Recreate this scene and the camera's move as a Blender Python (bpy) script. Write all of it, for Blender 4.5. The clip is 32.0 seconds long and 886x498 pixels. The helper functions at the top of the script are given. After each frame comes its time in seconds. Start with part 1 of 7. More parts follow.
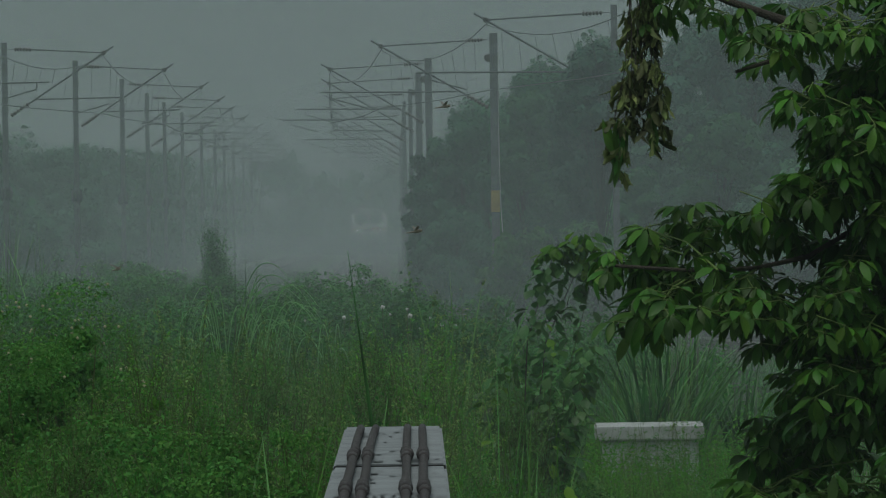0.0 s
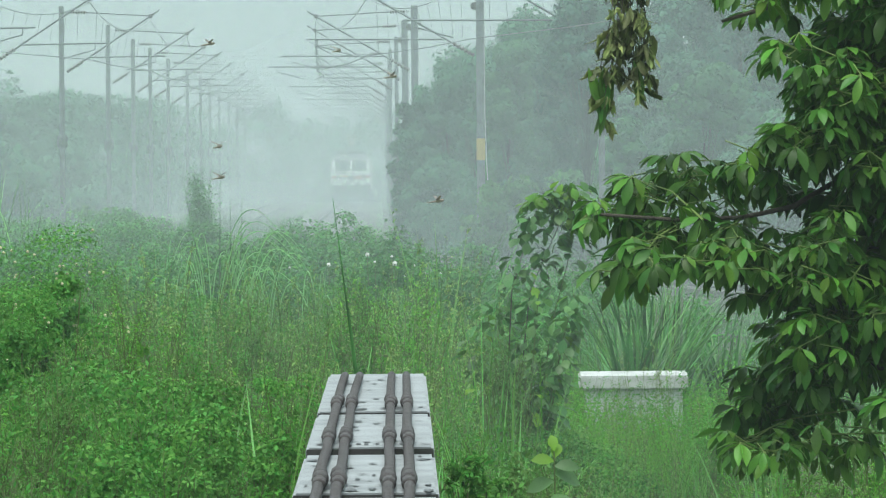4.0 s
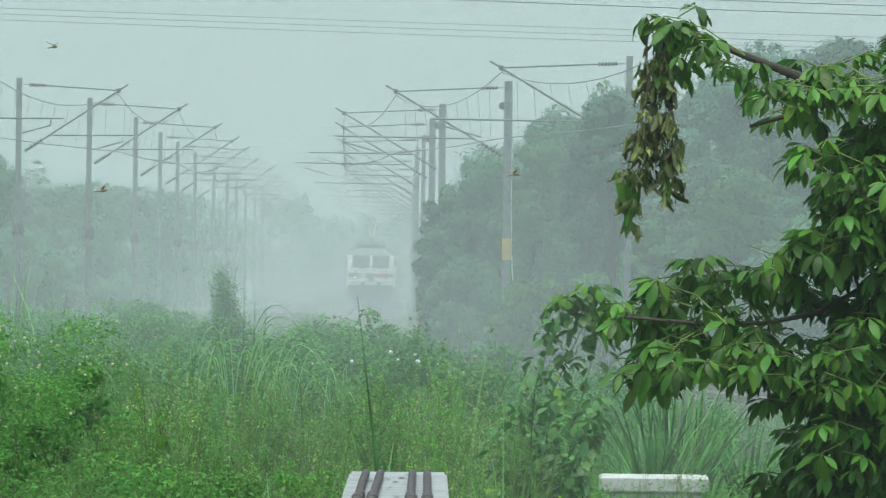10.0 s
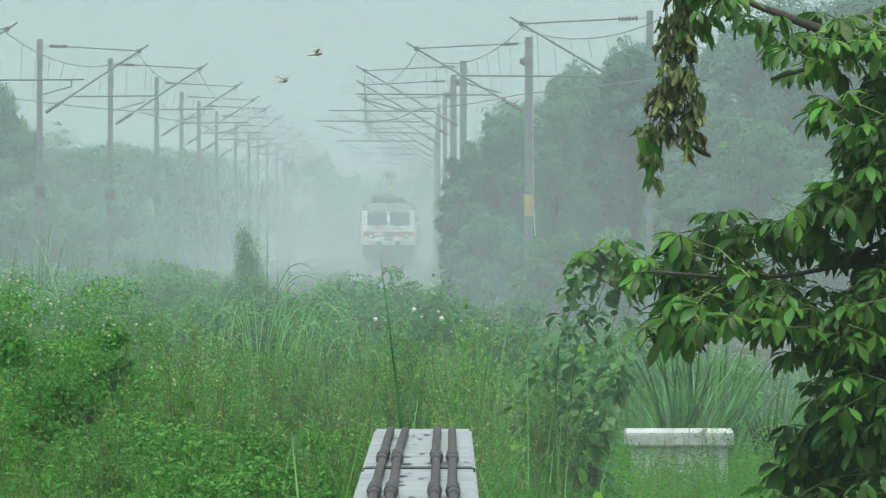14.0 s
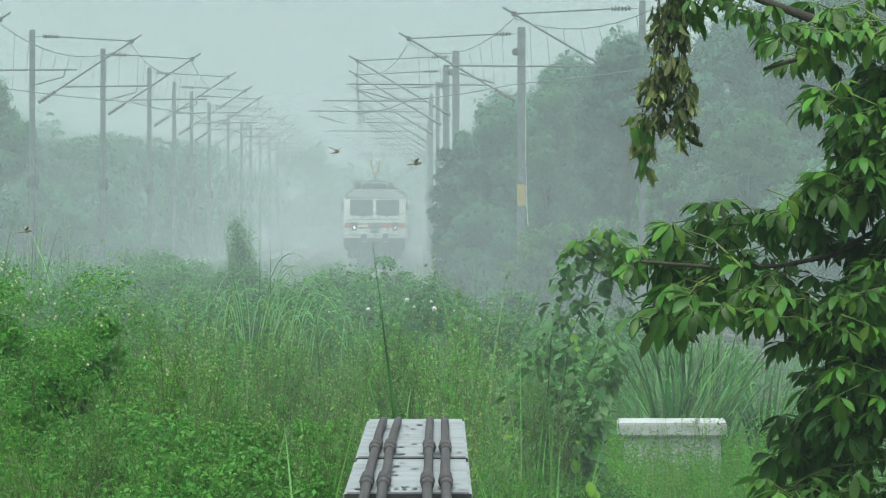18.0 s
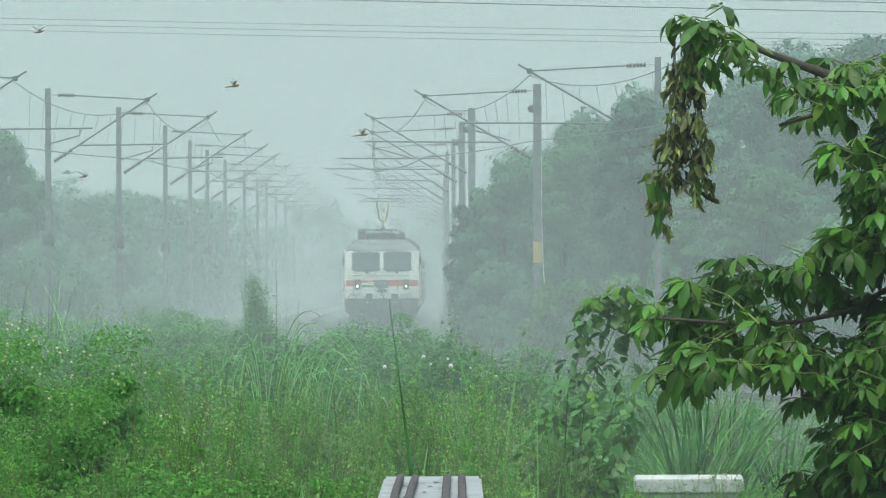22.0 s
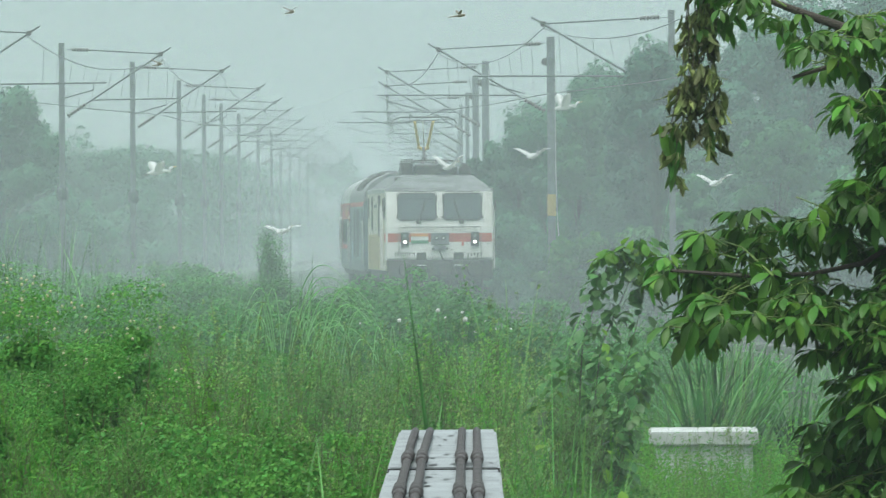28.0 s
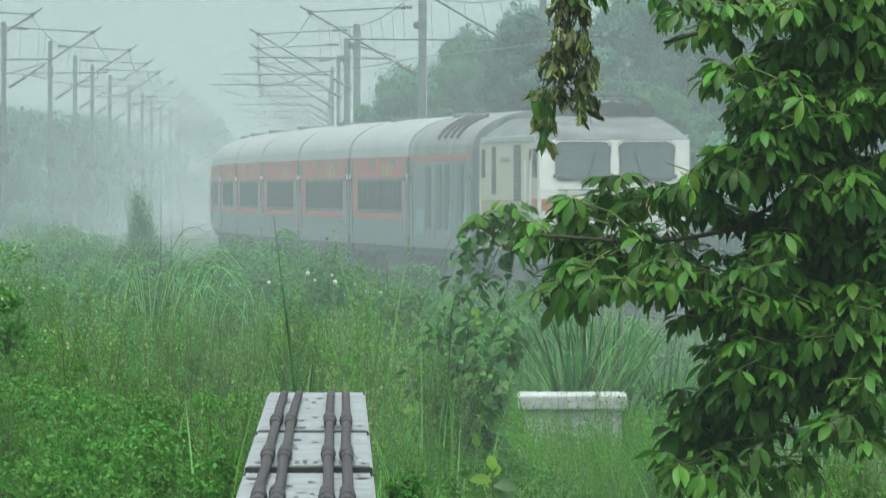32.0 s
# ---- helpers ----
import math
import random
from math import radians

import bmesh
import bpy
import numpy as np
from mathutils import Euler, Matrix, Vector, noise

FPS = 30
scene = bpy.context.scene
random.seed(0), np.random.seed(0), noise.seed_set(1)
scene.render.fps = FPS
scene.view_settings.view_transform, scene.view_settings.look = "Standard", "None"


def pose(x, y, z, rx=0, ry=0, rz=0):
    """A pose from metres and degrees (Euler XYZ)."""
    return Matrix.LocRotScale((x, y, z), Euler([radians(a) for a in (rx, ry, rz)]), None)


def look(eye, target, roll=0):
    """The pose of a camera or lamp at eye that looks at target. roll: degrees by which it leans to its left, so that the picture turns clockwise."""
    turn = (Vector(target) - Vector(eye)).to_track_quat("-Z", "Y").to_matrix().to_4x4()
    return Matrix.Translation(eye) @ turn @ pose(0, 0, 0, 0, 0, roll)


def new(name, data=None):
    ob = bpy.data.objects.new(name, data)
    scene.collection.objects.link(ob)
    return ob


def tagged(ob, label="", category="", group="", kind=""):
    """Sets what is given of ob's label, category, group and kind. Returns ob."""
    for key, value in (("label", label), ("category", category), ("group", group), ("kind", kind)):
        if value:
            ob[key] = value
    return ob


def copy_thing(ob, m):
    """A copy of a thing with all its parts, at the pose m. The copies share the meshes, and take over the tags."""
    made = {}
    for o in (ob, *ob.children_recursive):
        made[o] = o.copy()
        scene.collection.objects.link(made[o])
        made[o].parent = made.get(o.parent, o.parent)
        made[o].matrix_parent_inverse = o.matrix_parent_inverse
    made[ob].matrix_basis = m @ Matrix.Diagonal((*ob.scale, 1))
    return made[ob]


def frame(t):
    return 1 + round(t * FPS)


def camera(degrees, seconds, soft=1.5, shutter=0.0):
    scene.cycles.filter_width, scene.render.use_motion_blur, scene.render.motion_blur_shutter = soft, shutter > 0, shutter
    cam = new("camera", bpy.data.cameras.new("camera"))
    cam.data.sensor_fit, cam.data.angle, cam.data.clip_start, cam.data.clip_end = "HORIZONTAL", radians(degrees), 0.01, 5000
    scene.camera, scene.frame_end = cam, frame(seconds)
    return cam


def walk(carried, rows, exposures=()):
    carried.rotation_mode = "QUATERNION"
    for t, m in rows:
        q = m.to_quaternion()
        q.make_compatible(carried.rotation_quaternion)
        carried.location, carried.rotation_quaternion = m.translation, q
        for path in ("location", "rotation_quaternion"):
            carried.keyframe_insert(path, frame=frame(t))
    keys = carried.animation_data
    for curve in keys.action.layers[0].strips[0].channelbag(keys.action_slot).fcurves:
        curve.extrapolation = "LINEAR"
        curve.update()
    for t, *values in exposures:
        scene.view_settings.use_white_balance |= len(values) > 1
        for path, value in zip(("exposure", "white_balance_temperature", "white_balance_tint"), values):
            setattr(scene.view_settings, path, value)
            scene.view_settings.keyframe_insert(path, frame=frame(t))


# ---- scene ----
cam = camera(4.0, 32.0, soft=1.2, shutter=0.5)
EYE = (0.0, 0.0, 2.3)
# seconds, the point aimed at on an upright sheet 100 m ahead (right, up), lean
AIM = [
    (0, 0.2231, 2.0920, -0.80), (0.5, 0.2901, 2.1265, -0.82), (1, 0.2023, 2.1696, -0.97), (1.5, 0.2445, 2.0929, -0.59),
    (2, 0.0544, 1.9105, 0.01), (2.5, 0.0703, 1.7466, -0.02), (3, 0.2518, 1.6806, -0.14), (3.5, 0.3132, 1.6510, -0.27),
    (5.5, 0.4049, 1.9953, -0.97), (6, 0.3062, 2.1184, -0.86), (6.5, 0.2832, 2.2060, -1.07), (7, 0.1800, 2.3395, -0.72),
    (7.5, 0.1896, 2.4143, -0.12), (8, 0.1933, 2.4712, 0.16), (8.5, 0.2943, 2.4814, 0.52), (9, 0.2556, 2.5001, 0.51),
    (9.5, 0.2097, 2.4323, 0.77), (10, 0.1423, 2.4589, 0.72), (10.5, -0.0421, 2.4446, 0.48), (11, 0.0094, 2.4225, 0.40),
    (11.5, 0.0611, 2.4011, 0.53), (12, 0.0615, 2.2596, 0.51), (12.5, 0.0396, 2.0402, 0.42), (13, 0.0000, 2.0684, 0.00),
    (13.5, 0.0105, 2.1142, -0.11), (14, -0.0327, 2.1165, 0.05), (14.5, -0.1566, 2.1220, 0.04), (16.5, -0.2356, 2.1157, 0.12),
    (17, -0.0758, 1.9853, 0.17), (17.5, -0.0260, 2.0194, -0.00), (18, 0.0248, 2.0383, 0.03), (18.5, -0.0657, 2.0536, -0.02),
    (19, -0.0297, 2.1299, 0.04), (19.5, -0.0298, 2.0896, -0.01), (20, 0.0180, 2.1061, -0.18), (20.5, -0.0897, 2.1217, -0.28),
    (21, -0.0692, 2.2861, -0.19), (21.5, -0.0961, 2.4859, -0.07), (22, -0.1026, 2.4902, -0.17), (22.5, -0.1444, 2.4485, -0.14),
    (23, -0.1523, 2.3984, -0.02), (23.5, -0.1734, 2.3051, 0.03), (24, -0.2199, 2.1906, -0.11), (24.5, -0.2139, 2.1255, -0.43),
    (25, -0.1647, 2.2277, -0.50), (25.5, -0.2120, 2.1899, -0.44), (27.5, -0.1268, 2.0158, -0.59), (28, -0.2163, 2.1229, -0.37),
    (28.5, 0.0706, 2.2850, -0.28), (29, -0.0324, 2.3881, -0.36), (29.5, -0.1447, 2.0918, -0.33), (30, 0.0476, 2.2038, -0.11),
    (30.5, 0.2270, 2.2435, -0.02), (31, 0.3095, 2.1838, -0.08), (31.5, 0.6546, 2.1378, -0.02), (32, 0.8063, 1.8297, 0.05),
]
EXPOSE = [(0.0, -0.92), (0.3, -0.5), (0.5, 0.0), (0.7, 0.6), (0.9, 1.06), (3.0, 1.06), (7.0, 1.06), (8.0, 1.06), (9.0, 0.94), (32.0, 0.94)]
walk(cam, [(t, look(EYE, (x, 100.0, z), lean)) for t, x, z, lean in AIM], EXPOSE)

# ---- light: a low overcast with mist ----
scene.cycles.transparent_max_bounces = 48
world = bpy.data.worlds.new("overcast_sky")
scene.world = world
world.use_nodes = True
wn, wl = world.node_tree.nodes, world.node_tree.links
sky = wn.new("ShaderNodeTexSky")
sky.sky_type, sky.sun_disc = "NISHITA", False
sky.sun_elevation, sky.sun_rotation = radians(62), radians(200)
sky.air_density, sky.dust_density = 1.0, 4.0
cloud = wn.new("ShaderNodeMix")
cloud.data_type = "RGBA"
cloud.inputs[0].default_value = 0.9
# an overcast sky is brightest overhead
way, up, rise, tint = wn.new("ShaderNodeTexCoord"), wn.new("ShaderNodeSeparateXYZ"), wn.new("ShaderNodeMapRange"), wn.new("ShaderNodeVectorMath")
wl.new(way.outputs["Generated"], up.inputs[0])
wl.new(up.outputs["Z"], rise.inputs["Value"])
rise.inputs["To Min"].default_value, rise.inputs["To Max"].default_value = 1.0, 2.4
tint.operation = "SCALE"
tint.inputs[0].default_value = (4.6, 5.74, 5.92)
wl.new(rise.outputs[0], tint.inputs["Scale"])
wl.new(tint.outputs[0], cloud.inputs[7])
wl.new(sky.outputs[0], cloud.inputs[6])
wl.new(cloud.outputs[2], wn["Background"].inputs[0])
wn["Background"].inputs[1].default_value = 0.0545

sun = new("sun", bpy.data.lights.new("sun", "SUN"))
sun.data.energy, sun.data.angle, sun.data.color = 1.5, radians(40), (1.0, 0.99, 0.93)
sun.matrix_world = look((0, 0, 50), (6, 16, 0))

# ---- materials ----
def material(name, colour, rough=0.6, metal=0.0, vary=0.15, scale=3.0, bump=0.1, second=None, leafy=0.0, island=False, gloss=0.5, fine=20.0):
    """A surface with two scales of mottling. second: the colour of its stains; leafy: how much light passes through; island: tone differs piece by piece."""
    m = bpy.data.materials.new(name)
    m.use_nodes = True
    n, l = m.node_tree.nodes, m.node_tree.links
    p = n["Principled BSDF"]
    p.inputs["Roughness"].default_value, p.inputs["Metallic"].default_value = rough, metal
    p.inputs["Specular IOR Level"].default_value = gloss
    co = n.new("ShaderNodeTexCoord")
    big, small = n.new("ShaderNodeTexNoise"), n.new("ShaderNodeTexNoise")
    big.inputs["Scale"].default_value, small.inputs["Scale"].default_value = scale, scale * fine
    big.inputs["Detail"].default_value = small.inputs["Detail"].default_value = 4.0
    for t in (big, small):
        l.new(co.outputs["Object"], t.inputs["Vector"])
    ramp = n.new("ShaderNodeValToRGB")
    other = second or tuple(c * (1 - 2 * vary) for c in colour)
    ramp.color_ramp.elements[0].position, ramp.color_ramp.elements[1].position = 0.35, 0.62
    ramp.color_ramp.elements[0].color = (*other, 1)
    ramp.color_ramp.elements[1].color = (*colour, 1)
    l.new(big.outputs["Fac"], ramp.inputs["Fac"])
    hsv = n.new("ShaderNodeHueSaturation")
    l.new(ramp.outputs["Color"], hsv.inputs["Color"])
    add = n.new("ShaderNodeMapRange")
    add.inputs["To Min"].default_value, add.inputs["To Max"].default_value = 1 - vary, 1 + vary
    if island:
        geo = n.new("ShaderNodeNewGeometry")
        l.new(geo.outputs["Random Per Island"], add.inputs["Value"])
        hue = n.new("ShaderNodeMapRange")
        hue.inputs["To Min"].default_value, hue.inputs["To Max"].default_value = 0.482, 0.515
        mul = n.new("ShaderNodeMath")
        mul.operation = "MULTIPLY"
        mul.inputs[1].default_value = 7.31
        fr = n.new("ShaderNodeMath")
        fr.operation = "FRACT"
        l.new(geo.outputs["Random Per Island"], mul.inputs[0])
        l.new(mul.outputs[0], fr.inputs[0])
        l.new(fr.outputs[0], hue.inputs["Value"])
        l.new(hue.outputs[0], hsv.inputs["Hue"])
        info, plant, both = n.new("ShaderNodeObjectInfo"), n.new("ShaderNodeMapRange"), n.new("ShaderNodeMath")
        plant.inputs["To Min"].default_value, plant.inputs["To Max"].default_value = 0.78, 1.2
        l.new(info.outputs["Random"], plant.inputs["Value"])
        both.operation = "MULTIPLY"
        l.new(add.outputs[0], both.inputs[0])
        l.new(plant.outputs[0], both.inputs[1])
        add = both
    else:
        l.new(small.outputs["Fac"], add.inputs["Value"])
    l.new(add.outputs[0], hsv.inputs["Value"])
    l.new(hsv.outputs["Color"], p.inputs["Base Color"])
    if bump:
        b = n.new("ShaderNodeBump")
        b.inputs["Strength"].default_value, b.inputs["Distance"].default_value = bump, 0.02
        l.new(small.outputs["Fac"], b.inputs["Height"])
        l.new(b.outputs["Normal"], p.inputs["Normal"])
    if leafy:
        tr, mix = n.new("ShaderNodeBsdfTranslucent"), n.new("ShaderNodeMixShader")
        mix.inputs[0].default_value = leafy
        l.new(hsv.outputs["Color"], tr.inputs["Color"])
        l.new(p.outputs[0], mix.inputs[1])
        l.new(tr.outputs[0], mix.inputs[2])
        l.new(mix.outputs[0], n["Material Output"].inputs["Surface"])
    return m


def lamp_material(name, colour, power):
    m = bpy.data.materials.new(name)
    m.use_nodes = True
    p = m.node_tree.nodes["Principled BSDF"]
    p.inputs["Base Color"].default_value = (*colour, 1)
    p.inputs["Emission Color"].default_value = (*colour, 1)
    p.inputs["Emission Strength"].default_value = power
    return m


def mist_material(name, dense, ground=1.0):
    """Thin mist: it lets most light through and scatters the rest, thinner upwards and patchy."""
    m = bpy.data.materials.new(name)
    m.use_nodes = True
    n, l = m.node_tree.nodes, m.node_tree.links
    n.remove(n["Principled BSDF"])
    clear, mix = n.new("ShaderNodeBsdfTransparent"), n.new("ShaderNodeMixShader")
    front, back, both = n.new("ShaderNodeBsdfDiffuse"), n.new("ShaderNodeBsdfTranslucent"), n.new("ShaderNodeMixShader")
    for s in (front, back):
        s.inputs["Color"].default_value = (0.838, 0.912, 0.947, 1)
    co, noise_t, sep = n.new("ShaderNodeTexCoord"), n.new("ShaderNodeTexNoise"), n.new("ShaderNodeSeparateXYZ")
    noise_t.inputs["Scale"].default_value, noise_t.inputs["Detail"].default_value = 0.035, 2.0
    l.new(co.outputs["Object"], noise_t.inputs["Vector"])
    l.new(co.outputs["Object"], sep.inputs[0])
    high, patch, out = n.new("ShaderNodeMapRange"), n.new("ShaderNodeMapRange"), n.new("ShaderNodeMath")
    high.inputs["From Min"].default_value, high.inputs["From Max"].default_value = 0.0, 60.0
    high.inputs["To Min"].default_value, high.inputs["To Max"].default_value = dense, 0.0
    l.new(sep.outputs["Z"], high.inputs["Value"])
    patch.inputs["To Min"].default_value, patch.inputs["To Max"].default_value = 0.75, 1.25
    low, deep = n.new("ShaderNodeMapRange"), n.new("ShaderNodeMath")
    low.inputs["From Min"].default_value, low.inputs["From Max"].default_value = 0.0, 6.0
    low.inputs["To Min"].default_value, low.inputs["To Max"].default_value = ground, 0.9
    l.new(sep.outputs["Z"], low.inputs["Value"])
    deep.operation = "MULTIPLY"
    l.new(patch.outputs[0], deep.inputs[0])
    l.new(low.outputs[0], deep.inputs[1])
    l.new(noise_t.outputs["Fac"], patch.inputs["Value"])
    out.operation = "MULTIPLY"
    l.new(high.outputs[0], out.inputs[0])
    l.new(deep.outputs[0], out.inputs[1])
    both.inputs[0].default_value = 0.5
    l.new(front.outputs[0], both.inputs[1])
    l.new(back.outputs[0], both.inputs[2])
    l.new(out.outputs[0], mix.inputs[0])
    l.new(clear.outputs[0], mix.inputs[1])
    l.new(both.outputs[0], mix.inputs[2])
    l.new(mix.outputs[0], n["Material Output"].inputs["Surface"])
    return m


EARTH = material("grassy_earth", (0.06, 0.15, 0.04), 0.9, vary=0.3, scale=0.4, bump=0.4, second=(0.07, 0.06, 0.035))
BALLAST = material("ballast_stone", (0.085, 0.08, 0.066), 0.9, vary=0.3, scale=2.0, bump=0.8, second=(0.06, 0.062, 0.05))
RAIL = material("rusty_rail_steel", (0.125, 0.12, 0.105), 0.8, 0.1, scale=6)
SLEEPER = material("sleeper_concrete", (0.16, 0.16, 0.145), 0.85, scale=3)
STEEL = material("galvanised_steel", (0.17, 0.20, 0.21), 0.65, 0.2, vary=0.15, scale=4, second=(0.13, 0.145, 0.15))
WIRE = material("weathered_copper_wire", (0.09, 0.10, 0.10), 0.6, 0.3, bump=0)
BRACKET = material("weathered_bracket_steel", (0.10, 0.115, 0.12), 0.6, 0.2, vary=0.15, scale=4, bump=0)
PORCELAIN = material("brown_porcelain", (0.07, 0.05, 0.045), 0.3, bump=0)
PANTO_YELLOW = material("bright_yellow_paint", (0.72, 0.50, 0.07), 0.45, vary=0.1)
YELLOW = material("yellow_paint", (0.50, 0.38, 0.10), 0.55, second=(0.36, 0.27, 0.10))
WHITE_LOCO = material("white_loco_paint", (0.80, 0.80, 0.76), 0.4, vary=0.06, scale=1.2, bump=0.02, second=(0.66, 0.65, 0.60))
MUSTARD_LOCO = material("mustard_loco_paint", (0.33, 0.25, 0.10), 0.5, vary=0.15, scale=1.2, bump=0.02, second=(0.36, 0.27, 0.11))
CREAM_LOCO = material("cream_loco_paint", (0.52, 0.51, 0.42), 0.45, vary=0.12, scale=0.9, bump=0.02, second=(0.47, 0.43, 0.30))
RED_BAND = material("red_band_paint", (0.50, 0.09, 0.05), 0.45, vary=0.1, scale=2, bump=0.02)
ROOF_GREY = material("sooty_grey_roof", (0.19, 0.20, 0.20), 0.65, vary=0.25, scale=1.6, bump=0.05, second=(0.09, 0.092, 0.09))
PALE_ROOF = material("pale_grey_paint", (0.42, 0.43, 0.41), 0.5, vary=0.14, scale=1.5, bump=0.03, second=(0.28, 0.29, 0.28))
POWER_ROOF = material("grimy_power_car_roof", (0.26, 0.27, 0.26), 0.6, vary=0.2, scale=0.8, bump=0.04, second=(0.16, 0.165, 0.16))
BRIGHT_RED = material("fresh_red_paint", (0.50, 0.05, 0.05), 0.45, vary=0.1, scale=2, bump=0.02)
DARK_GLASS = material("dark_window_glass", (0.014, 0.017, 0.019), 0.5, vary=0.1, bump=0, gloss=0.08)
SHIELD_GLASS = material("windscreen_glass", (0.085, 0.105, 0.115), 0.15, vary=0.1, bump=0)
BLACK_IRON = material("black_iron", (0.035, 0.035, 0.035), 0.6, 0.2, vary=0.3, scale=4, second=(0.06, 0.045, 0.035))
GREEN_PAINT = material("green_paint", (0.03, 0.25, 0.09), 0.5)
ORANGE_PAINT = material("orange_paint", (0.75, 0.28, 0.05), 0.5)
PLATE_GREY = material("grey_plate", (0.16, 0.17, 0.17), 0.5)
LETTER = material("dark_lettering", (0.10, 0.10, 0.10), 0.6, bump=0)
LAMP_ON = lamp_material("lit_headlamp", (1.0, 0.97, 0.9), 5.0)
WINDOW_FRAME = material("dark_window_rubber", (0.075, 0.08, 0.085), 0.5, bump=0)
COACH_GREY = material("grey_coach_paint", (0.125, 0.165, 0.175), 0.45, vary=0.1, scale=0.7, bump=0.02, second=(0.10, 0.13, 0.135))
COACH_RED = material("red_coach_paint", (0.46, 0.06, 0.05), 0.45, vary=0.1, scale=0.8, bump=0.02, second=(0.34, 0.07, 0.055))
COACH_BLUE = material("pale_blue_paint", (0.20, 0.30, 0.36), 0.45, vary=0.1)
COACH_ROOF = material("pale_silver_roof", (0.42, 0.43, 0.42), 0.45, 0.1, vary=0.14, scale=0.6, bump=0.03, second=(0.30, 0.305, 0.29))
CONCRETE = material("whitewashed_concrete", (0.30, 0.32, 0.33), 0.55, vary=0.12, scale=2.2, bump=0.06, second=(0.21, 0.225, 0.23), gloss=0.3)
# wet stains on the slabs, and the shade painted into the gaps between them
STAIN_AND_SHADE = material("wet_stain_and_gap_shade", (0.05, 0.045, 0.045), 0.4, vary=0.3, scale=9)
PIPE = material("brown_painted_pipe", (0.055, 0.043, 0.042), 0.7, 0.0, vary=0.25, scale=8, bump=0.3)
BOX_WHITE = material("white_painted_box", (0.51, 0.52, 0.51), 0.6, vary=0.16, scale=5, bump=0.3, second=(0.36, 0.38, 0.35))
BARK = material("grey_brown_bark", (0.085, 0.07, 0.055), 0.85, vary=0.3, scale=9, bump=0.6, second=(0.045, 0.04, 0.03))
TWIG = material("pale_green_twig", (0.20, 0.30, 0.075), 0.6, vary=0.2, bump=0)
REED_STALK = material("dark_reed_stalk", (0.05, 0.14, 0.04), 0.6, vary=0.2, bump=0)
FAR_BARK = material("damp_dark_bark", (0.055, 0.07, 0.05), 0.9, vary=0.2, scale=4, bump=0)
STEM = material("green_stem", (0.10, 0.15, 0.04), 0.6, bump=0)
TREE_LEAF = material("glossy_tree_leaf", (0.095, 0.245, 0.03), 0.42, vary=0.45, scale=3, bump=0, leafy=0.28, island=True, gloss=0.3, second=(0.046, 0.135, 0.02))
NEW_LEAF = material("fresh_yellow_green_leaf", (0.17, 0.40, 0.04), 0.5, vary=0.25, scale=3, bump=0, leafy=0.35, island=True, gloss=0.2)
DRY_LEAF = material("withered_olive_leaf", (0.21, 0.27, 0.085), 0.6, vary=0.6, scale=11, bump=0.2, leafy=0.2, island=True, second=(0.10, 0.11, 0.04))
WEED_LEAF = material("weed_leaf", (0.125, 0.37, 0.045), 0.6, vary=0.24, scale=0.9, bump=0, leafy=0.42, island=True, second=(0.07, 0.25, 0.04), gloss=0.15)
WEED_LEAF_FAR = material("hedge_leaf", (0.085, 0.29, 0.05), 0.6, vary=0.28, scale=0.5, bump=0, leafy=0.35, island=True, second=(0.05, 0.17, 0.045), gloss=0.25)
BUSH_LEAF = material("bush_leaf", (0.115, 0.33, 0.055), 0.6, vary=0.34, scale=1.6, bump=0, leafy=0.38, island=True, second=(0.07, 0.22, 0.045), gloss=0.2)
LIGHT_WEED = material("pale_weed_leaf", (0.15, 0.40, 0.05), 0.6, vary=0.22, scale=1.0, bump=0, leafy=0.42, island=True, second=(0.11, 0.32, 0.045), gloss=0.15)
GREY_WEED = material("dull_weed_leaf", (0.19, 0.38, 0.10), 0.7, vary=0.22, scale=0.9, bump=0, leafy=0.4, island=True, second=(0.12, 0.28, 0.07), gloss=0.15)
TUSSOCK_BLADE = material("dark_tussock_blade", (0.095, 0.31, 0.065), 0.4, vary=0.4, scale=2.0, bump=0, leafy=0.3, island=True)
PALE_BLADE = material("pale_grass_blade", (0.34, 0.62, 0.27), 0.45, vary=0.12, scale=0.5, bump=0, leafy=0.35, island=True, second=(0.26, 0.55, 0.22))
GRASS_BLADE = material("grass_blade", (0.12, 0.35, 0.055), 0.5, vary=0.35, scale=0.5, bump=0, leafy=0.35, island=True, second=(0.075, 0.25, 0.045))
SEED = material("reddish_seed_head", (0.18, 0.33, 0.075), 0.7, vary=0.3, scale=0.6, bump=0, leafy=0.3, island=True, second=(0.15, 0.26, 0.065))
SHRUB_LEAF = material("broad_shrub_leaf", (0.13, 0.33, 0.09), 0.45, vary=0.3, scale=2, bump=0, leafy=0.38, island=True)
FAR_LEAF = material("distant_tree_leaf", (0.050, 0.195, 0.095), 0.8, vary=0.05, scale=0.3, bump=0, leafy=0.2, island=True, second=(0.038, 0.135, 0.068))
FAR_LEAF_LIGHT = material("light_distant_leaf", (0.078, 0.255, 0.10), 0.8, vary=0.05, scale=0.3, bump=0, leafy=0.25, island=True, second=(0.06, 0.20, 0.08))
FAR_LEAF_DARK = material("dark_tree_leaf", (0.030, 0.125, 0.072), 0.8, vary=0.08, scale=0.12, bump=0, leafy=0.12, island=True)
PETAL = material("white_petal", (0.85, 0.85, 0.80), 0.6, bump=0)
PETAL_YELLOW = material("pale_yellow_blossom", (0.70, 0.66, 0.40), 0.6, bump=0)
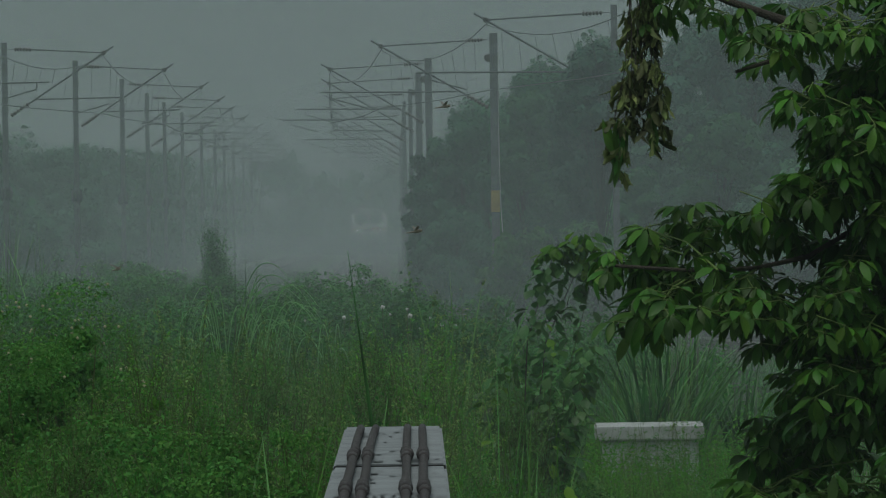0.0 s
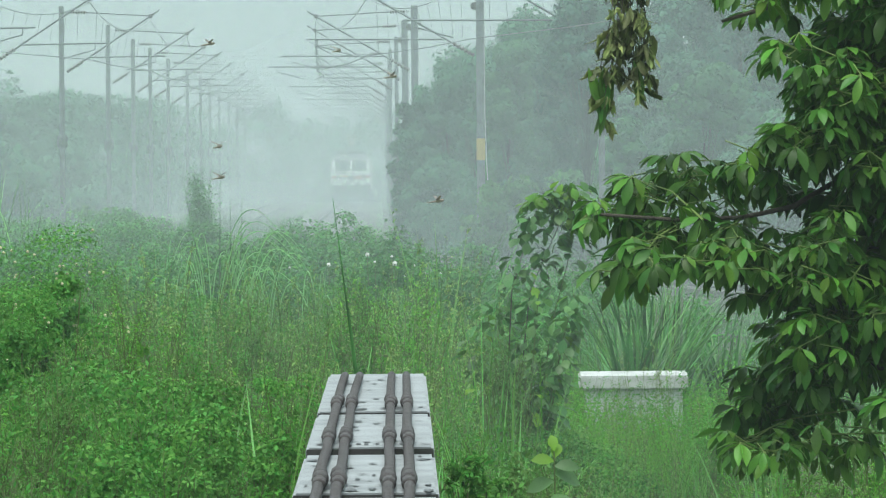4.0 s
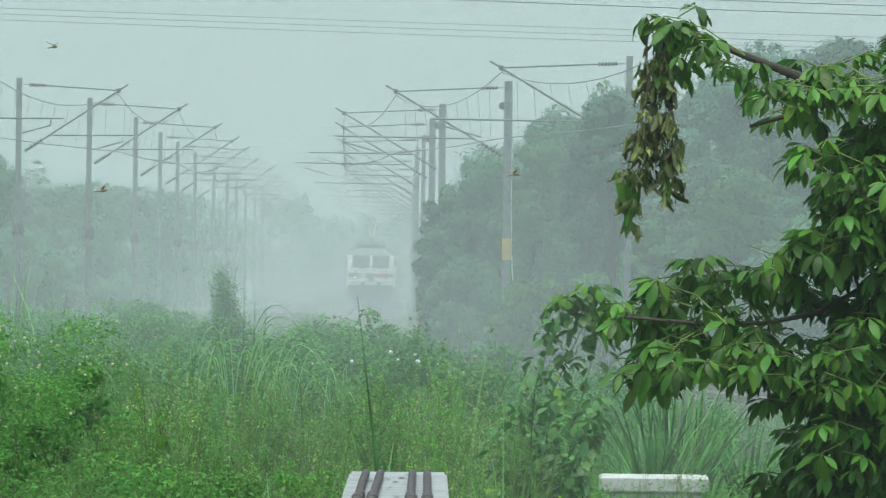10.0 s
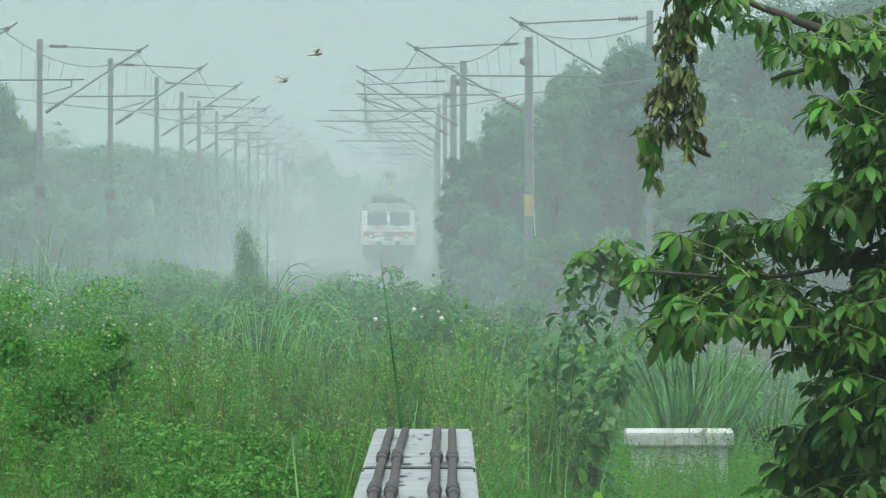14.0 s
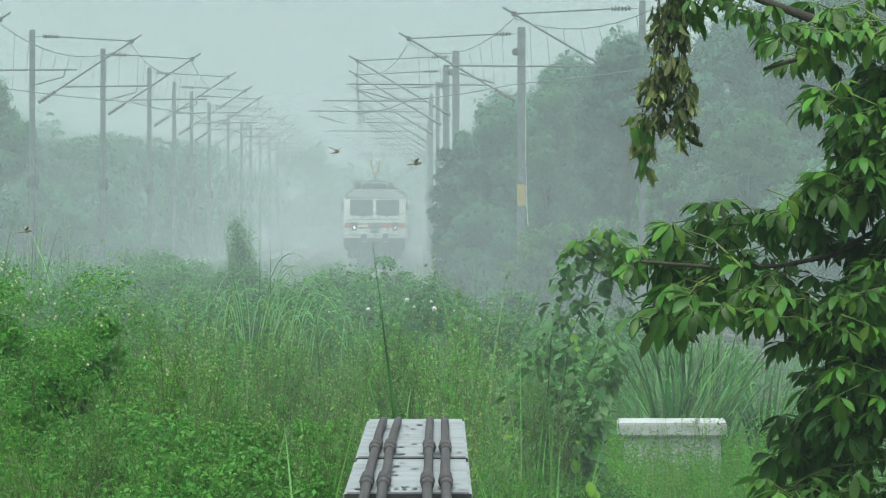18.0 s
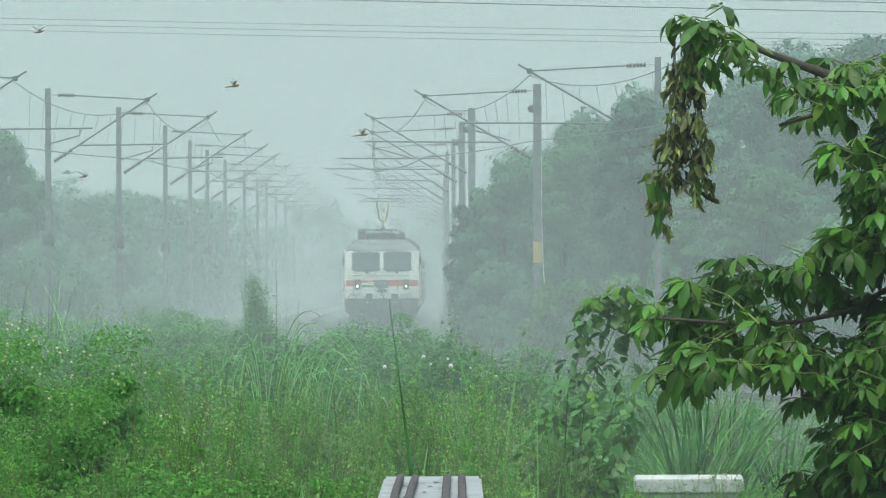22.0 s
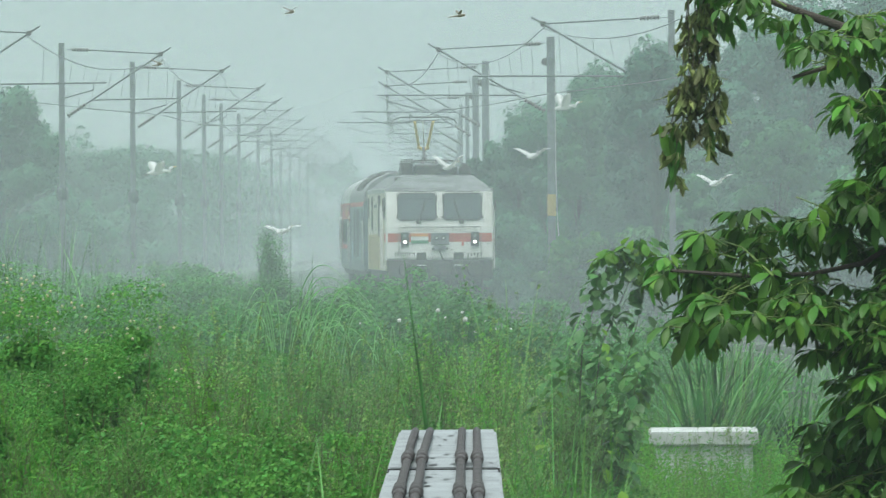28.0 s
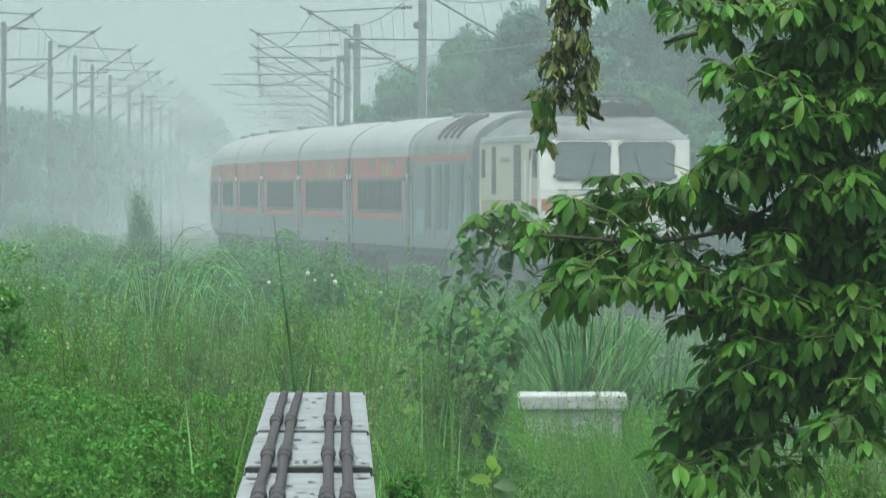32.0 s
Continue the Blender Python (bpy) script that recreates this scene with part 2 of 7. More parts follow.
FEATHER = material("white_feather", (0.86, 0.87, 0.86), 0.7, vary=0.04, bump=0, leafy=0.4)
BEAK = material("yellow_beak", (0.7, 0.45, 0.08), 0.5, bump=0)
INSECT = material("brown_insect_body", (0.30, 0.26, 0.20), 0.5, bump=0)
WING = material("brown_tinted_wing", (0.5, 0.48, 0.42), 0.4, bump=0, leafy=0.5)

# ---- mesh helpers ----
def part(name, bm, mat, parent=None, label="", smooth=False):
    """Links a bmesh as one mesh object under a thing or a part."""
    me = bpy.data.meshes.new(name)
    bm.to_mesh(me)
    bm.free()
    if mat:
        me.materials.append(mat)
    if smooth:
        for poly in me.polygons:
            poly.use_smooth = True
    ob = new(name, me)
    ob.parent = parent
    if label:
        ob["label"] = label
    return ob


def shared(name, me, parent, m=None):
    """One more object on a mesh that is already there."""
    ob = new(name, me)
    ob.parent = parent
    if m is not None:
        ob.matrix_basis = m
    return ob


def thing(name, label, category, group="", kind="", at=None):
    ob = new(name)
    ob.empty_display_size = 0.2
    if at is not None:
        ob.matrix_basis = at
    return tagged(ob, label, category, group, kind)


def box(bm, x0, y0, z0, x1, y1, z1, bevel=0.0):
    made = bmesh.ops.create_cube(bm, size=1.0)["verts"]
    for v in made:
        v.co = Vector((x0 + (v.co.x + 0.5) * (x1 - x0), y0 + (v.co.y + 0.5) * (y1 - y0), z0 + (v.co.z + 0.5) * (z1 - z0)))
    if bevel:
        edges = list({e for v in made for e in v.link_edges})
        bmesh.ops.bevel(bm, geom=edges, offset=bevel, segments=2, affect="EDGES", profile=0.6)
    return bm


def boxes(*spans, bevel=0.0):
    bm = bmesh.new()
    for s in spans:
        box(bm, *s, bevel=bevel)
    return bm


def tube(bm, points, radii, sides=8):
    """A round bar along points, with caps."""
    points = [Vector(p) for p in points]
    if not hasattr(radii, "__len__"):
        radii = [radii] * len(points)
    rings, side = [], None
    for i, p in enumerate(points):
        a, b = points[max(i - 1, 0)], points[min(i + 1, len(points) - 1)]
        d = (b - a).normalized()
        if side is None:
            side = d.orthogonal().normalized()
        side = (side - d * side.dot(d)).normalized()
        up = d.cross(side)
        rings.append([bm.verts.new(p + (side * math.cos(2 * math.pi * k / sides) + up * math.sin(2 * math.pi * k / sides)) * radii[i]) for k in range(sides)])
    for r, q in zip(rings, rings[1:]):
        for k in range(sides):
            bm.faces.new((r[k], r[(k + 1) % sides], q[(k + 1) % sides], q[k]))
    bm.faces.new(rings[0][::-1])
    bm.faces.new(rings[-1])
    return bm


def tubes(lines, radius, sides=6):
    bm = bmesh.new()
    for pts in lines:
        tube(bm, pts, radius, sides)
    return bm


def prism(outline, y0, y1):
    """An outline of (x, z) drawn out from y0 to y1."""
    bm = bmesh.new()
    a = [bm.verts.new((x, y0, z)) for x, z in outline]
    b = [bm.verts.new((x, y1, z)) for x, z in outline]
    n = len(outline)
    for i in range(n):
        bm.faces.new((a[i], a[(i + 1) % n], b[(i + 1) % n], b[i]))
    bm.faces.new(a[::-1])
    bm.faces.new(b)
    bmesh.ops.recalc_face_normals(bm, faces=bm.faces)
    return bm


def lathe(bm, profile, axis_at, sides=10, axis="Z"):
    """Rings of (radius, along) round an axis through axis_at."""
    c, rings = Vector(axis_at), []
    for r, h in profile:
        ring = []
        for k in range(sides):
            u, w = r * math.cos(2 * math.pi * k / sides), r * math.sin(2 * math.pi * k / sides)
            ring.append(bm.verts.new(c + Vector({"Z": (u, w, h), "X": (h, u, w), "Y": (u, h, w)}[axis])))
        rings.append(ring)
    for r, q in zip(rings, rings[1:]):
        for k in range(sides):
            bm.faces.new((r[k], r[(k + 1) % sides], q[(k + 1) % sides], q[k]))
    bm.faces.new(rings[0][::-1])
    bm.faces.new(rings[-1])
    return bm


def repeated(name, pieces, mat, smooth=False):
    """One mesh of many small pieces. pieces: pairs of a template (verts, faces) and an array of 3x4 matrices."""
    verts, loops, starts, totals, nv, nl = [], [], [], [], 0, 0
    for (tv, tf), ms in pieces:
        ms = np.asarray(ms, dtype=np.float64)
        if not len(ms):
            continue
        tv = np.asarray(tv, dtype=np.float64)
        v = np.einsum("nij,kj->nki", ms[:, :, :3], tv) + ms[:, None, :, 3]
        verts.append(v.reshape(-1, 3))
        flat = np.array([i for f in tf for i in f])
        size = np.array([len(f) for f in tf])
        begin = np.concatenate(([0], np.cumsum(size)[:-1]))
        n = len(ms)
        loops.append((flat[None] + nv + np.arange(n)[:, None] * len(tv)).ravel())
        starts.append((begin[None] + nl + np.arange(n)[:, None] * len(flat)).ravel())
        totals.append(np.tile(size, n))
        nv, nl = nv + n * len(tv), nl + n * len(flat)
    verts, loops, starts, totals = (np.concatenate(a) for a in (verts, loops, starts, totals))
    me = bpy.data.meshes.new(name)
    me.vertices.add(len(verts))
    me.vertices.foreach_set("co", verts.ravel().astype(np.float32))
    me.loops.add(len(loops))
    me.loops.foreach_set("vertex_index", loops.astype(np.int32))
    me.polygons.add(len(starts))
    me.polygons.foreach_set("loop_start", starts.astype(np.int32))
    me.polygons.foreach_set("loop_total", totals.astype(np.int32))
    me.update(calc_edges=True)
    me.validate()
    if mat:
        me.materials.append(mat)
    if smooth:
        me.polygons.foreach_set("use_smooth", np.ones(len(starts), dtype=bool))
    return me


def euler_np(rx, ry, rz, scale, at):
    """Arrays of angles (radians), scales and places to 3x4 matrices."""
    n = len(rx)
    cx, sx, cy, sy, cz, sz = np.cos(rx), np.sin(rx), np.cos(ry), np.sin(ry), np.cos(rz), np.sin(rz)
    m = np.zeros((n, 3, 4))
    m[:, 0, 0], m[:, 0, 1], m[:, 0, 2] = cz * cy, cz * sy * sx - sz * cx, cz * sy * cx + sz * sx
    m[:, 1, 0], m[:, 1, 1], m[:, 1, 2] = sz * cy, sz * sy * sx + cz * cx, sz * sy * cx - cz * sx
    m[:, 2, 0], m[:, 2, 1], m[:, 2, 2] = -sy, cy * sx, cy * cx
    m[:, :, :3] *= np.asarray(scale).reshape(-1, 1, 1)
    m[:, :, 3] = at
    return m


def facing_np(way, g, jitter, scale, at):
    """3x4 matrices whose Z axis points along way, shaken by jitter, turned at random about it."""
    n = len(way)
    z = way + g.normal(0, jitter, (n, 3))
    z /= np.linalg.norm(z, axis=1)[:, None]
    x = np.cross(z, g.normal(size=(n, 3)))
    x /= np.linalg.norm(x, axis=1)[:, None]
    m = np.zeros((n, 3, 4))
    m[:, :, 0], m[:, :, 1], m[:, :, 2] = x, np.cross(z, x), z
    m[:, :, :3] *= np.asarray(scale).reshape(-1, 1, 1)
    m[:, :, 3] = at
    return m


def merged(templates):
    """Several (verts, faces) as one."""
    V, F, n = [], [], 0
    for v, f in templates:
        V.append(np.asarray(v, dtype=float))
        F += [tuple(i + n for i in g) for g in f]
        n += len(v)
    return np.concatenate(V), F


def moved(template, m):
    v, f = template
    m = np.array(m)
    return np.asarray(v) @ m[:3, :3].T + m[:3, 3], f


def leaf_shape(length, width, bend=0.3, fold=0.25):
    """A leaf along +Y with a creased midrib, drooping to its tip."""
    w, V = width / 2, []
    for s, k in ((0.0, 0.05), (0.35, 0.8), (0.68, 0.95), (1.0, 0.02)):
        z = -bend * length * s * s
        V += [(-w * k, s * length, z + fold * w * k), (0, s * length, z), (w * k, s * length, z + fold * w * k)]
    F = [(3 * i + j, 3 * i + j + 1, 3 * i + j + 4, 3 * i + j + 3) for i in range(3) for j in range(2)]
    return np.array(V), F


def leaflet(length, width, bend=0.3, fold=0.25, wave=0.0, curl=0.0):
    """A smooth oval leaflet along +Y with a short point; wave: ripples of its edge, curl: how far its sides roll in."""
    w, V = width / 2, []
    for n, (s, k) in enumerate(((0.0, 0.06), (0.14, 0.42), (0.32, 0.82), (0.52, 1.0), (0.72, 0.86), (0.88, 0.46), (1.0, 0.03))):
        z = -bend * length * s * s
        ripple = wave * w * math.sin(2.4 * n)
        c = math.cos(curl * k)
        V += [(-w * k * c, s * length, z + fold * w * k + ripple + curl * w * k * 0.6), (0, s * length, z), (w * k * c, s * length, z + fold * w * k - ripple + curl * w * k * 0.6)]
    F = [(3 * i + j, 3 * i + j + 1, 3 * i + j + 4, 3 * i + j + 3) for i in range(6) for j in range(2)]
    return np.array(V), F


def leaf_simple(length, width, bend=0.2):
    """A small leaf of one creased quad along +Y."""
    return np.array([(0, 0, 0), (width / 2, length * 0.5, width * 0.15), (0, length, -bend * length), (-width / 2, length * 0.5, width * 0.15)]), [(0, 1, 2, 3)]


def blade_shape(length, width, lean, rnd):
    """A grass blade from the ground that arches over towards its tip."""
    V, y, z, last = [], 0.0, 0.0, 0.0
    for s in (0.0, 0.25, 0.48, 0.68, 0.85, 1.0):
        a = lean * 2.1 * ((s + last) / 2) ** 1.5
        y, z, last = y + math.sin(a) * length * (s - last), z + math.cos(a) * length * (s - last), s
        w = width / 2 * (1 - s ** 2.2) + 0.0005
        V += [(-w, y, z), (w, y, z)]
    return np.array(V), [(2 * i, 2 * i + 1, 2 * i + 3, 2 * i + 2) for i in range(5)]

# ---- the ground and the two tracks ----
GROUND_Z = -0.45
def track_x(y):
    """The line of the train's track: straight far off, then bearing to the right as it comes near."""
    a, b, k = 456.0, 320.0, 0.064
    x = -2.93 - 0.0016 * (max(y, 442.0) - 442.0)
    if y >= a:
        return x
    return x + (k * (a - y) ** 2 / (2 * (a - b)) if y > b else k * ((a + b) / 2 - y))


def track_z(y):
    """The line dips a little beyond its bend."""
    k = min(max((y - 440.0) / 150.0, 0.0), 1.0)
    return -0.165 * k * k * (3 - 2 * k)


def track_slope(y):
    return (track_x(y + 0.5) - track_x(y - 0.5))


bm = bmesh.new()
lines = [-2500, -300, -40, 0, 20, 40, 60, 90, 120, 160, 220, 300, 420, 600, 900, 1500, 2600, 4000]
across = [-2500, -400, -60, -25, -14, -8, -4, -2, 0, 2, 4, 8, 14, 25, 60, 400, 2500]
grid = [[bm.verts.new((x, y, GROUND_Z + (0.06 * noise.noise((x * 0.3, y * 0.05, 0)) if 30 < y < 400 else 0))) for x in across] for y in lines]
for r, q in zip(grid, grid[1:]):
    for i in range(len(across) - 1):
        bm.faces.new((r[i], r[i + 1], q[i + 1], q[i]))
tagged(part("ground", bm, EARTH), "flat earth overgrown with grass and weeds", "ground", kind="structure")

STEPS = [60.0 + 10 * i for i in range(145)]
def strip(offset, outline):
    """A long bed with the cross-section outline (x, z), following the track."""
    bm = bmesh.new()
    rows = [[bm.verts.new((track_x(y) + offset + x, y, z + track_z(y))) for x, z in outline] for y in STEPS]
    for r, q in zip(rows, rows[1:]):
        for i in range(len(outline) - 1):
            bm.faces.new((r[i], r[i + 1], q[i + 1], q[i]))
    bmesh.ops.recalc_face_normals(bm, faces=bm.faces)
    return bm


TRACK_GAP = 5.3
for number, off in enumerate((0.0, -TRACK_GAP)):
    bed = part("track_bed", strip(off, [(-2.6, GROUND_Z - 0.05), (-1.75, -0.2), (1.75, -0.2), (2.6, GROUND_Z - 0.05)]), BALLAST)
    tagged(bed, "grey stone ballast bed of a broad-gauge railway line", "track bed", kind="structure")
    for gauge in (-0.84, 0.84):
        part("rail", strip(off, [(gauge - 0.07, -0.16), (gauge - 0.035, -0.13), (gauge - 0.035, 0.0), (gauge + 0.035, 0.0), (gauge + 0.035, -0.13), (gauge + 0.07, -0.16)]), RAIL, bed, "rusty steel rail")
    sl = boxes((-1.35, -0.12, -0.3, 1.35, 0.12, -0.165))
    me = bpy.data.meshes.new("sleeper")
    sl.to_mesh(me)
    sl.free()
    me.materials.append(SLEEPER)
    for i in range(150):
        y = 190 + 0.65 * i
        shared("sleeper", me, bed, pose(track_x(y) + off, y, 0, 0, 0, -math.degrees(math.atan(-track_slope(y)))))
    ys = np.concatenate((np.arange(60, 190, 0.65), np.arange(287.5, 1000, 0.65)))
    ms = euler_np(ys * 0, ys * 0, np.array([math.atan(track_slope(y)) * -1 for y in ys]), np.ones(len(ys)), np.array([(track_x(y) + off, y, track_z(y)) for y in ys]))
    tv = [(x, y, z) for z in (-0.3, -0.165) for y in (-0.12, 0.12) for x in (-1.35, 1.35)]
    far = new("sleepers", repeated("sleepers", [((tv, [(4, 5, 7, 6), (0, 1, 5, 4), (2, 6, 7, 3), (0, 4, 6, 2), (1, 3, 7, 5)]), ms)], SLEEPER))
    far.parent = bed
    far["kind"] = "stuff"

# ---- overhead line ----
def insulator(axis_from, axis_to, parent):
    a, b = Vector(axis_from), Vector(axis_to)
    bm = bmesh.new()
    n = 6
    pts, rad = [], []
    for i in range(n):
        for s, r in ((0.1, 0.035), (0.35, 0.085), (0.6, 0.085), (0.9, 0.035)):
            pts.append(a.lerp(b, (i + s) / n))
            rad.append(r * 0.85)
    tube(bm, pts, rad, 8)
    return part("insulator", bm, PORCELAIN, parent, "ribbed dark porcelain insulator", True)


def line_mast(x, y, side, top=8.0, reach=3.0, arm_to=0.6, band=False, rz=0.0):
    """A steel mast at (x, y) whose bracket reaches to side (-1 or 1)."""
    t = thing("overhead_line_mast", "grey galvanised steel mast with a tubular bracket arm holding overhead wire", "line mast", "masts along the railway", at=pose(x, y, GROUND_Z, 0, 0, rz))
    z = -GROUND_Z
    w = 0.12 if band else 0.085
    bm = boxes((-w, -0.15, 0.0, w, -0.138, top + z), (-w, 0.138, 0.0, w, 0.15, top + z), (-0.006, -0.138, 0.0, 0.006, 0.138, top + z))
    part("mast", bm, STEEL, t)
    part("footing", boxes((-0.35, -0.35, -0.2, 0.35, 0.35, 0.35), bevel=0.03), SLEEPER, t, "concrete footing")
    s = side
    stay_end = Vector((s * reach, 0, top - 0.35 + z))
    low = Vector((s * 0.17, 0, 5.75 + z))
    tip = stay_end + (stay_end - low).normalized() * 0.35
    mid = low.lerp(stay_end, 0.32)
    part("stay_tube", tubes([[(s * 0.85, 0, top - 0.22 + z), stay_end]], 0.024), BRACKET, t)
    insulator((s * 0.3, 0, top - 0.2 + z), (s * 0.85, 0, top - 0.22 + z), t)
    part("stay_rod", tubes([[(s * 0.1, 0, top - 0.2 + z), (s * 0.3, 0, top - 0.2 + z)]], 0.012), STEEL, t)
    part("bracket_tube", tubes([[low.lerp(stay_end, 0.2), tip]], 0.031), BRACKET, t)
    insulator(low, low.lerp(stay_end, 0.2), t)
    reg_y = 6.25 + z
    f = (reg_y - low.z) / (stay_end.z - low.z)
    reg_a = low.lerp(stay_end, f)
    reg_b = Vector((s * (reach + arm_to), 0, reg_y + 0.03))
    part("register_tube", tubes([[reg_a, reg_b]], 0.026), BRACKET, t)
    drop = Vector((s * (reach + arm_to - 0.35), 0, reg_y - 0.16))
    part("steady_arm", tubes([[(drop.x, 0, reg_y), drop, drop + Vector((-s * 1.0, 0, -0.28))]], 0.02), BRACKET, t)
    part("clamp", boxes((stay_end.x - 0.07, -0.06, stay_end.z - 0.07, stay_end.x + 0.07, 0.06, stay_end.z + 0.07), bevel=0.02), BLACK_IRON, t)
    part("hanger", tubes([[stay_end, (stay_end.x - s * 0.05, 0, stay_end.z - 0.13)]], 0.02), STEEL, t)
    if not band:
        part("collar", lathe(bmesh.new(), [(0.15, -0.22), (0.19, -0.12), (0.19, 0.12), (0.15, 0.22)], (0, 0, 3.38 + z), 8), BRACKET, t, "dark clamp band round the mast")
    if band:
        if y < 400:
            part("warning_band", boxes((-0.13, -0.165, 2.6 + z, 0.13, 0.165, 3.25 + z), bevel=0.01), YELLOW, t, "faded yellow painted band")
        part("earth_wire", tubes([[(0.125, -0.17, 7.7 + z), (0.13, -0.18, 4.0 + z), (0.17, -0.2, 2.5 + z), (0.27, -0.25, 1.0 + z), (0.3, -0.3, 0.1)]], 0.012), BOX_WHITE, t, "pale earthing wire")
        part("bracket_ring", lathe(bmesh.new(), [(0.04, -0.03), (0.12, -0.015), (0.12, 0.015), (0.04, 0.03)], (-0.17, -0.1, top - 0.75 + z), 12, "Y"), BLACK_IRON, t)
    return t


RIGHT_MASTS = [(5.36, 336.0), (2.46, 383.0), (0.55, 438.0), (0.23, 482.0), (-0.1, 540.0)]
RIGHT_MASTS += [(-0.35 - 0.0016 * (y - 560), y) for y in (594.0, 648.0, 702.0, 756.0, 810.0, 864.0, 918.0, 972.0)]
LEFT_MASTS = [(-15.05, 346.0), (-12.5, 389.0), (-11.5, 433.0), (-11.2, 489.0), (-11.35, 542.0), (-11.4, 582.0), (-11.55, 635.0), (-11.6, 695.0), (-11.7, 748.0), (-11.9, 798.0)]
LEFT_MASTS += [(-12.0 - 0.0016 * (y - 800), y) for y in (852.0, 906.0, 960.0, 1014.0)]
for i, (x, y) in enumerate(RIGHT_MASTS):
    line_mast(x, y, -1, reach=3.4, arm_to=(1.85, 1.85, 1.2, 1.8)[i] if i < 4 else (-0.2, 1.4)[i % 2], band=0 < i < 4)
for i, (x, y) in enumerate(LEFT_MASTS):
    line_mast(x, y, 1, reach=3.05, arm_to=0.5 if i else 2.1, rz=0)
def overhead(name, masts, side, reach, label):
    """Catenary and contact wire from bracket to bracket, with droppers."""
    t = thing(name, label, "overhead wire")
    cat, con, drops = [], [], []
    for (x0, y0), (x1, y1) in zip(masts, masts[1:]):
        z0, zc = 7.53, 5.78
        a, b = Vector((x0 + side * reach, y0, z0)), Vector((x1 + side * reach, y1, z0))
        for k in range(10):
            s = k / 10
            p = a.lerp(b, s)
            p.z = z0 - 4 * 0.6 * s * (1 - s)
            cat.append(p)
            c = Vector((p.x - side * 0.3 * (1 - 2 * abs(s - 0.5)), p.y, zc))
            con.append(c)
            if k:
                drops.append([p, c])
    part("catenary_wire", tubes([cat], 0.013, 5), WIRE, t)
    part("contact_wire", tubes([con], 0.013, 5), WIRE, t)
    for i, d in enumerate(drops[:45]):
        part("dropper", tubes([d], 0.008 if i < 18 else 0.004, 4), WIRE, t)
    return t


overhead("overhead_wire", [(9.2, 285.0)] + RIGHT_MASTS[:8], -1, 3.4, "dark catenary and contact wire with droppers above the track")
overhead("overhead_wire", LEFT_MASTS, 1, 3.05, "dark catenary and contact wire with droppers above the second track")


def power_line(ends, label):
    """A pair of cables high over the railway between two poles."""
    (ax, ay, az), (bx, by, bz) = ends
    t = thing("power_line", label, "power line", "power lines crossing the railway")
    for x, y, z in ends:
        part("pole", tube(bmesh.new(), [(x, y, GROUND_Z - 0.3), (x, y, z * 0.6), (x, y, z + 0.5)], [0.16, 0.13, 0.1], 10), STEEL, t, "tall steel pole")
        part("cross_arm", boxes((x - 0.06, y - 0.7, z - 0.06, x + 0.06, y + 0.7, z + 0.06)), STEEL, t)
    for dy, dz in ((-0.6, 0.0), (0.0, 0.25), (0.6, 0.5)):
        pts = []
        for k in range(25):
            s = k / 24
            p = Vector((ax, ay + dy, az + dz)).lerp(Vector((bx, by + dy, bz + dz)), s)
            p.z -= 4 * 0.35 * s * (1 - s)
            pts.append(p)
        part("conductor", tubes([pts], 0.013, 5), WIRE, t)


power_line([(-60, 520, 13.5), (60, 500, 10.6)], "thin dark power cables on poles crossing high over the railway")
power_line([(-40, 330, 10.75), (40, 300, 7.95)], "thin dark power cables on poles crossing over the near track")

# ---- the train: front towards -Y, rail top at z = 0 ----
def wheelset(parent, y):
    for s in (-1, 1):
        w = part("wheel", lathe(bmesh.new(), [(0.1, 0.0), (0.5, 0.01), (0.54, 0.05), (0.5, 0.12), (0.3, 0.13), (0.12, 0.15)], (s * 0.84 - 0.06, 0, 0.54), 18, "X"), RAIL, parent)
        w.location = (0, y, 0)


def bogie(parent, y, length, axles):
    b = part("bogie", boxes((-1.2, y - length / 2, 0.45, -1.0, y + length / 2, 0.85), (1.0, y - length / 2, 0.45, 1.2, y + length / 2, 0.85), (-1.1, y - 0.3, 0.5, 1.1, y + 0.3, 0.95), bevel=0.03), BLACK_IRON, parent)
    for i in range(axles):
        wheelset(b, y + (i - (axles - 1) / 2) * length / axles * 1.1)
    for s in (-1, 1):
        for k in range(axles):
            part("axle_box", boxes((s * 1.2, y + (k - (axles - 1) / 2) * length / axles * 1.1 - 0.15, 0.4, s * 1.32, y + (k - (axles - 1) / 2) * length / axles * 1.1 + 0.15, 0.7), bevel=0.03), BLACK_IRON, b)


def buffer(parent, x, y, z, d):
    part("buffer", lathe(bmesh.new(), [(0.09, 0.0), (0.09, d * 0.5), (0.22, d * 0.52), (0.23, d * 0.6), (0.2, d * 0.66)], (x, y, z), 14, "Y"), BLACK_IRON, parent)


def rounded_pane(c, half_w, half_h, r, y0, y1):
    """A plate with rounded corners."""
    out = []
    for q, (sx, sz) in enumerate(((1, 1), (-1, 1), (-1, -1), (1, -1))):
        for k in range(5):
            a = math.pi / 2 * (q + k / 4)
            out.append((c + sx * (half_w - r) + r * math.cos(a), sz * (half_h - r) + r * math.sin(a)))
    return prism(out, y0, y1)


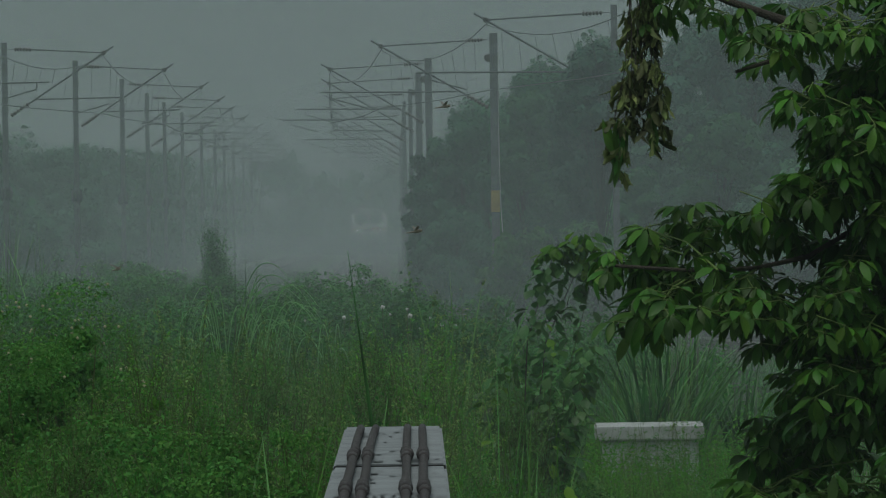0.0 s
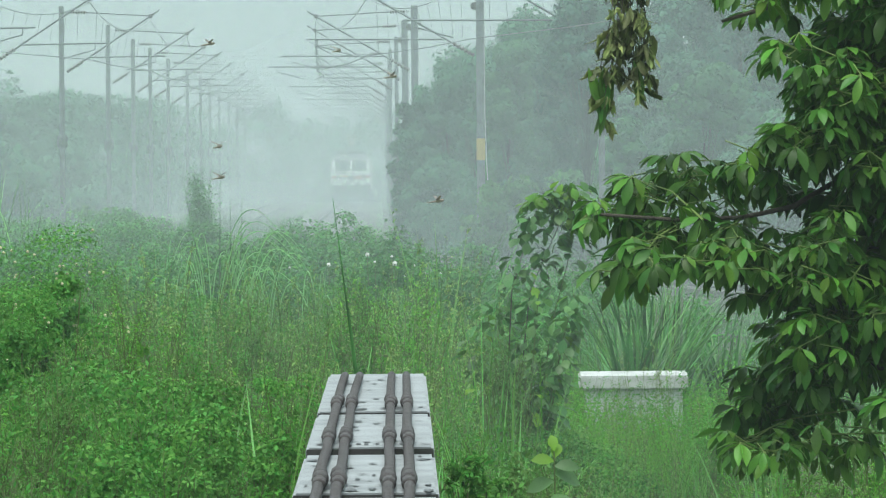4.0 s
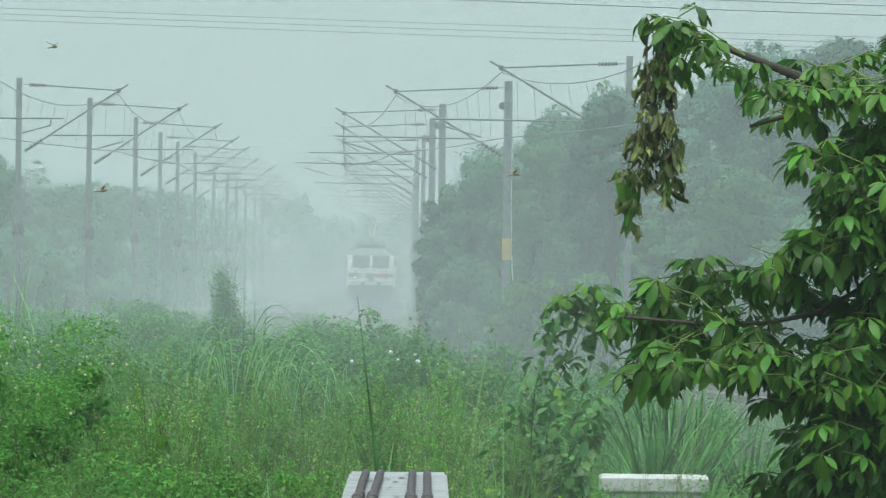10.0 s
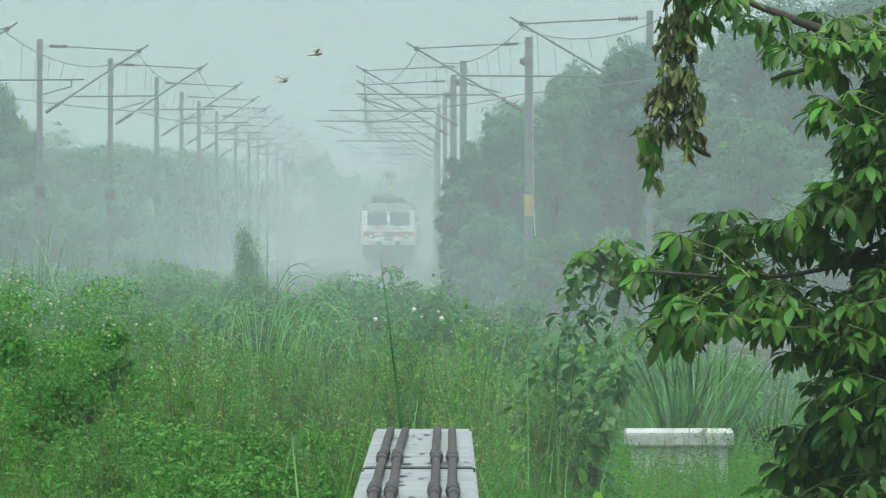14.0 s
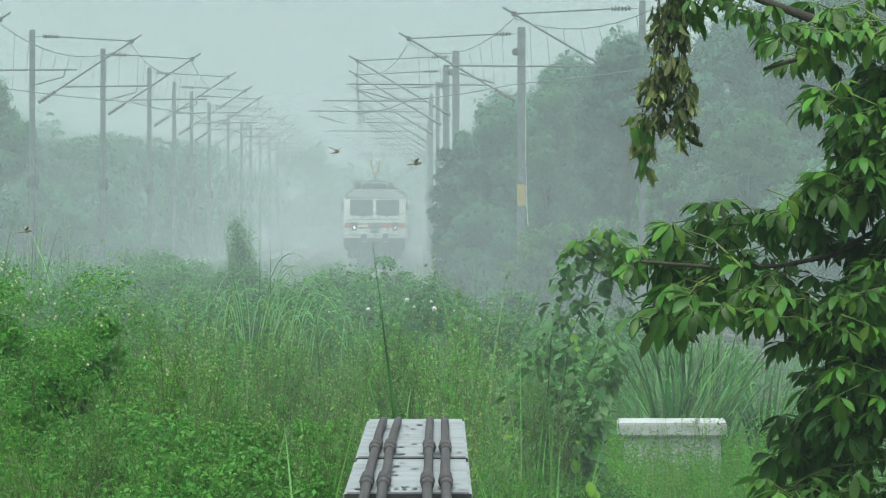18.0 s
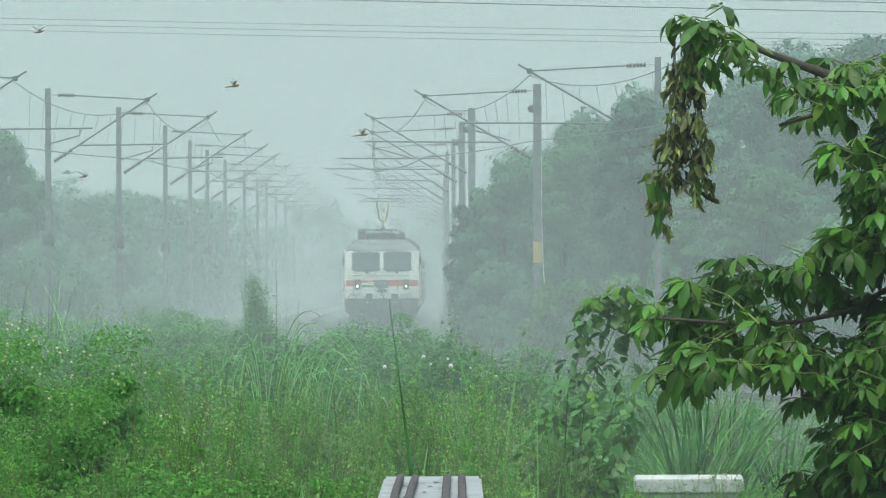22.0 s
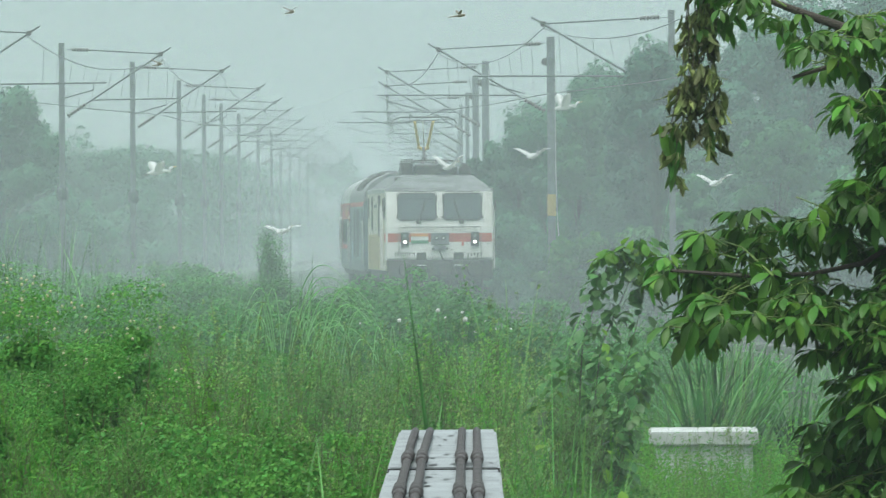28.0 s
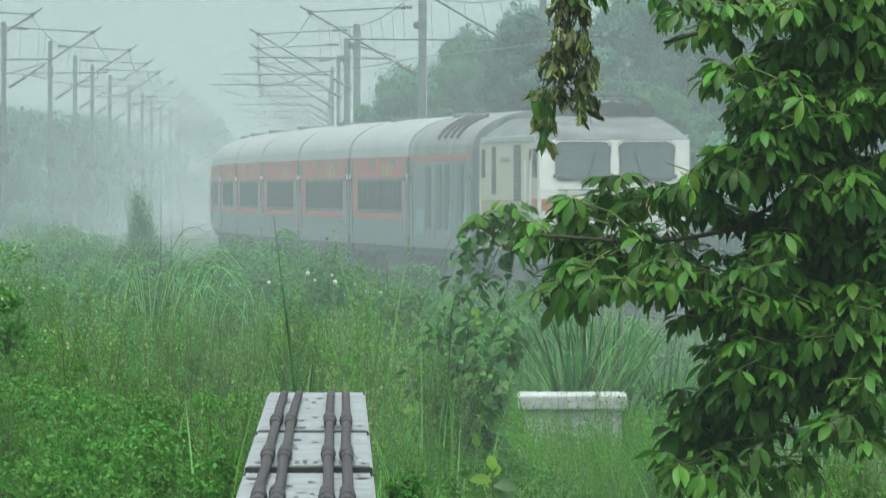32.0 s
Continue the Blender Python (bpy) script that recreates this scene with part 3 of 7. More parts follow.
def letter_bars(t, x0, x1, z0, z1, strokes, hung=True):
    """Painted writing too small to read: upright strokes, hung from a head line."""
    step = (x1 - x0) / strokes
    for k in range(strokes):
        x = x0 + step * (k + 0.5)
        part("lettering", boxes((x - step * 0.22, -0.006, z0 + 0.02 * (k % 3), x + step * 0.2, 0.002, z1)), LETTER, t)
    if hung:
        part("lettering", boxes((x0, -0.0065, z1 - 0.018, x1, 0.002, z1)), LETTER, t)


def locomotive():
    L, W, F = 16.4, 1.54, 1.515
    t = thing("locomotive", "white and cream electric locomotive with a red band and lit headlamps", "locomotive")
    side = [(-W, 1.05), (W, 1.05), (W, 3.31), (-W, 3.31)]
    part("body", prism(side, 0.38, L - 0.38), CREAM_LOCO, t, "cream body side with grime")
    for y0, y1, front in ((0.0, 0.38, True), (L - 0.38, L, False)):
        # the front leans back a little above the waist and narrows towards its face
        bm = bmesh.new()
        prof = [(0.02, 1.355), (0.0, 1.42), (0.0, 2.3), (0.14, 3.31)]
        ys = [(y0 + a) if front else (y1 - a) for a, _ in prof]
        inner = y1 if front else y0
        L_ = [bm.verts.new((-F, y, z)) for (a, z), y in zip(prof, ys)]
        R_ = [bm.verts.new((F, y, z)) for (a, z), y in zip(prof, ys)]
        bl, br, tl, tr = (bm.verts.new((x, inner, z)) for x, z in ((-W, 1.355), (W, 1.355), (-W, 3.31), (W, 3.31)))
        for i in range(3):
            bm.faces.new((L_[i], R_[i], R_[i + 1], L_[i + 1]))
        bm.faces.new((L_[0], L_[1], L_[2], L_[3], tl, bl))
        bm.faces.new((R_[0], br, tr, R_[3], R_[2], R_[1]))
        bm.faces.new((L_[3], R_[3], tr, tl))
        bm.faces.new((L_[0], bl, br, R_[0]))
        bm.faces.new((bl, tl, tr, br))
        bmesh.ops.recalc_face_normals(bm, faces=bm.faces)
        edges = [e for e in bm.edges if len(e.link_faces) == 2 and e.calc_face_angle(0) > 0.5 and abs(e.verts[0].co.y - inner) > 0.2 and abs(e.verts[1].co.y - inner) > 0.2]
        bmesh.ops.bevel(bm, geom=edges, offset=0.045, segments=2, affect="EDGES")
        part("cab", bm, WHITE_LOCO, t, "white painted driving cab")
    # roof: long sooty hips from the gutter up to a raised flat
    bm = bmesh.new()
    rings = [[bm.verts.new(p) for p in ((-w, a, z), (w, a, z), (w, L - a, z), (-w, L - a, z))] for w, a, z in ((W - 0.03, 0.17, 3.312), (W - 0.1, 0.3, 3.40), (1.28, 0.8, 3.56), (1.06, 1.7, 3.74), (0.98, 2.2, 3.79))]
    for a, b in zip(rings, rings[1:]):
        for i in range(4):
            bm.faces.new((a[i], a[(i + 1) % 4], b[(i + 1) % 4], b[i]))
    bm.faces.new(rings[-1])
    bm.faces.new(rings[0][::-1])
    bmesh.ops.recalc_face_normals(bm, faces=bm.faces)
    part("roof", bm, ROOF_GREY, t, "sooty grey hipped roof")
    for s in (-1, 1):
        part("gutter", boxes((s * (W - 0.005) - 0.03, 1.0, 3.27, s * (W - 0.005) + 0.03, L - 1.0, 3.40), bevel=0.02), PALE_ROOF, t, "pale rounded roof shoulder")
    # roof gear
    part("roof_equipment", boxes((-0.62, 2.3, 3.6, 0.6, 3.6, 4.07), bevel=0.07), BLACK_IRON, t, "dark roof equipment")
    part("roof_equipment", boxes((0.68, 2.4, 3.6, 0.98, 3.4, 4.03), bevel=0.09), BLACK_IRON, t, "dark rounded roof box")
    part("roof_equipment", boxes((-1.0, 2.6, 3.6, -0.66, 4.2, 4.15), bevel=0.04), BLACK_IRON, t, "dark roof equipment box")
    for k in range(5):
        part("roof_insulator", lathe(bmesh.new(), [(0.02, 0), (0.045, 0.03), (0.02, 0.06), (0.035, 0.09)], (-0.98 + 0.075 * k, 2.75, 4.15), 8), PORCELAIN, t)
    part("air_conditioner", boxes((-0.55, 3.9, 3.78, 0.45, 4.9, 4.12), bevel=0.08), PLATE_GREY, t, "grey roof unit")
    part("roof_hatch", boxes((-0.8, 5.4, 3.78, 0.8, 8.4, 4.02), bevel=0.05), ROOF_GREY, t)
    part("roof_hatch", boxes((-0.8, 9.0, 3.78, 0.8, 11.0, 4.0), bevel=0.05), ROOF_GREY, t)
    part("roof_rail", tubes([[(-0.74, 2.2, 3.75), (-0.7, 2.2, 4.1), (-0.6, 2.2, 4.2), (0.0, 2.2, 4.22), (0.62, 2.2, 4.18), (0.92, 2.2, 4.04), (1.0, 2.2, 3.8)], [(-0.6, 2.2, 4.2), (-0.6, 5.0, 4.2)], [(0.62, 2.2, 4.18), (0.62, 5.0, 4.18)]], 0.022), BLACK_IRON, t)
    for x in (-0.3, 0.05, 0.4):
        part("roof_insulator", lathe(bmesh.new(), [(0.05, 0), (0.1, 0.05), (0.05, 0.1), (0.1, 0.15), (0.05, 0.2), (0.09, 0.25), (0.04, 0.3)], (x, 5.15, 3.9), 10), PORCELAIN, t)
    for x, r in ((0.09, 0.15), (0.78, 0.14)):
        part("horn", lathe(bmesh.new(), [(r, -0.28), (r * 0.9, -0.22), (r * 0.6, 0.0), (r * 0.5, 0.3)], (x, 2.15, 3.95), 14, "Y"), BLACK_IRON, t, "dark round horn")
    for y in (1.6, 2.0):
        part("roof_clutter", boxes((-1.22, y, 3.5, -1.02, y + 0.25, 3.72), bevel=0.05), BLACK_IRON, t)
    # the rear pantograph is raised
    py = 11.6
    pan = part("pantograph", tubes([[(-0.06, py, 3.8), (-0.06, py, 4.35)], [(0.06, py, 3.8), (0.06, py, 4.35)], [(-0.4, py, 4.2), (0.4, py, 4.2)]], 0.035), PLATE_GREY, t)
    part("lower_arm", tubes([[(0, py, 4.3), (0, py + 0.9, 4.62)]], 0.045), PIPE, pan, "dull brown pantograph arm")
    for s in (-1, 1):
        part("upper_arm", tubes([[(s * 0.13, py + 0.95, 4.66), (s * 0.27, py + 0.3, 5.4)]], 0.042), PANTO_YELLOW, pan, "thin yellow pantograph fork")
    part("guide_rod", tubes([[(0.02, py + 0.9, 4.7), (-0.03, py + 0.35, 5.4)]], 0.014), CREAM_LOCO, pan)
    part("knuckle", tubes([[(-0.16, py + 0.95, 4.66), (-0.08, py + 0.95, 4.6), (0.08, py + 0.95, 4.6), (0.16, py + 0.95, 4.66)]], 0.055), PANTO_YELLOW, pan, "yellow pantograph knuckle")
    for y in (py, py + 0.35):
        part("contact_strip", tubes([[(-0.97, y, 5.32), (-0.9, y, 5.45), (-0.7, y, 5.53), (0.7, y, 5.53), (0.9, y, 5.45), (0.97, y, 5.32)]], 0.02), BLACK_IRON, pan)
    part("strip_frame", tubes([[(-0.42, py, 5.5), (-0.42, py + 0.35, 5.5)], [(0.42, py, 5.5), (0.42, py + 0.35, 5.5)], [(-0.42, py, 5.36), (-0.42, py, 5.6)], [(0.42, py, 5.36), (0.42, py, 5.6)], [(-0.42, py, 5.42), (0.42, py, 5.42)]], 0.018), BLACK_IRON, pan)
    # front
    lean = math.degrees(math.atan2(0.14, 1.01))
    for s in (-1, 1):
        c = s * 0.65
        frame_ob = part("windscreen", rounded_pane(c, 0.56, 0.40, 0.13, -0.03, 0.02), BLACK_IRON, t, "black rubber framed windscreen")
        frame_ob.matrix_basis = Matrix.Translation((0, 0.078, 2.865)) @ pose(0, 0, 0, -lean)
        part("windscreen_pane", rounded_pane(c, 0.52, 0.36, 0.10, -0.04, -0.031), SHIELD_GLASS, frame_ob, "dark glass")
        part("guard_rail", tubes([[(c - 0.56, -0.06, 0.1), (c - 0.57, -0.08, 0.36), (c - 0.5, -0.09, 0.42), (c + 0.5, -0.09, 0.42), (c + 0.57, -0.08, 0.36), (c + 0.56, -0.06, 0.1)], [(c - 0.52, -0.05, 0.24), (c + 0.52, -0.05, 0.24)], [(c - 0.56, -0.05, -0.3), (c + 0.56, -0.05, -0.3)]], 0.011, 5), WINDOW_FRAME, frame_ob, "thin guard rails before the glass")
        for e in (-1, 1):
            part("hinge", boxes((c + e * 0.57 - 0.03, -0.08, -0.34, c + e * 0.57 + 0.03, -0.02, -0.27), bevel=0.01), BLACK_IRON, frame_ob)
        part("wiper", tubes([[(s * 0.61, -0.08, -0.42), (s * 0.5, -0.09, -0.15), (s * 0.41, -0.08, 0.17)]], 0.026, 6), BLACK_IRON, frame_ob)
        part("wiper_motor", boxes((s * 0.61 - 0.07, -0.1, -0.49, s * 0.61 + 0.07, -0.02, -0.40), bevel=0.02), BLACK_IRON, frame_ob)
        lamp = part("headlamp", boxes((s * 1.0 - 0.115, -0.06, 1.73, s * 1.0 + 0.115, 0.02, 2.14), bevel=0.02), BLACK_IRON, t, "dark headlamp housing")
        part("lens", lathe(bmesh.new(), [(0.042, -0.075), (0.042, -0.05)], (s * 1.0, 0, 1.865), 16, "Y"), LAMP_ON, lamp, "lit white headlamp lens")
        part("marker_lens", lathe(bmesh.new(), [(0.05, -0.07), (0.05, -0.05)], (s * 1.0, 0, 2.04), 12, "Y"), PLATE_GREY, lamp)
        buffer(t, s * 0.98, -0.1, 1.08, -0.6)
        part("step_recess", boxes((s * 0.53 - 0.14, -0.02, 1.33, s * 0.53 + 0.14, 0.1, 1.56), bevel=0.006), BLACK_IRON, t)
        part("step_edge", boxes((s * 0.53 - 0.13, -0.2, 1.19, s * 0.53 + 0.13, -0.08, 1.21)), WHITE_LOCO, t, "worn pale step edge")
    letter_bars(t, -1.31, -0.84, 1.43, 1.56, 8)
    part("lettering", boxes((-0.79, -0.006, 1.53, -0.72, 0.002, 1.555)), LETTER, t)
    part("lettering", boxes((-0.745, -0.006, 1.43, -0.725, 0.002, 1.53)), LETTER, t)
    letter_bars(t, 0.76, 1.22, 1.43, 1.55, 5, False)
    part("red_band", boxes((-F + 0.03, -0.005, 1.86, F - 0.03, 0.02, 2.11)), RED_BAND, t)
    for s in (-1, 1):
        part("red_band", boxes((s * (W + 0.003) - 0.004, 0.385, 1.86, s * (W + 0.003) + 0.004, 1.58, 2.11)), RED_BAND, t)
    flag = part("flag_plate", boxes((-0.825, -0.016, 1.82, -0.33, -0.008, 2.11)), WHITE_LOCO, t, "white plate with a green and an orange stripe")
    part("green_stripe", boxes((-0.825, -0.021, 1.82, -0.33, -0.0165, 1.91)), GREEN_PAINT, flag)
    part("orange_stripe", boxes((-0.825, -0.021, 2.02, -0.33, -0.0165, 2.11)), ORANGE_PAINT, flag)
    twin = part("twin_lamp_box", boxes((-0.26, -0.05, 1.78, 0.26, 0.0, 2.12), bevel=0.015), PLATE_GREY, t, "grey box with two unlit lamps")
    for x in (-0.1, 0.1):
        part("lamp_glass", lathe(bmesh.new(), [(0.055, -0.065), (0.065, -0.052)], (x, 0, 1.97), 12, "Y"), BLACK_IRON, twin)
        part("lamp_rim", lathe(bmesh.new(), [(0.02, -0.07), (0.03, -0.066)], (x, 0, 1.97), 10, "Y"), WHITE_LOCO, twin)
    part("handrail", tubes([[(-1.17, -0.02, 1.5), (-1.17, -0.08, 1.6), (-1.17, -0.08, 2.29), (1.17, -0.08, 2.29), (1.17, -0.08, 1.6), (1.17, -0.02, 1.5)]], 0.014, 6), PLATE_GREY, t)
    for x in (-1.0, -0.36, 0.36, 1.0):
        part("rail_foot", boxes((x - 0.02, -0.09, 2.25, x + 0.02, 0.01, 2.29)), PLATE_GREY, t)
    part("socket", boxes((-0.16, -0.06, 1.60, 0.16, 0.01, 1.76), bevel=0.03), PLATE_GREY, t)
    for k in (-0.2, 0.0, 0.2):
        part("hose_cock", lathe(bmesh.new(), [(0.03, -0.12), (0.04, -0.06), (0.025, 0)], (k, 0, 1.67), 8, "Y"), BLACK_IRON, t)
    part("cable", tubes([[(-0.02, -0.1, 1.62), (0.02, -0.14, 1.5), (0.1, -0.14, 1.32)]], 0.018), BLACK_IRON, t)
    part("red_fitting", boxes((0.62, -0.05, 1.74, 0.68, 0.01, 1.87), bevel=0.01), RED_BAND, t)
    part("buffer_beam", boxes((-1.5, -0.1, 0.78, 1.5, 0.25, 1.35), bevel=0.03), BLACK_IRON, t)
    part("coupler", boxes((-0.2, -0.75, 0.92, 0.2, 0.0, 1.25), (-0.3, -0.85, 0.88, 0.3, -0.62, 1.3), bevel=0.05), BLACK_IRON, t)
    for s in (-1, 1):
        part("brake_hose", tubes([[(s * 0.45, -0.1, 1.1), (s * 0.47, -0.35, 0.95), (s * 0.5, -0.4, 0.7), (s * 0.42, -0.38, 0.5)]], 0.03), BLACK_IRON, t)
    guard = bmesh.new()
    for k in range(9):
        x = -1.2 + 0.3 * k
        tube(guard, [(x, -0.15, 0.8), (x * 0.95, -0.45 + abs(x) * 0.18, 0.15)], 0.03, 5)
    part("rail_guard", guard, BLACK_IRON, t)
    part("underframe", boxes((-1.45, 0.2, 0.75, 1.45, L - 0.2, 1.045), (-1.3, 6.6, 0.35, 1.3, 9.8, 0.8), bevel=0.03), BLACK_IRON, t)
    bogie(t, 3.6, 4.4, 3)
    bogie(t, L - 3.6, 4.4, 3)
    # sides: windows, doors and grilles
    for s in (-1, 1):
        X = s * (W + 0.004)
        w = part("side_window", boxes((X - 0.03, 0.5, 2.55, X + 0.012, 1.2, 3.13), bevel=0.008), BLACK_IRON, t)
        part("side_pane", boxes((X - 0.016, 0.58, 2.62, X + 0.016, 1.12, 3.06), bevel=0.003), DARK_GLASS, w)
        d = part("cab_door", boxes((X - 0.014, 1.6, 1.2, X + 0.014, 2.4, 3.2), bevel=0.008), CREAM_LOCO, t)
        part("door_window", boxes((X - 0.02, 1.75, 2.5, X + 0.02, 2.25, 3.12)), DARK_GLASS, d)
        part("handrail", tubes([[(X + s * 0.06, 1.3, 1.1), (X + s * 0.06, 1.3, 2.9)], [(X + s * 0.06, 2.7, 1.1), (X + s * 0.06, 2.7, 2.9)]], 0.024), WHITE_LOCO, t)
        part("mirror", boxes((X + s * 0.06 - 0.03, 0.32, 2.75, X + s * 0.06 + 0.03, 0.36, 3.05), bevel=0.01), BLACK_IRON, t)
        for y, w, z0, z1 in ((4.7, 1.7, 2.06, 3.22), (11.4, 1.0, 2.2, 3.2), (14.4, 0.8, 2.55, 3.15)):
            v = part("louvre", boxes((X - 0.01, y, z0, X + 0.01, y + w, z1), bevel=0.005), BLACK_IRON, t, "dark side grille")
            part("louvre_slats", boxes(*[(X - 0.02, y + 0.06, z0 + 0.05 + 0.1 * j, X + 0.02, y + w - 0.06, z0 + 0.08 + 0.1 * j) for j in range(int((z1 - z0 - 0.05) / 0.1))]), WINDOW_FRAME, v)
        for k in range(3):
            part("lettering", boxes((X - 0.006, 7.6 + 0.9 * k, 2.86, X + 0.006, 8.2 + 0.9 * k, 2.96)), PLATE_GREY, t)
        part("lower_panel", boxes((X - 0.003, 2.45, 1.06, X + 0.003, L - 1.2, 2.08)), MUSTARD_LOCO, t, "dull mustard lower side")
        part("cab_step", boxes((s * 1.4 - 0.12, 1.7, 0.5, s * 1.4 + 0.12, 2.3, 0.54), (s * 1.4 - 0.12, 1.7, 0.8, s * 1.4 + 0.12, 2.3, 0.84)), BLACK_IRON, t)
    return t


def coach_shell(t, L, red, W=1.60):
    roof = [(W * math.cos(a) if abs(math.cos(a)) > 1e-6 else 0.0, 3.10 + 0.92 * math.sin(a) ** 0.85) for a in [math.pi * k / 20 for k in range(21)]]
    part("roof", prism([(W, 3.06)] + roof + [(-W, 3.06)], 0.0, L), COACH_ROOF if red else POWER_ROOF, t, "pale silver curved roof" if red else "sooty grey curved roof", False)
    sides = [(-W, 0.98), (W, 0.98), (W, 3.06), (-W, 3.06)]
    part("body", prism(sides, 0.0, L), COACH_GREY, t, "grey coach body")
    part("end_wall", prism([(-W * 0.97, 1.1), (W * 0.97, 1.1), (W * 0.97, 3.1), (0.9, 3.85), (-0.9, 3.85), (-W * 0.97, 3.1)], -0.03, -0.004), COACH_GREY, t)
    for y0, y1 in ((-0.34, -0.031), (L + 0.002, L + 0.34)):
        part("gangway", prism([(-0.55, 1.3), (0.55, 1.3), (0.55, 3.3), (-0.55, 3.3)], y0, y1), BLACK_IRON, t)
    part("underframe", boxes((-1.5, 0.1, 0.8, 1.5, L - 0.1, 0.975), (-1.2, 6.5, 0.3, 1.2, L - 6.5, 0.8), bevel=0.03), BLACK_IRON, t)
    part("roof_vent", boxes((-0.7, L - 3.0, 3.94, 0.7, L - 1.4, 4.045), bevel=0.03), ROOF_GREY, t, "dark roof air unit")
    bogie(t, 3.0, 2.7, 2)
    bogie(t, L - 3.0, 2.7, 2)
    for s in (-1, 1):
        X = s * (W + 0.003)
        part("sill_stripe", boxes((X - 0.003, 0.02, 1.0, X + 0.003, L - 0.02, 1.08)), PLATE_GREY, t)
        for y in (0.2, L - 1.0):
            d = part("door", boxes((X - 0.012, y, 1.15, X + 0.012, y + 0.8, 2.98), bevel=0.006), COACH_GREY, t)
            part("door_window", boxes((X - 0.016, y + 0.2, 2.0, X + 0.016, y + 0.6, 2.6)), DARK_GLASS, d)
            part("grab_rail", tubes([[(X + s * 0.05, y - 0.06, 1.2), (X + s * 0.05, y - 0.06, 2.5)], [(X + s * 0.05, y + 0.86, 1.2), (X + s * 0.05, y + 0.86, 2.5)]], 0.014), PALE_ROOF, d)


def passenger_coach():
    L = 20.5
    t = thing("passenger_coach", "red and grey railway coach with dark windows and silver roof", "railway coach", "coaches of the train")
    coach_shell(t, L, True)
    W = 1.60
    for s in (-1, 1):
        X = s * (W + 0.003)
        part("red_band", boxes((X - 0.004, 0.02, 2.56, X + 0.004, L - 0.02, 3.06)), COACH_RED, t, "dull red upper side")
        part("red_band", boxes((X - 0.004, 1.05, 1.60, X + 0.004, L - 1.05, 1.74)), COACH_RED, t, "dull red stripe under windows")
        for y0, y1 in ((1.05, 1.5), (L - 2.9, L - 1.05)):
            part("red_panel", boxes((X - 0.004, y0, 1.742, X + 0.004, y1, 2.558)), COACH_RED, t)
        part("window_band", boxes((X - 0.004, 1.52, 1.742, X + 0.004, L - 2.92, 2.558)), WINDOW_FRAME, t, "dark window band")
        for k in range(9):
            y = 1.6 + 1.79 * k
            w = part("window", boxes((X - 0.008, y, 1.78, X + 0.008, y + 1.62, 2.53), bevel=0.004), WINDOW_FRAME, t)
            part("pane", boxes((X - 0.011, y + 0.05, 1.82, X + 0.011, y + 1.57, 2.49)), DARK_GLASS, w)
        for y in (5.2, 6.6, 8.0):
            part("class_mark", boxes((X - 0.008, y, 2.62, X + 0.008, y + 0.55, 2.9)), YELLOW, t, "yellow painted mark")
        for y in (4.2, 11.5):
            part("roof_grille", boxes((X - 0.008, y, 2.84, X + 0.008, y + 1.3, 3.0)), PLATE_GREY, t)
        for y in (0.1, L - 0.1):
            part("side_lamp", lathe(bmesh.new(), [(0.06, -0.03), (0.06, 0.03)], (X, y, 2.6), 8, "X"), WHITE_LOCO, t, "small white side lamp")
        for y0, y1 in ((0.0, 0.75), (L - 0.75, L)):
            part("end_panel", boxes((X - 0.006, y0, 2.6 if y0 else 2.4, X + 0.006, y1, 3.05)), BRIGHT_RED, t, "fresh red end panel")
    return t


def power_car():
    L = 19.4
    t = thing("generator_car", "grey railway power car with louvred sides and no windows", "railway coach", "coaches of the train")
    coach_shell(t, L, False)
    W = 1.60
    for s in (-1, 1):
        X = s * (W + 0.003)
        part("red_band", boxes((X - 0.004, 0.3, 2.92, X + 0.004, L - 0.3, 3.06)), COACH_RED, t)
        for y, h, z0 in ((2.6, 0.9, 1.2), (7.0, 1.3, 1.4), (9.3, 1.3, 1.4), (12.6, 1.6, 1.4)):
            v = part("louvre", boxes((X - 0.01, y, z0, X + 0.01, y + h, 2.85), bevel=0.006), WINDOW_FRAME, t)
            part("louvre_slats", boxes(*[(X - 0.02, y + 0.06, z0 + 0.08 + 0.12 * j, X + 0.02, y + h - 0.06, z0 + 0.12 + 0.12 * j) for j in range(int((2.75 - z0) / 0.12))]), WINDOW_FRAME, v)
        for y in (4.2, 5.6, 11.2):
            part("side_door", boxes((X - 0.008, y, 1.2, X + 0.008, y + 1.0, 2.85), bevel=0.004), COACH_GREY, t)
        for y in (1.0, 5.4, 14.8):
            part("blue_panel", boxes((X - 0.005, y, 1.3, X + 0.005, y + 2.4, 1.85)), COACH_BLUE, t, "faded pale blue panel")
        for k in range(4):
            part("roof_rib", tube(bmesh.new(), [(s * (W + 0.01) * math.cos(radians(a)), 5.0 + k * 1.9, 3.10 + 0.93 * math.sin(radians(a)) ** 0.85) for a in (16, 26, 36, 48, 58)], 0.07, 6), BLACK_IRON, t, "dark roof vent slot")
    return t


loco = locomotive()
car = power_car()
first_coach = passenger_coach()
train = [(loco, 0.0, 16.4), (car, 17.2, 19.4), (first_coach, 37.3, 20.5)]
for i in range(7):
    train.append((copy_thing(first_coach, Matrix.Identity(4)), 37.3 + 21.2 * (i + 1), 20.5))


def train_front(t):
    """Where the front of the train stands along the line."""
    return 442.0 - 26.6 * (t - 25.0)

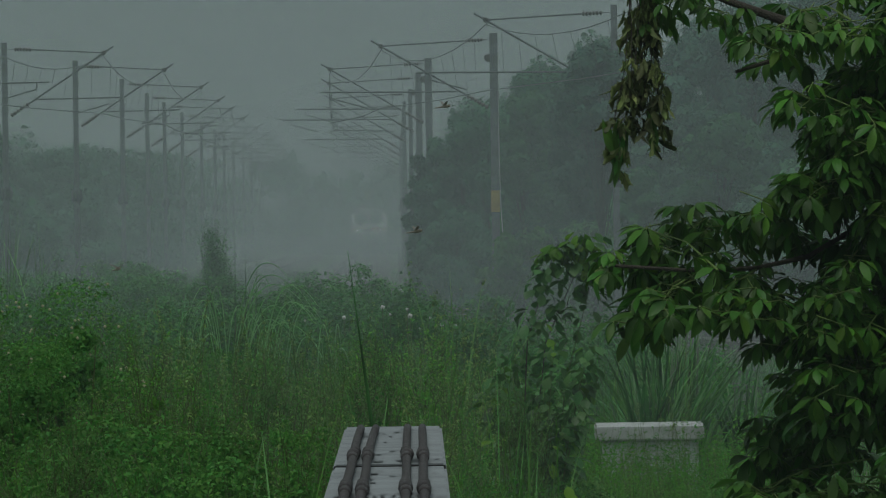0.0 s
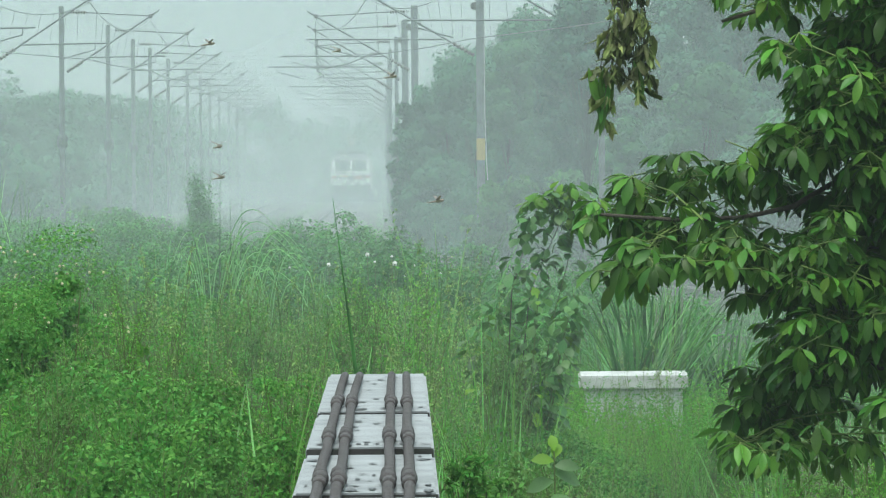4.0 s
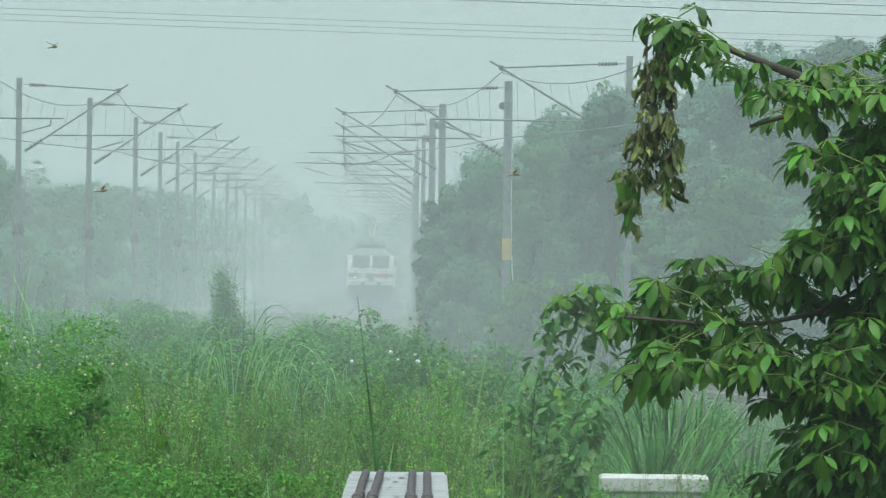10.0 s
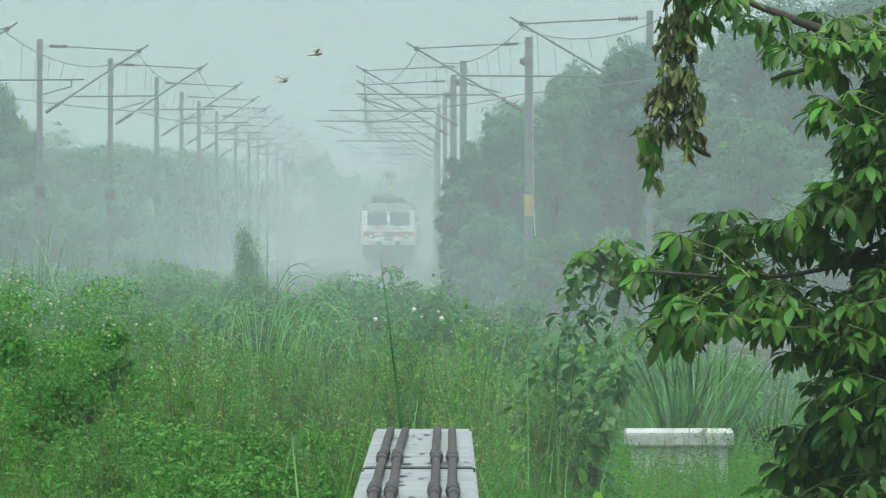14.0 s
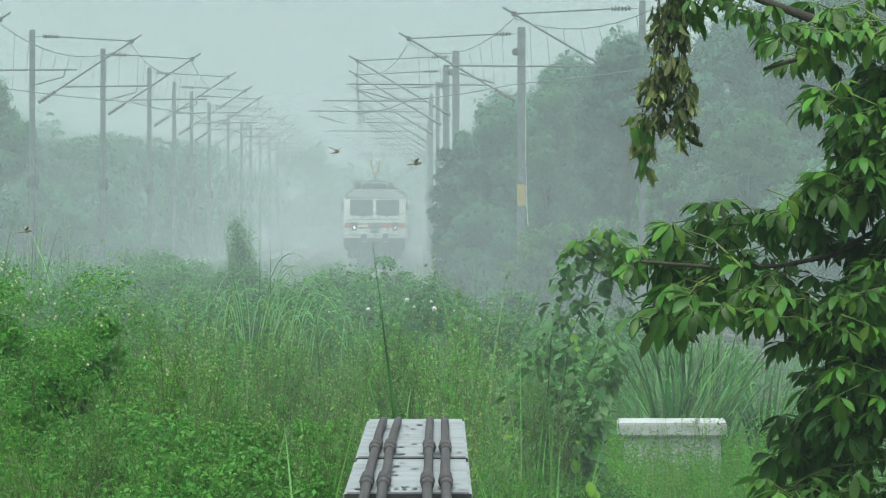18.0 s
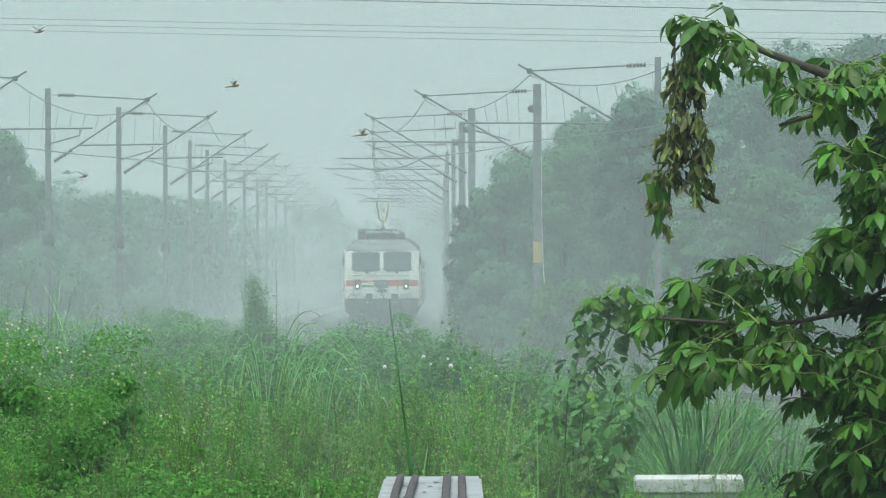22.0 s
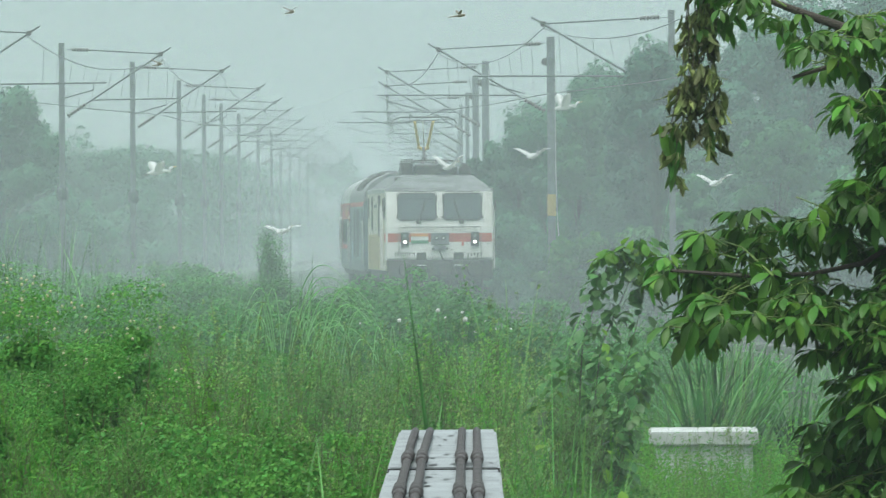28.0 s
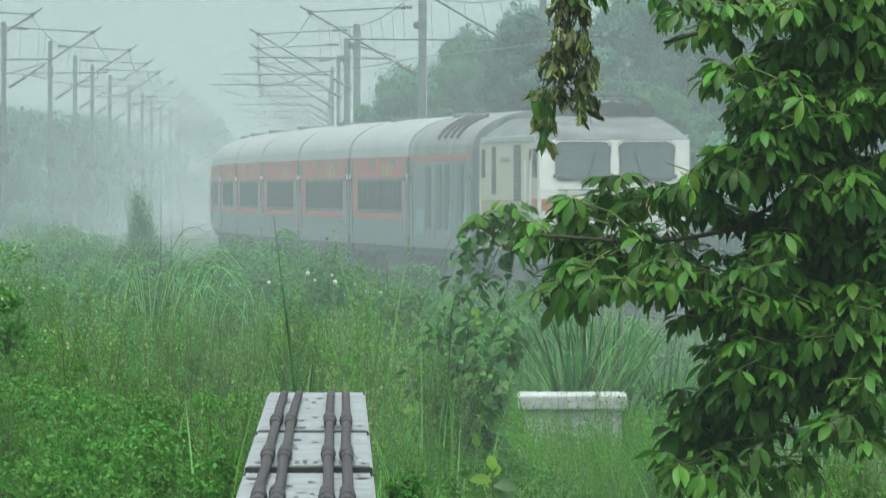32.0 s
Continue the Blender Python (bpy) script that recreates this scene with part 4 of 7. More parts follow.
# ---- the pipe wall and the white box ----
def sloped_slab(x0, x1, y0, y1, z0, z1, thick, bevel=0.0):
    """A flat slab from y0 to y1 whose top rises from z0 to z1."""
    bm = bmesh.new()
    v = [bm.verts.new((x, y, z - d)) for d in (thick, 0.0) for y, z in ((y0, z0), (y1, z1)) for x in (x0, x1)]
    for f in ((0, 2, 3, 1), (4, 5, 7, 6), (0, 1, 5, 4), (2, 6, 7, 3), (0, 4, 6, 2), (1, 3, 7, 5)):
        bm.faces.new([v[k] for k in f])
    if bevel:
        bmesh.ops.bevel(bm, geom=bm.edges[:], offset=bevel, segments=2, affect="EDGES")
    return bm


def pipe_wall():
    t = thing("pipe_wall", "long low whitewashed concrete wall with four dark brown pipes along its top", "wall")
    x0, x1 = -0.356, 0.1205
    spans = [(53.3, 62.2, 1.289, 1.304), (46.9, 52.85, 1.278, 1.286), (41.0, 46.3, 1.259, 1.264), (34.0, 40.6, 1.242, 1.254)]
    for y0, y1, z0, z1 in spans:
        part("slab", sloped_slab(x0, x1, y0, y1, z0, z1, 0.07, 0.012), CONCRETE, t, "dirty whitewashed concrete slab, wet and peeling")
        # block and edge strip are near-black: the shade of the slab gaps, as colour
        part("wall_block", boxes((x0 + 0.04, y0 + 0.02, GROUND_Z, x1 - 0.04, y1 - 0.02, z0 - 0.069)), STAIN_AND_SHADE, t, "wall under the slab, coloured near-black as gap shade")
        part("slab_edge", boxes((x0 + 0.003, y0 - 0.012, z0 - 0.068, x1 - 0.003, y0 - 0.001, z0 - 0.006)), STAIN_AND_SHADE, t, "slab edge coloured near-black as gap shade")
        rnd = random.Random(int(y0))
        for k in range(34):
            xs, ys = rnd.uniform(x0 + 0.03, x1 - 0.03), rnd.uniform(y0 + 0.3, y1 - 0.3)
            if k % 3 == 0:
                ys = y0 + rnd.uniform(0.15, 0.9)
            top = z0 + (z1 - z0) * (ys - y0) / (y1 - y0)
            b, m = bmesh.new(), rnd.randint(6, 9)
            wide, deep = rnd.uniform(0.006, 0.03), rnd.uniform(0.03, 0.16) * (1.6 if k % 3 == 0 else 1.0)
            ring = [b.verts.new((xs + wide * rnd.uniform(0.5, 1.2) * math.cos(6.283 * j / m), ys + deep * rnd.uniform(0.5, 1.2) * math.sin(6.283 * j / m), top + 0.004)) for j in range(m)]
            b.faces.new(ring)
            part("stain", b, STAIN_AND_SHADE, t, "")
    rnd = random.Random(4)
    for near_x, far_x in ((-0.273, -0.268), (-0.212, -0.196), (-0.046, -0.046), (0.024, 0.024)):
        line, joints = [], []
        for y0, y1, z0, z1 in reversed(spans):
            bow, n = rnd.uniform(-0.006, 0.006), 8
            for i in range(n + 1):
                y = y0 - 0.05 + ((60.7 if y1 > 60 else y1) - y0 + 0.08) * i / n
                px = near_x + (far_x - near_x) * min(max((y - 53.0) / 9.0, 0.0), 1.0)
                line.append((px + bow * math.sin(3.14 * i / n), y, z0 + (z1 - z0) * (y - y0) / (y1 - y0) + 0.0195))
            joints.append((px, line[-n - 1], y0, z0))
        p = part("pipe", tube(bmesh.new(), line, 0.0192, 10), PIPE, t, "", True)
        for _, (x, _, z), y, top in joints:
            for along, big in ((0.35, 0.024), (0.95, 0.0285), (1.6, 0.0255)):
                part("coupling", lathe(bmesh.new(), [(0.0195, -0.28), (big, -0.15), (big, 0.18), (0.0195, 0.3)], (x + rnd.uniform(-0.004, 0.004), y + along, top + 0.023), 10, "Y"), PIPE, p, "", True)
    return t


pipe_wall()


def cable_box():
    t = thing("cable_box", "white painted concrete cable box with a thick lid standing in weeds", "box")
    y, x0, x1 = 110.0, 1.545, 2.49
    part("lid", sloped_slab(x0, x1, y, y + 0.75, 0.505, 0.535, 0.12, 0.014), BOX_WHITE, t, "thick white lid with chipped edges")
    part("body", boxes((x0 + 0.05, y + 0.05, GROUND_Z, x1 - 0.05, y + 0.7, 0.384), bevel=0.01), BOX_WHITE, t)
    for z in (0.22, 0.12):
        part("vent_slot", boxes((1.96, y + 0.044, z, 2.1, y + 0.052, z + 0.012)), PLATE_GREY, t)
    return t


cable_box()

# ---- plants ----
RNG = np.random.default_rng(7)


def stem_template(points, radius):
    """A thin flat stem, narrowing upwards."""
    V, n = [], len(points)
    for i, p in enumerate(points):
        r = radius * (1 - 0.7 * i / max(n - 1, 1))
        V += [(p[0] - r, p[1], p[2]), (p[0] + r, p[1], p[2])]
    return np.array(V), [(2 * i, 2 * i + 1, 2 * i + 3, 2 * i + 2) for i in range(n - 1)]


def weed(rnd, height, stems, leaves, size, spread, slim=0.45):
    """A bushy weed: thin stems with many small leaves. Returns leaves and stems as templates."""
    L, S = [], []
    for s in range(stems):
        a, lean = rnd.uniform(0, 6.283), rnd.uniform(0.05, spread)
        h = height * rnd.uniform(0.65, 1.0)
        pts = [(math.cos(a) * lean * h * k * k, math.sin(a) * lean * h * k * k, h * k) for k in (0, 0.55, 1.0)]
        S.append(stem_template(pts, 0.004))
        for j in range(leaves):
            k = rnd.uniform(0.12, 1.0) ** 0.8
            q = (math.cos(a) * lean * h * k * k, math.sin(a) * lean * h * k * k, h * k)
            off = rnd.uniform(0, 0.05) + 0.06 * (1 - k)
            b = rnd.uniform(0, 6.283)
            z = size * rnd.uniform(0.6, 1.25)
            m = Matrix.Translation((q[0] + off * math.cos(b), q[1] + off * math.sin(b), q[2])) @ Euler((rnd.uniform(-0.2, 1.1), rnd.uniform(-0.4, 0.4), b - 1.571)).to_matrix().to_4x4()
            L.append(moved(leaf_simple(z, z * slim), m))
    return merged(L), merged(S)


def seed_weed(rnd, height, size):
    """A slender weed with fine side twigs and tiny seed heads."""
    L, S, P = [], [], []
    for s in range(4):
        a, lean, h = rnd.uniform(0, 6.283), rnd.uniform(0.03, 0.22), height * rnd.uniform(0.7, 1.0)
        pts = [(math.cos(a) * lean * h * k * k, math.sin(a) * lean * h * k * k, h * k) for k in (0, 0.55, 1.0)]
        S.append(stem_template(pts, 0.003))
        for j in range(12):
            k = rnd.uniform(0.35, 1.0)
            q = Vector((math.cos(a) * lean * h * k * k, math.sin(a) * lean * h * k * k, h * k))
            b, r = rnd.uniform(0, 6.283), rnd.uniform(0.03, 0.14) * (1.2 - k)
            e = q + Vector((math.cos(b) * r, math.sin(b) * r, r * 1.1))
            S.append(stem_template([q, e], 0.0018))
            for i in range(4):
                f = q.lerp(e, 0.3 + 0.23 * i)
                m = Matrix.Translation(f) @ Euler((rnd.uniform(-1.1, 0.4), rnd.uniform(-0.6, 0.6), rnd.uniform(0, 6.283))).to_matrix().to_4x4()
                (P if k > 0.62 else L).append(moved(leaf_simple(size * rnd.uniform(0.5, 1.1), size * 0.4), m))
    return merged(L), merged(S), merged(P)


def sprig(rnd, height, leaves, size, slim):
    """One upright shoot: a thin stem with side twigs and small rising leaves, denser towards the tip."""
    L, S = [], []
    a, lean = rnd.uniform(0, 6.283), rnd.uniform(0.0, 0.2)
    stem = lambda k: Vector((math.cos(a) * lean * height * k * k, math.sin(a) * lean * height * k * k, height * k))
    S.append(stem_template([stem(k) for k in (0, 0.55, 1.0)], 0.0028))
    twigs = []
    for j in range(7):
        k, b, r = rnd.uniform(0.25, 0.85), rnd.uniform(0, 6.283), rnd.uniform(0.12, 0.26) * height
        q = stem(k)
        e = q + Vector((math.cos(b) * r * 0.6, math.sin(b) * r * 0.6, r * (1.15 - 0.4 * k)))
        twigs.append((q, e))
        S.append(stem_template([q, e], 0.0018))
    for j in range(leaves):
        if j % 3:
            q, e = twigs[j % 7]
            p = q.lerp(e, rnd.uniform(0.15, 1.05))
        else:
            p = stem(rnd.uniform(0.3, 1.0) ** 0.7)
        b, z = rnd.uniform(0, 6.283), size * rnd.uniform(0.6, 1.25)
        m = Matrix.Translation(p) @ Euler((rnd.uniform(0.0, 1.15), rnd.uniform(-0.5, 0.5), b)).to_matrix().to_4x4()
        L.append(moved(leaf_simple(z, z * slim * rnd.uniform(0.7, 1.2), rnd.uniform(-0.1, 0.3)), m))
    return merged(L), merged(S)


def tuft(rnd, height, blades, width, splay, lean=(0.05, 0.5)):
    T = []
    for i in range(blades):
        m = Matrix.Translation((rnd.gauss(0, 0.05), rnd.gauss(0, 0.05), 0)) @ Matrix.Rotation(rnd.uniform(0, 6.283), 4, "Z") @ Matrix.Rotation(-rnd.uniform(0, splay), 4, "X")
        T.append(moved(blade_shape(height * rnd.uniform(0.5, 1.0), width * rnd.uniform(0.7, 1.2), rnd.uniform(*lean), rnd), m))
    return merged(T)


prnd = random.Random(11)


def weed_top(x, y):
    """How high the weeds reach above the rail, over the plan."""
    side = x / y
    wave = 0.55 * noise.noise((x * 0.9, y * 0.07, 3.0)) + 0.28 * noise.noise((x * 2.4, y * 0.2, 9.0))
    if y < 70:
        top = 0.86 if x < -0.3 else (0.75 if x < 0.55 else 0.5)
    elif y < 118:
        low = 0.2 if y < 104 else 0.36
        top = 0.95 if side < 0.0035 else (low if side > 0.0085 else 0.95 + (low - 0.95) * (side - 0.0035) / 0.005)
    elif y < 175:
        top = 0.85 if side < 0.004 else (0.75 if side < 0.011 else (1.0 if side < 0.0215 else 0.1))
        wave *= 0.7
    else:
        top = 0.8 if side < 0.004 else (0.7 if side < 0.012 else ((0.5 if side < 0.022 else 0.08) if y < 206 else 0.05))
        wave *= 0.6
    return top + wave


def field(y0, y1, count, near_track=True, left=-0.043, right=0.050):
    """Places over the seen wedge, even over the plan."""
    out = []
    while len(out) < count:
        y = math.sqrt(prnd.uniform(y0 * y0, y1 * y1))
        x = prnd.uniform(left, right) * y
        if -0.40 < x < 0.20 and y < 63.6:
            continue
        if 1.5 < x < 2.53 and 109.0 < y < 111.0:
            continue
        if 0.18 < x < 0.72 and y < 74:
            continue
        if x / y < -0.022 and 66 < y < 79:
            continue
        if y > 140 and abs(x - track_x(y)) < 2.5 or y > 205 and abs(x - track_x(y) + TRACK_GAP) < 2.5:
            continue
        out.append((x, y))
    return out


def sown(name, label, category, templates, mats, places, base, spread=0.15, tall=None):
    """Plants at places: templates is a list of tuples of meshes, one for each of mats."""
    n = len(places)
    pick = RNG.integers(0, len(templates), n)
    at = np.array([(x, y, GROUND_Z - 0.03) for x, y in places])
    want = np.array([(tall or weed_top)(x, y) - GROUND_Z for x, y in places])
    scale = want / base * RNG.uniform(1 - spread, 1 + spread, n)
    ms = euler_np(RNG.normal(0, 0.06, n), RNG.normal(0, 0.06, n), RNG.uniform(0, 6.283, n), scale, at)
    root = thing(name, label, category, kind="stuff")
    for k, (nm, mat) in enumerate(mats):
        ob = new(nm, repeated(nm, [(templates[i][k], ms[pick == i]) for i in range(len(templates))], mat))
        ob.parent = root
        ob["kind"] = "stuff"
    return root


near_weeds = [weed(prnd, 1.6, 7, 40, 0.024, 0.2, 0.36) for i in range(6)]
fine_weeds = [seed_weed(prnd, 1.6, 0.024) for i in range(5)]
mid_weeds = [weed(prnd, 1.6, 7, 40, 0.030, 0.28, 0.4) for i in range(6)]
box_weeds = [weed(prnd, 1.6, 6, 30, 0.062, 0.26, 0.34) for i in range(5)]
far_weeds = [weed(prnd, 1.6, 7, 26, 0.055, 0.35, 0.5) for i in range(5)]
tufts = [(tuft(prnd, 1.5, 16, 0.014, 0.3),) for i in range(5)]
GREEN = [("leaves", WEED_LEAF), ("stems", STEM)]

sown("weeds", "dense waist-high green weeds with small leaves", "weeds", near_weeds, GREEN, field(56, 78, 200), 1.6, 0.28)
sown("seeding_weeds", "slender weeds with fine reddish seed heads", "weeds", fine_weeds, GREEN + [("seeds", SEED)], field(66, 118, 520), 1.3, 0.3)
sown("weeds", "dense green weeds with small leaves in haze", "weeds", mid_weeds[:3], GREEN, field(78, 132, 140), 1.6, 0.26)
sown("weeds", "dull grey-green feathery weeds in haze", "weeds", mid_weeds[3:], [("leaves", GREY_WEED), ("stems", STEM)], field(76, 132, 150), 1.6, 0.3)
sown("hedge_weeds", "hazy low thicket of green weeds and creepers", "weeds", far_weeds, [("leaves", WEED_LEAF_FAR), ("stems", STEM)], field(132, 255, 240), 1.6, 0.2)
sown("grass", "tall arching green grass among weeds", "grass", tufts, [("blades", GRASS_BLADE)], field(60, 130, 180, True, -0.02), 1.25, 0.35)
sown("grass", "pale green grass beyond the thicket", "grass", tufts, [("blades", GRASS_BLADE)], field(120, 300, 420), 1.45, 0.25)


def by_box(x, y):
    return 0.30 + 0.34 * noise.noise((x * 2.6, y * 0.5, 5.0)) - (0.12 if abs(x - 2.1) < 0.2 else 0.0)


def by_track(x, y):
    return (0.45 if x < 0.0245 * y else 0.32) + 0.16 * noise.noise((x * 0.7, y * 0.1, 8.0))


def on_bed(x, y):
    return 0.12 + 0.3 * noise.noise((x * 0.6, y * 0.08, 4.0))


bed_places = [(track_x(y) - prnd.uniform(1.9, 8.6) + (10.6 if i % 9 == 0 else 0.0), y) for i, y in enumerate([prnd.uniform(225, 680) for i in range(2400)])]
sown("grass", "hazy grass and weeds overgrowing the second track", "grass", tufts, [("blades", TUSSOCK_BLADE)], bed_places, 1.4, 0.3, on_bed)
sown("weeds", "hazy low weeds overgrowing the second track", "weeds", far_weeds, [("leaves", WEED_LEAF_FAR), ("stems", STEM)], bed_places[:900], 1.7, 0.3, on_bed)
verge = [(brnd0.uniform(0.012, 0.048) * y, y) for brnd0 in (random.Random(9),) for y in [brnd0.uniform(128, 204) for i in range(700)]]
sown("grass", "tall hazy grass on the overgrown verge of the track", "grass", tufts, [("blades", TUSSOCK_BLADE)], verge, 1.35, 0.3, by_track)
sown("weeds", "hazy weeds on the overgrown verge of the track", "weeds", far_weeds, GREEN, verge[:460], 1.9, 0.25, by_track)
round_box = [(prnd.uniform(1.1, 3.1), prnd.uniform(101.0, 109.4)) for i in range(750)]
sown("weeds", "fine pale green weeds growing in front of the box", "weeds", box_weeds, GREEN, round_box[:430], 1.45, 0.25, by_box)
sown("seeding_weeds", "slender weeds with small seed heads before the box", "weeds", fine_weeds, GREEN + [("seeds", SEED)], round_box[:70], 1.35, 0.3, by_box)


def bush(x, y, height, width, leaf, count, mat, label, name="bush", category="bush", slim=0.55):
    """A bush with several stems and an uneven leafy crown."""
    rnd = random.Random(int(x * 100 + y * 7))
    t = thing(name, label, category, at=pose(x, y, GROUND_Z))
    tips = []
    for s in range(7):
        a, r = rnd.uniform(0, 6.283), rnd.uniform(0.1, 0.45) * width
        h = height * rnd.uniform(0.6, 0.92)
        pts = [(0.1 * r * math.cos(a), 0.1 * r * math.sin(a), 0), (0.5 * r * math.cos(a), 0.5 * r * math.sin(a), 0.5 * h), (r * math.cos(a), r * math.sin(a), h)]
        part("stem", tube(bmesh.new(), pts, [0.02, 0.014, 0.005], 5), BARK, t)
        tips += [Vector(pts[1]).lerp(Vector(pts[2]), f) for f in (0.2, 0.5, 0.8, 1.0)]
    L = []
    for i in range(count):
        c = rnd.choice(tips)
        p = c + Vector((rnd.gauss(0, 0.16 * width), rnd.gauss(0, 0.16 * width), rnd.gauss(0, 0.13 * height)))
        p.z = min(max(p.z, 0.06 * height), height * rnd.uniform(0.9, 1.08))
        z = leaf * rnd.uniform(0.6, 1.3)
        m = Matrix.Translation(p) @ Euler((rnd.uniform(-1.2, 0.2), rnd.uniform(-0.4, 0.4), rnd.uniform(0, 6.283))).to_matrix().to_4x4()
        L.append(moved(leaf_shape(z, z * slim, 0.25) if leaf > 0.09 else leaf_simple(z, z * slim), m))
    v, f = merged(L)
    ob = new("foliage", repeated("foliage", [((v, f), np.eye(4)[None, :3])], mat))
    ob.parent = t
    return t


SPRIGS = {}


def sprigs_of(leaf, slim):
    """Five kinds of shoot for a leaf size, built once."""
    key = (leaf, slim)
    if key not in SPRIGS:
        SPRIGS[key] = [sprig(random.Random(900 + i), leaf * 17, 30, leaf, slim) for i in range(5)]
    return SPRIGS[key]


def mound(x, y, height, width, leaf, count, mat, label, seed, flowers=None, slim=0.5, full=False):
    """A dense uneven bush: weedy ones are a stand of upright shoots, broad-leaved ones clumps of outward leaves."""
    g = np.random.default_rng(seed)
    t = thing("bush", label, "bush", "bushes of the overgrown field", at=pose(x, y, GROUND_Z))
    for s in range(4):
        a, r = g.uniform(0, 6.283), g.uniform(0.1, 0.35) * width
        part("stem", tube(bmesh.new(), [(0.02 * s, 0, 0), (0.5 * r * math.cos(a), 0.5 * r * math.sin(a), 0.5 * height), (r * math.cos(a), r * math.sin(a), 0.85 * height)], [0.012, 0.008, 0.004], 5), STEM, t)

    # clumps of leaves with dark gaps between them
    ph = g.uniform(0, 6.283, 3)
    clumps = 46 if leaf < 0.033 or leaf > 0.04 else 84
    c_th, c_u = g.uniform(0, 6.283, clumps), g.uniform(0.05, 1.0, clumps) ** 0.7
    c_lump = 1 + 0.16 * np.sin(3 * c_th + 5 * c_u + ph[0]) + 0.13 * np.sin(5 * c_th - 7 * c_u + ph[1])
    c_rad = width / 2 * np.sqrt(np.clip(1.02 - c_u ** 2.4, 0.02, None)) * c_lump * g.uniform(0.8, 1.05, clumps)
    c_at = np.stack((c_rad * np.cos(c_th), c_rad * np.sin(c_th), height * c_u * g.uniform(0.88, 1.0, clumps)), 1)
    c_size = width * g.uniform(0.08, 0.15, clumps) * (46 / clumps) ** 0.5 * (1.5 if full else 1.0)

    def dome(n, inner, outer):
        i = g.choice(clumps, n, p=c_size ** 2 / np.sum(c_size ** 2))
        d = g.normal(size=(n, 3))
        d /= np.linalg.norm(d, axis=1)[:, None]
        d[:, 2] = np.abs(d[:, 2]) * np.where(g.random(n) < 0.8, 1, -0.6)
        p = c_at[i] + d * (c_size[i] * g.uniform(inner, outer, n))[:, None] * np.array([1.0, 1.0, 0.8])
        p[:, 2] = np.maximum(p[:, 2], 0.03)
        return d, p

    small = leaf_simple(leaf, leaf * slim)
    weedy = mat in (WEED_LEAF, GREY_WEED, LIGHT_WEED) and leaf < 0.033
    if weedy:
        kinds, n = sprigs_of(leaf, 0.34), count // 24
        _, p = dome(n, 0.2, 1.0)
        p[:, 2] = np.maximum(p[:, 2] - leaf * 17 * g.uniform(0.45, 0.95, n), -0.02)
        ms = euler_np(g.normal(0, 0.16, n), g.normal(0, 0.16, n), g.uniform(0, 6.283, n), g.uniform(0.7, 1.25, n), p)
        pick = g.integers(0, 5, n)
        leaves = [(kinds[k][0], ms[pick == k]) for k in range(5)]
        ob = new("stems", repeated("stems", [(kinds[k][1], ms[pick == k]) for k in range(5)], STEM))
        ob.parent, ob["kind"] = t, "stuff"
    else:
        d, p = dome(count, 0.7, 1.08)
        ms = facing_np(d * np.array([1, 1, 0.9]) + np.array([0, 0, 0.25 if leaf < 0.05 else 0.6]), g, 0.42, g.uniform(0.6, 1.35, count), p)
        n3 = count // 12
        top = p[g.integers(0, count, n3)] + np.stack((g.normal(0, 0.02, n3), g.normal(0, 0.02, n3), g.uniform(0.0, 0.08, n3) * height), 1)
        up = euler_np(g.uniform(-0.3, 1.2, n3), g.normal(0, 0.4, n3), g.uniform(0, 6.283, n3), g.uniform(0.6, 1.2, n3), top)
        leaves = [(small, np.concatenate((ms, up)))]
    d2, q = dome(count // (2 if full else 5), 0.2, 0.8 if full else 0.6)
    core = facing_np(d2, g, 0.5, g.uniform(0.8, 1.2, len(q)), q * np.array([0.7, 0.7, 0.88]))
    ob = new("foliage", repeated("foliage", leaves + [(leaf_simple(leaf * 1.7, leaf * 0.9), core)], mat))
    ob.parent = t
    if flowers:
        num, mat_f, size = flowers
        _, f = dome(num * 3, 1.0, 1.15)
        f = f[np.argsort(-f[:, 2] + 0.3 * f[:, 1])[:num]]
        petals = merged([moved(leaf_simple(size, size * 0.8), Matrix.Rotation(6.283 * k / 5, 4, "Y") @ Matrix.Rotation(1.2, 4, "X")) for k in range(5)])
        ob = new("blossom", repeated("blossom", [(petals, euler_np(np.zeros(num), np.zeros(num), np.zeros(num), np.ones(num), f))], mat_f))
        ob.parent = t
    return t


brnd = random.Random(31)
MOUND = ("bright green weedy bush with fine small leaves", "dark green leafy bush in an overgrown field", "fresh green bush of small-leaved weeds")
placed = []


def free(x, y, gap):
    if any((x - a) ** 2 + ((y - b) / 5) ** 2 < gap * gap for a, b in placed):
        return False
    placed.append((x, y))
    return True


# near bushes along both sides of the pipe wall
for k in range(400):
    y = brnd.uniform(43, 76)
    x = brnd.uniform(-0.042, 0.05) * y
    if -0.72 < x < 0.5 and y < 64 or x > 0.5 and y > 60 or not free(x, y, 0.42):
        continue
    top = (1.0 if x < -0.3 else 0.62) + brnd.uniform(-0.3, 0.34)
    if top < 2.3 - 0.0245 * y:
        continue
    mound(x, y, top - GROUND_Z, brnd.uniform(0.55, 1.0), (0.03, 0.024, 0.028, 0.024)[k % 4], (3000, 3600, 3200, 3600)[k % 4], (WEED_LEAF, GREY_WEED, LIGHT_WEED, WEED_LEAF)[k % 4], MOUND[k % 3], 100 + k)
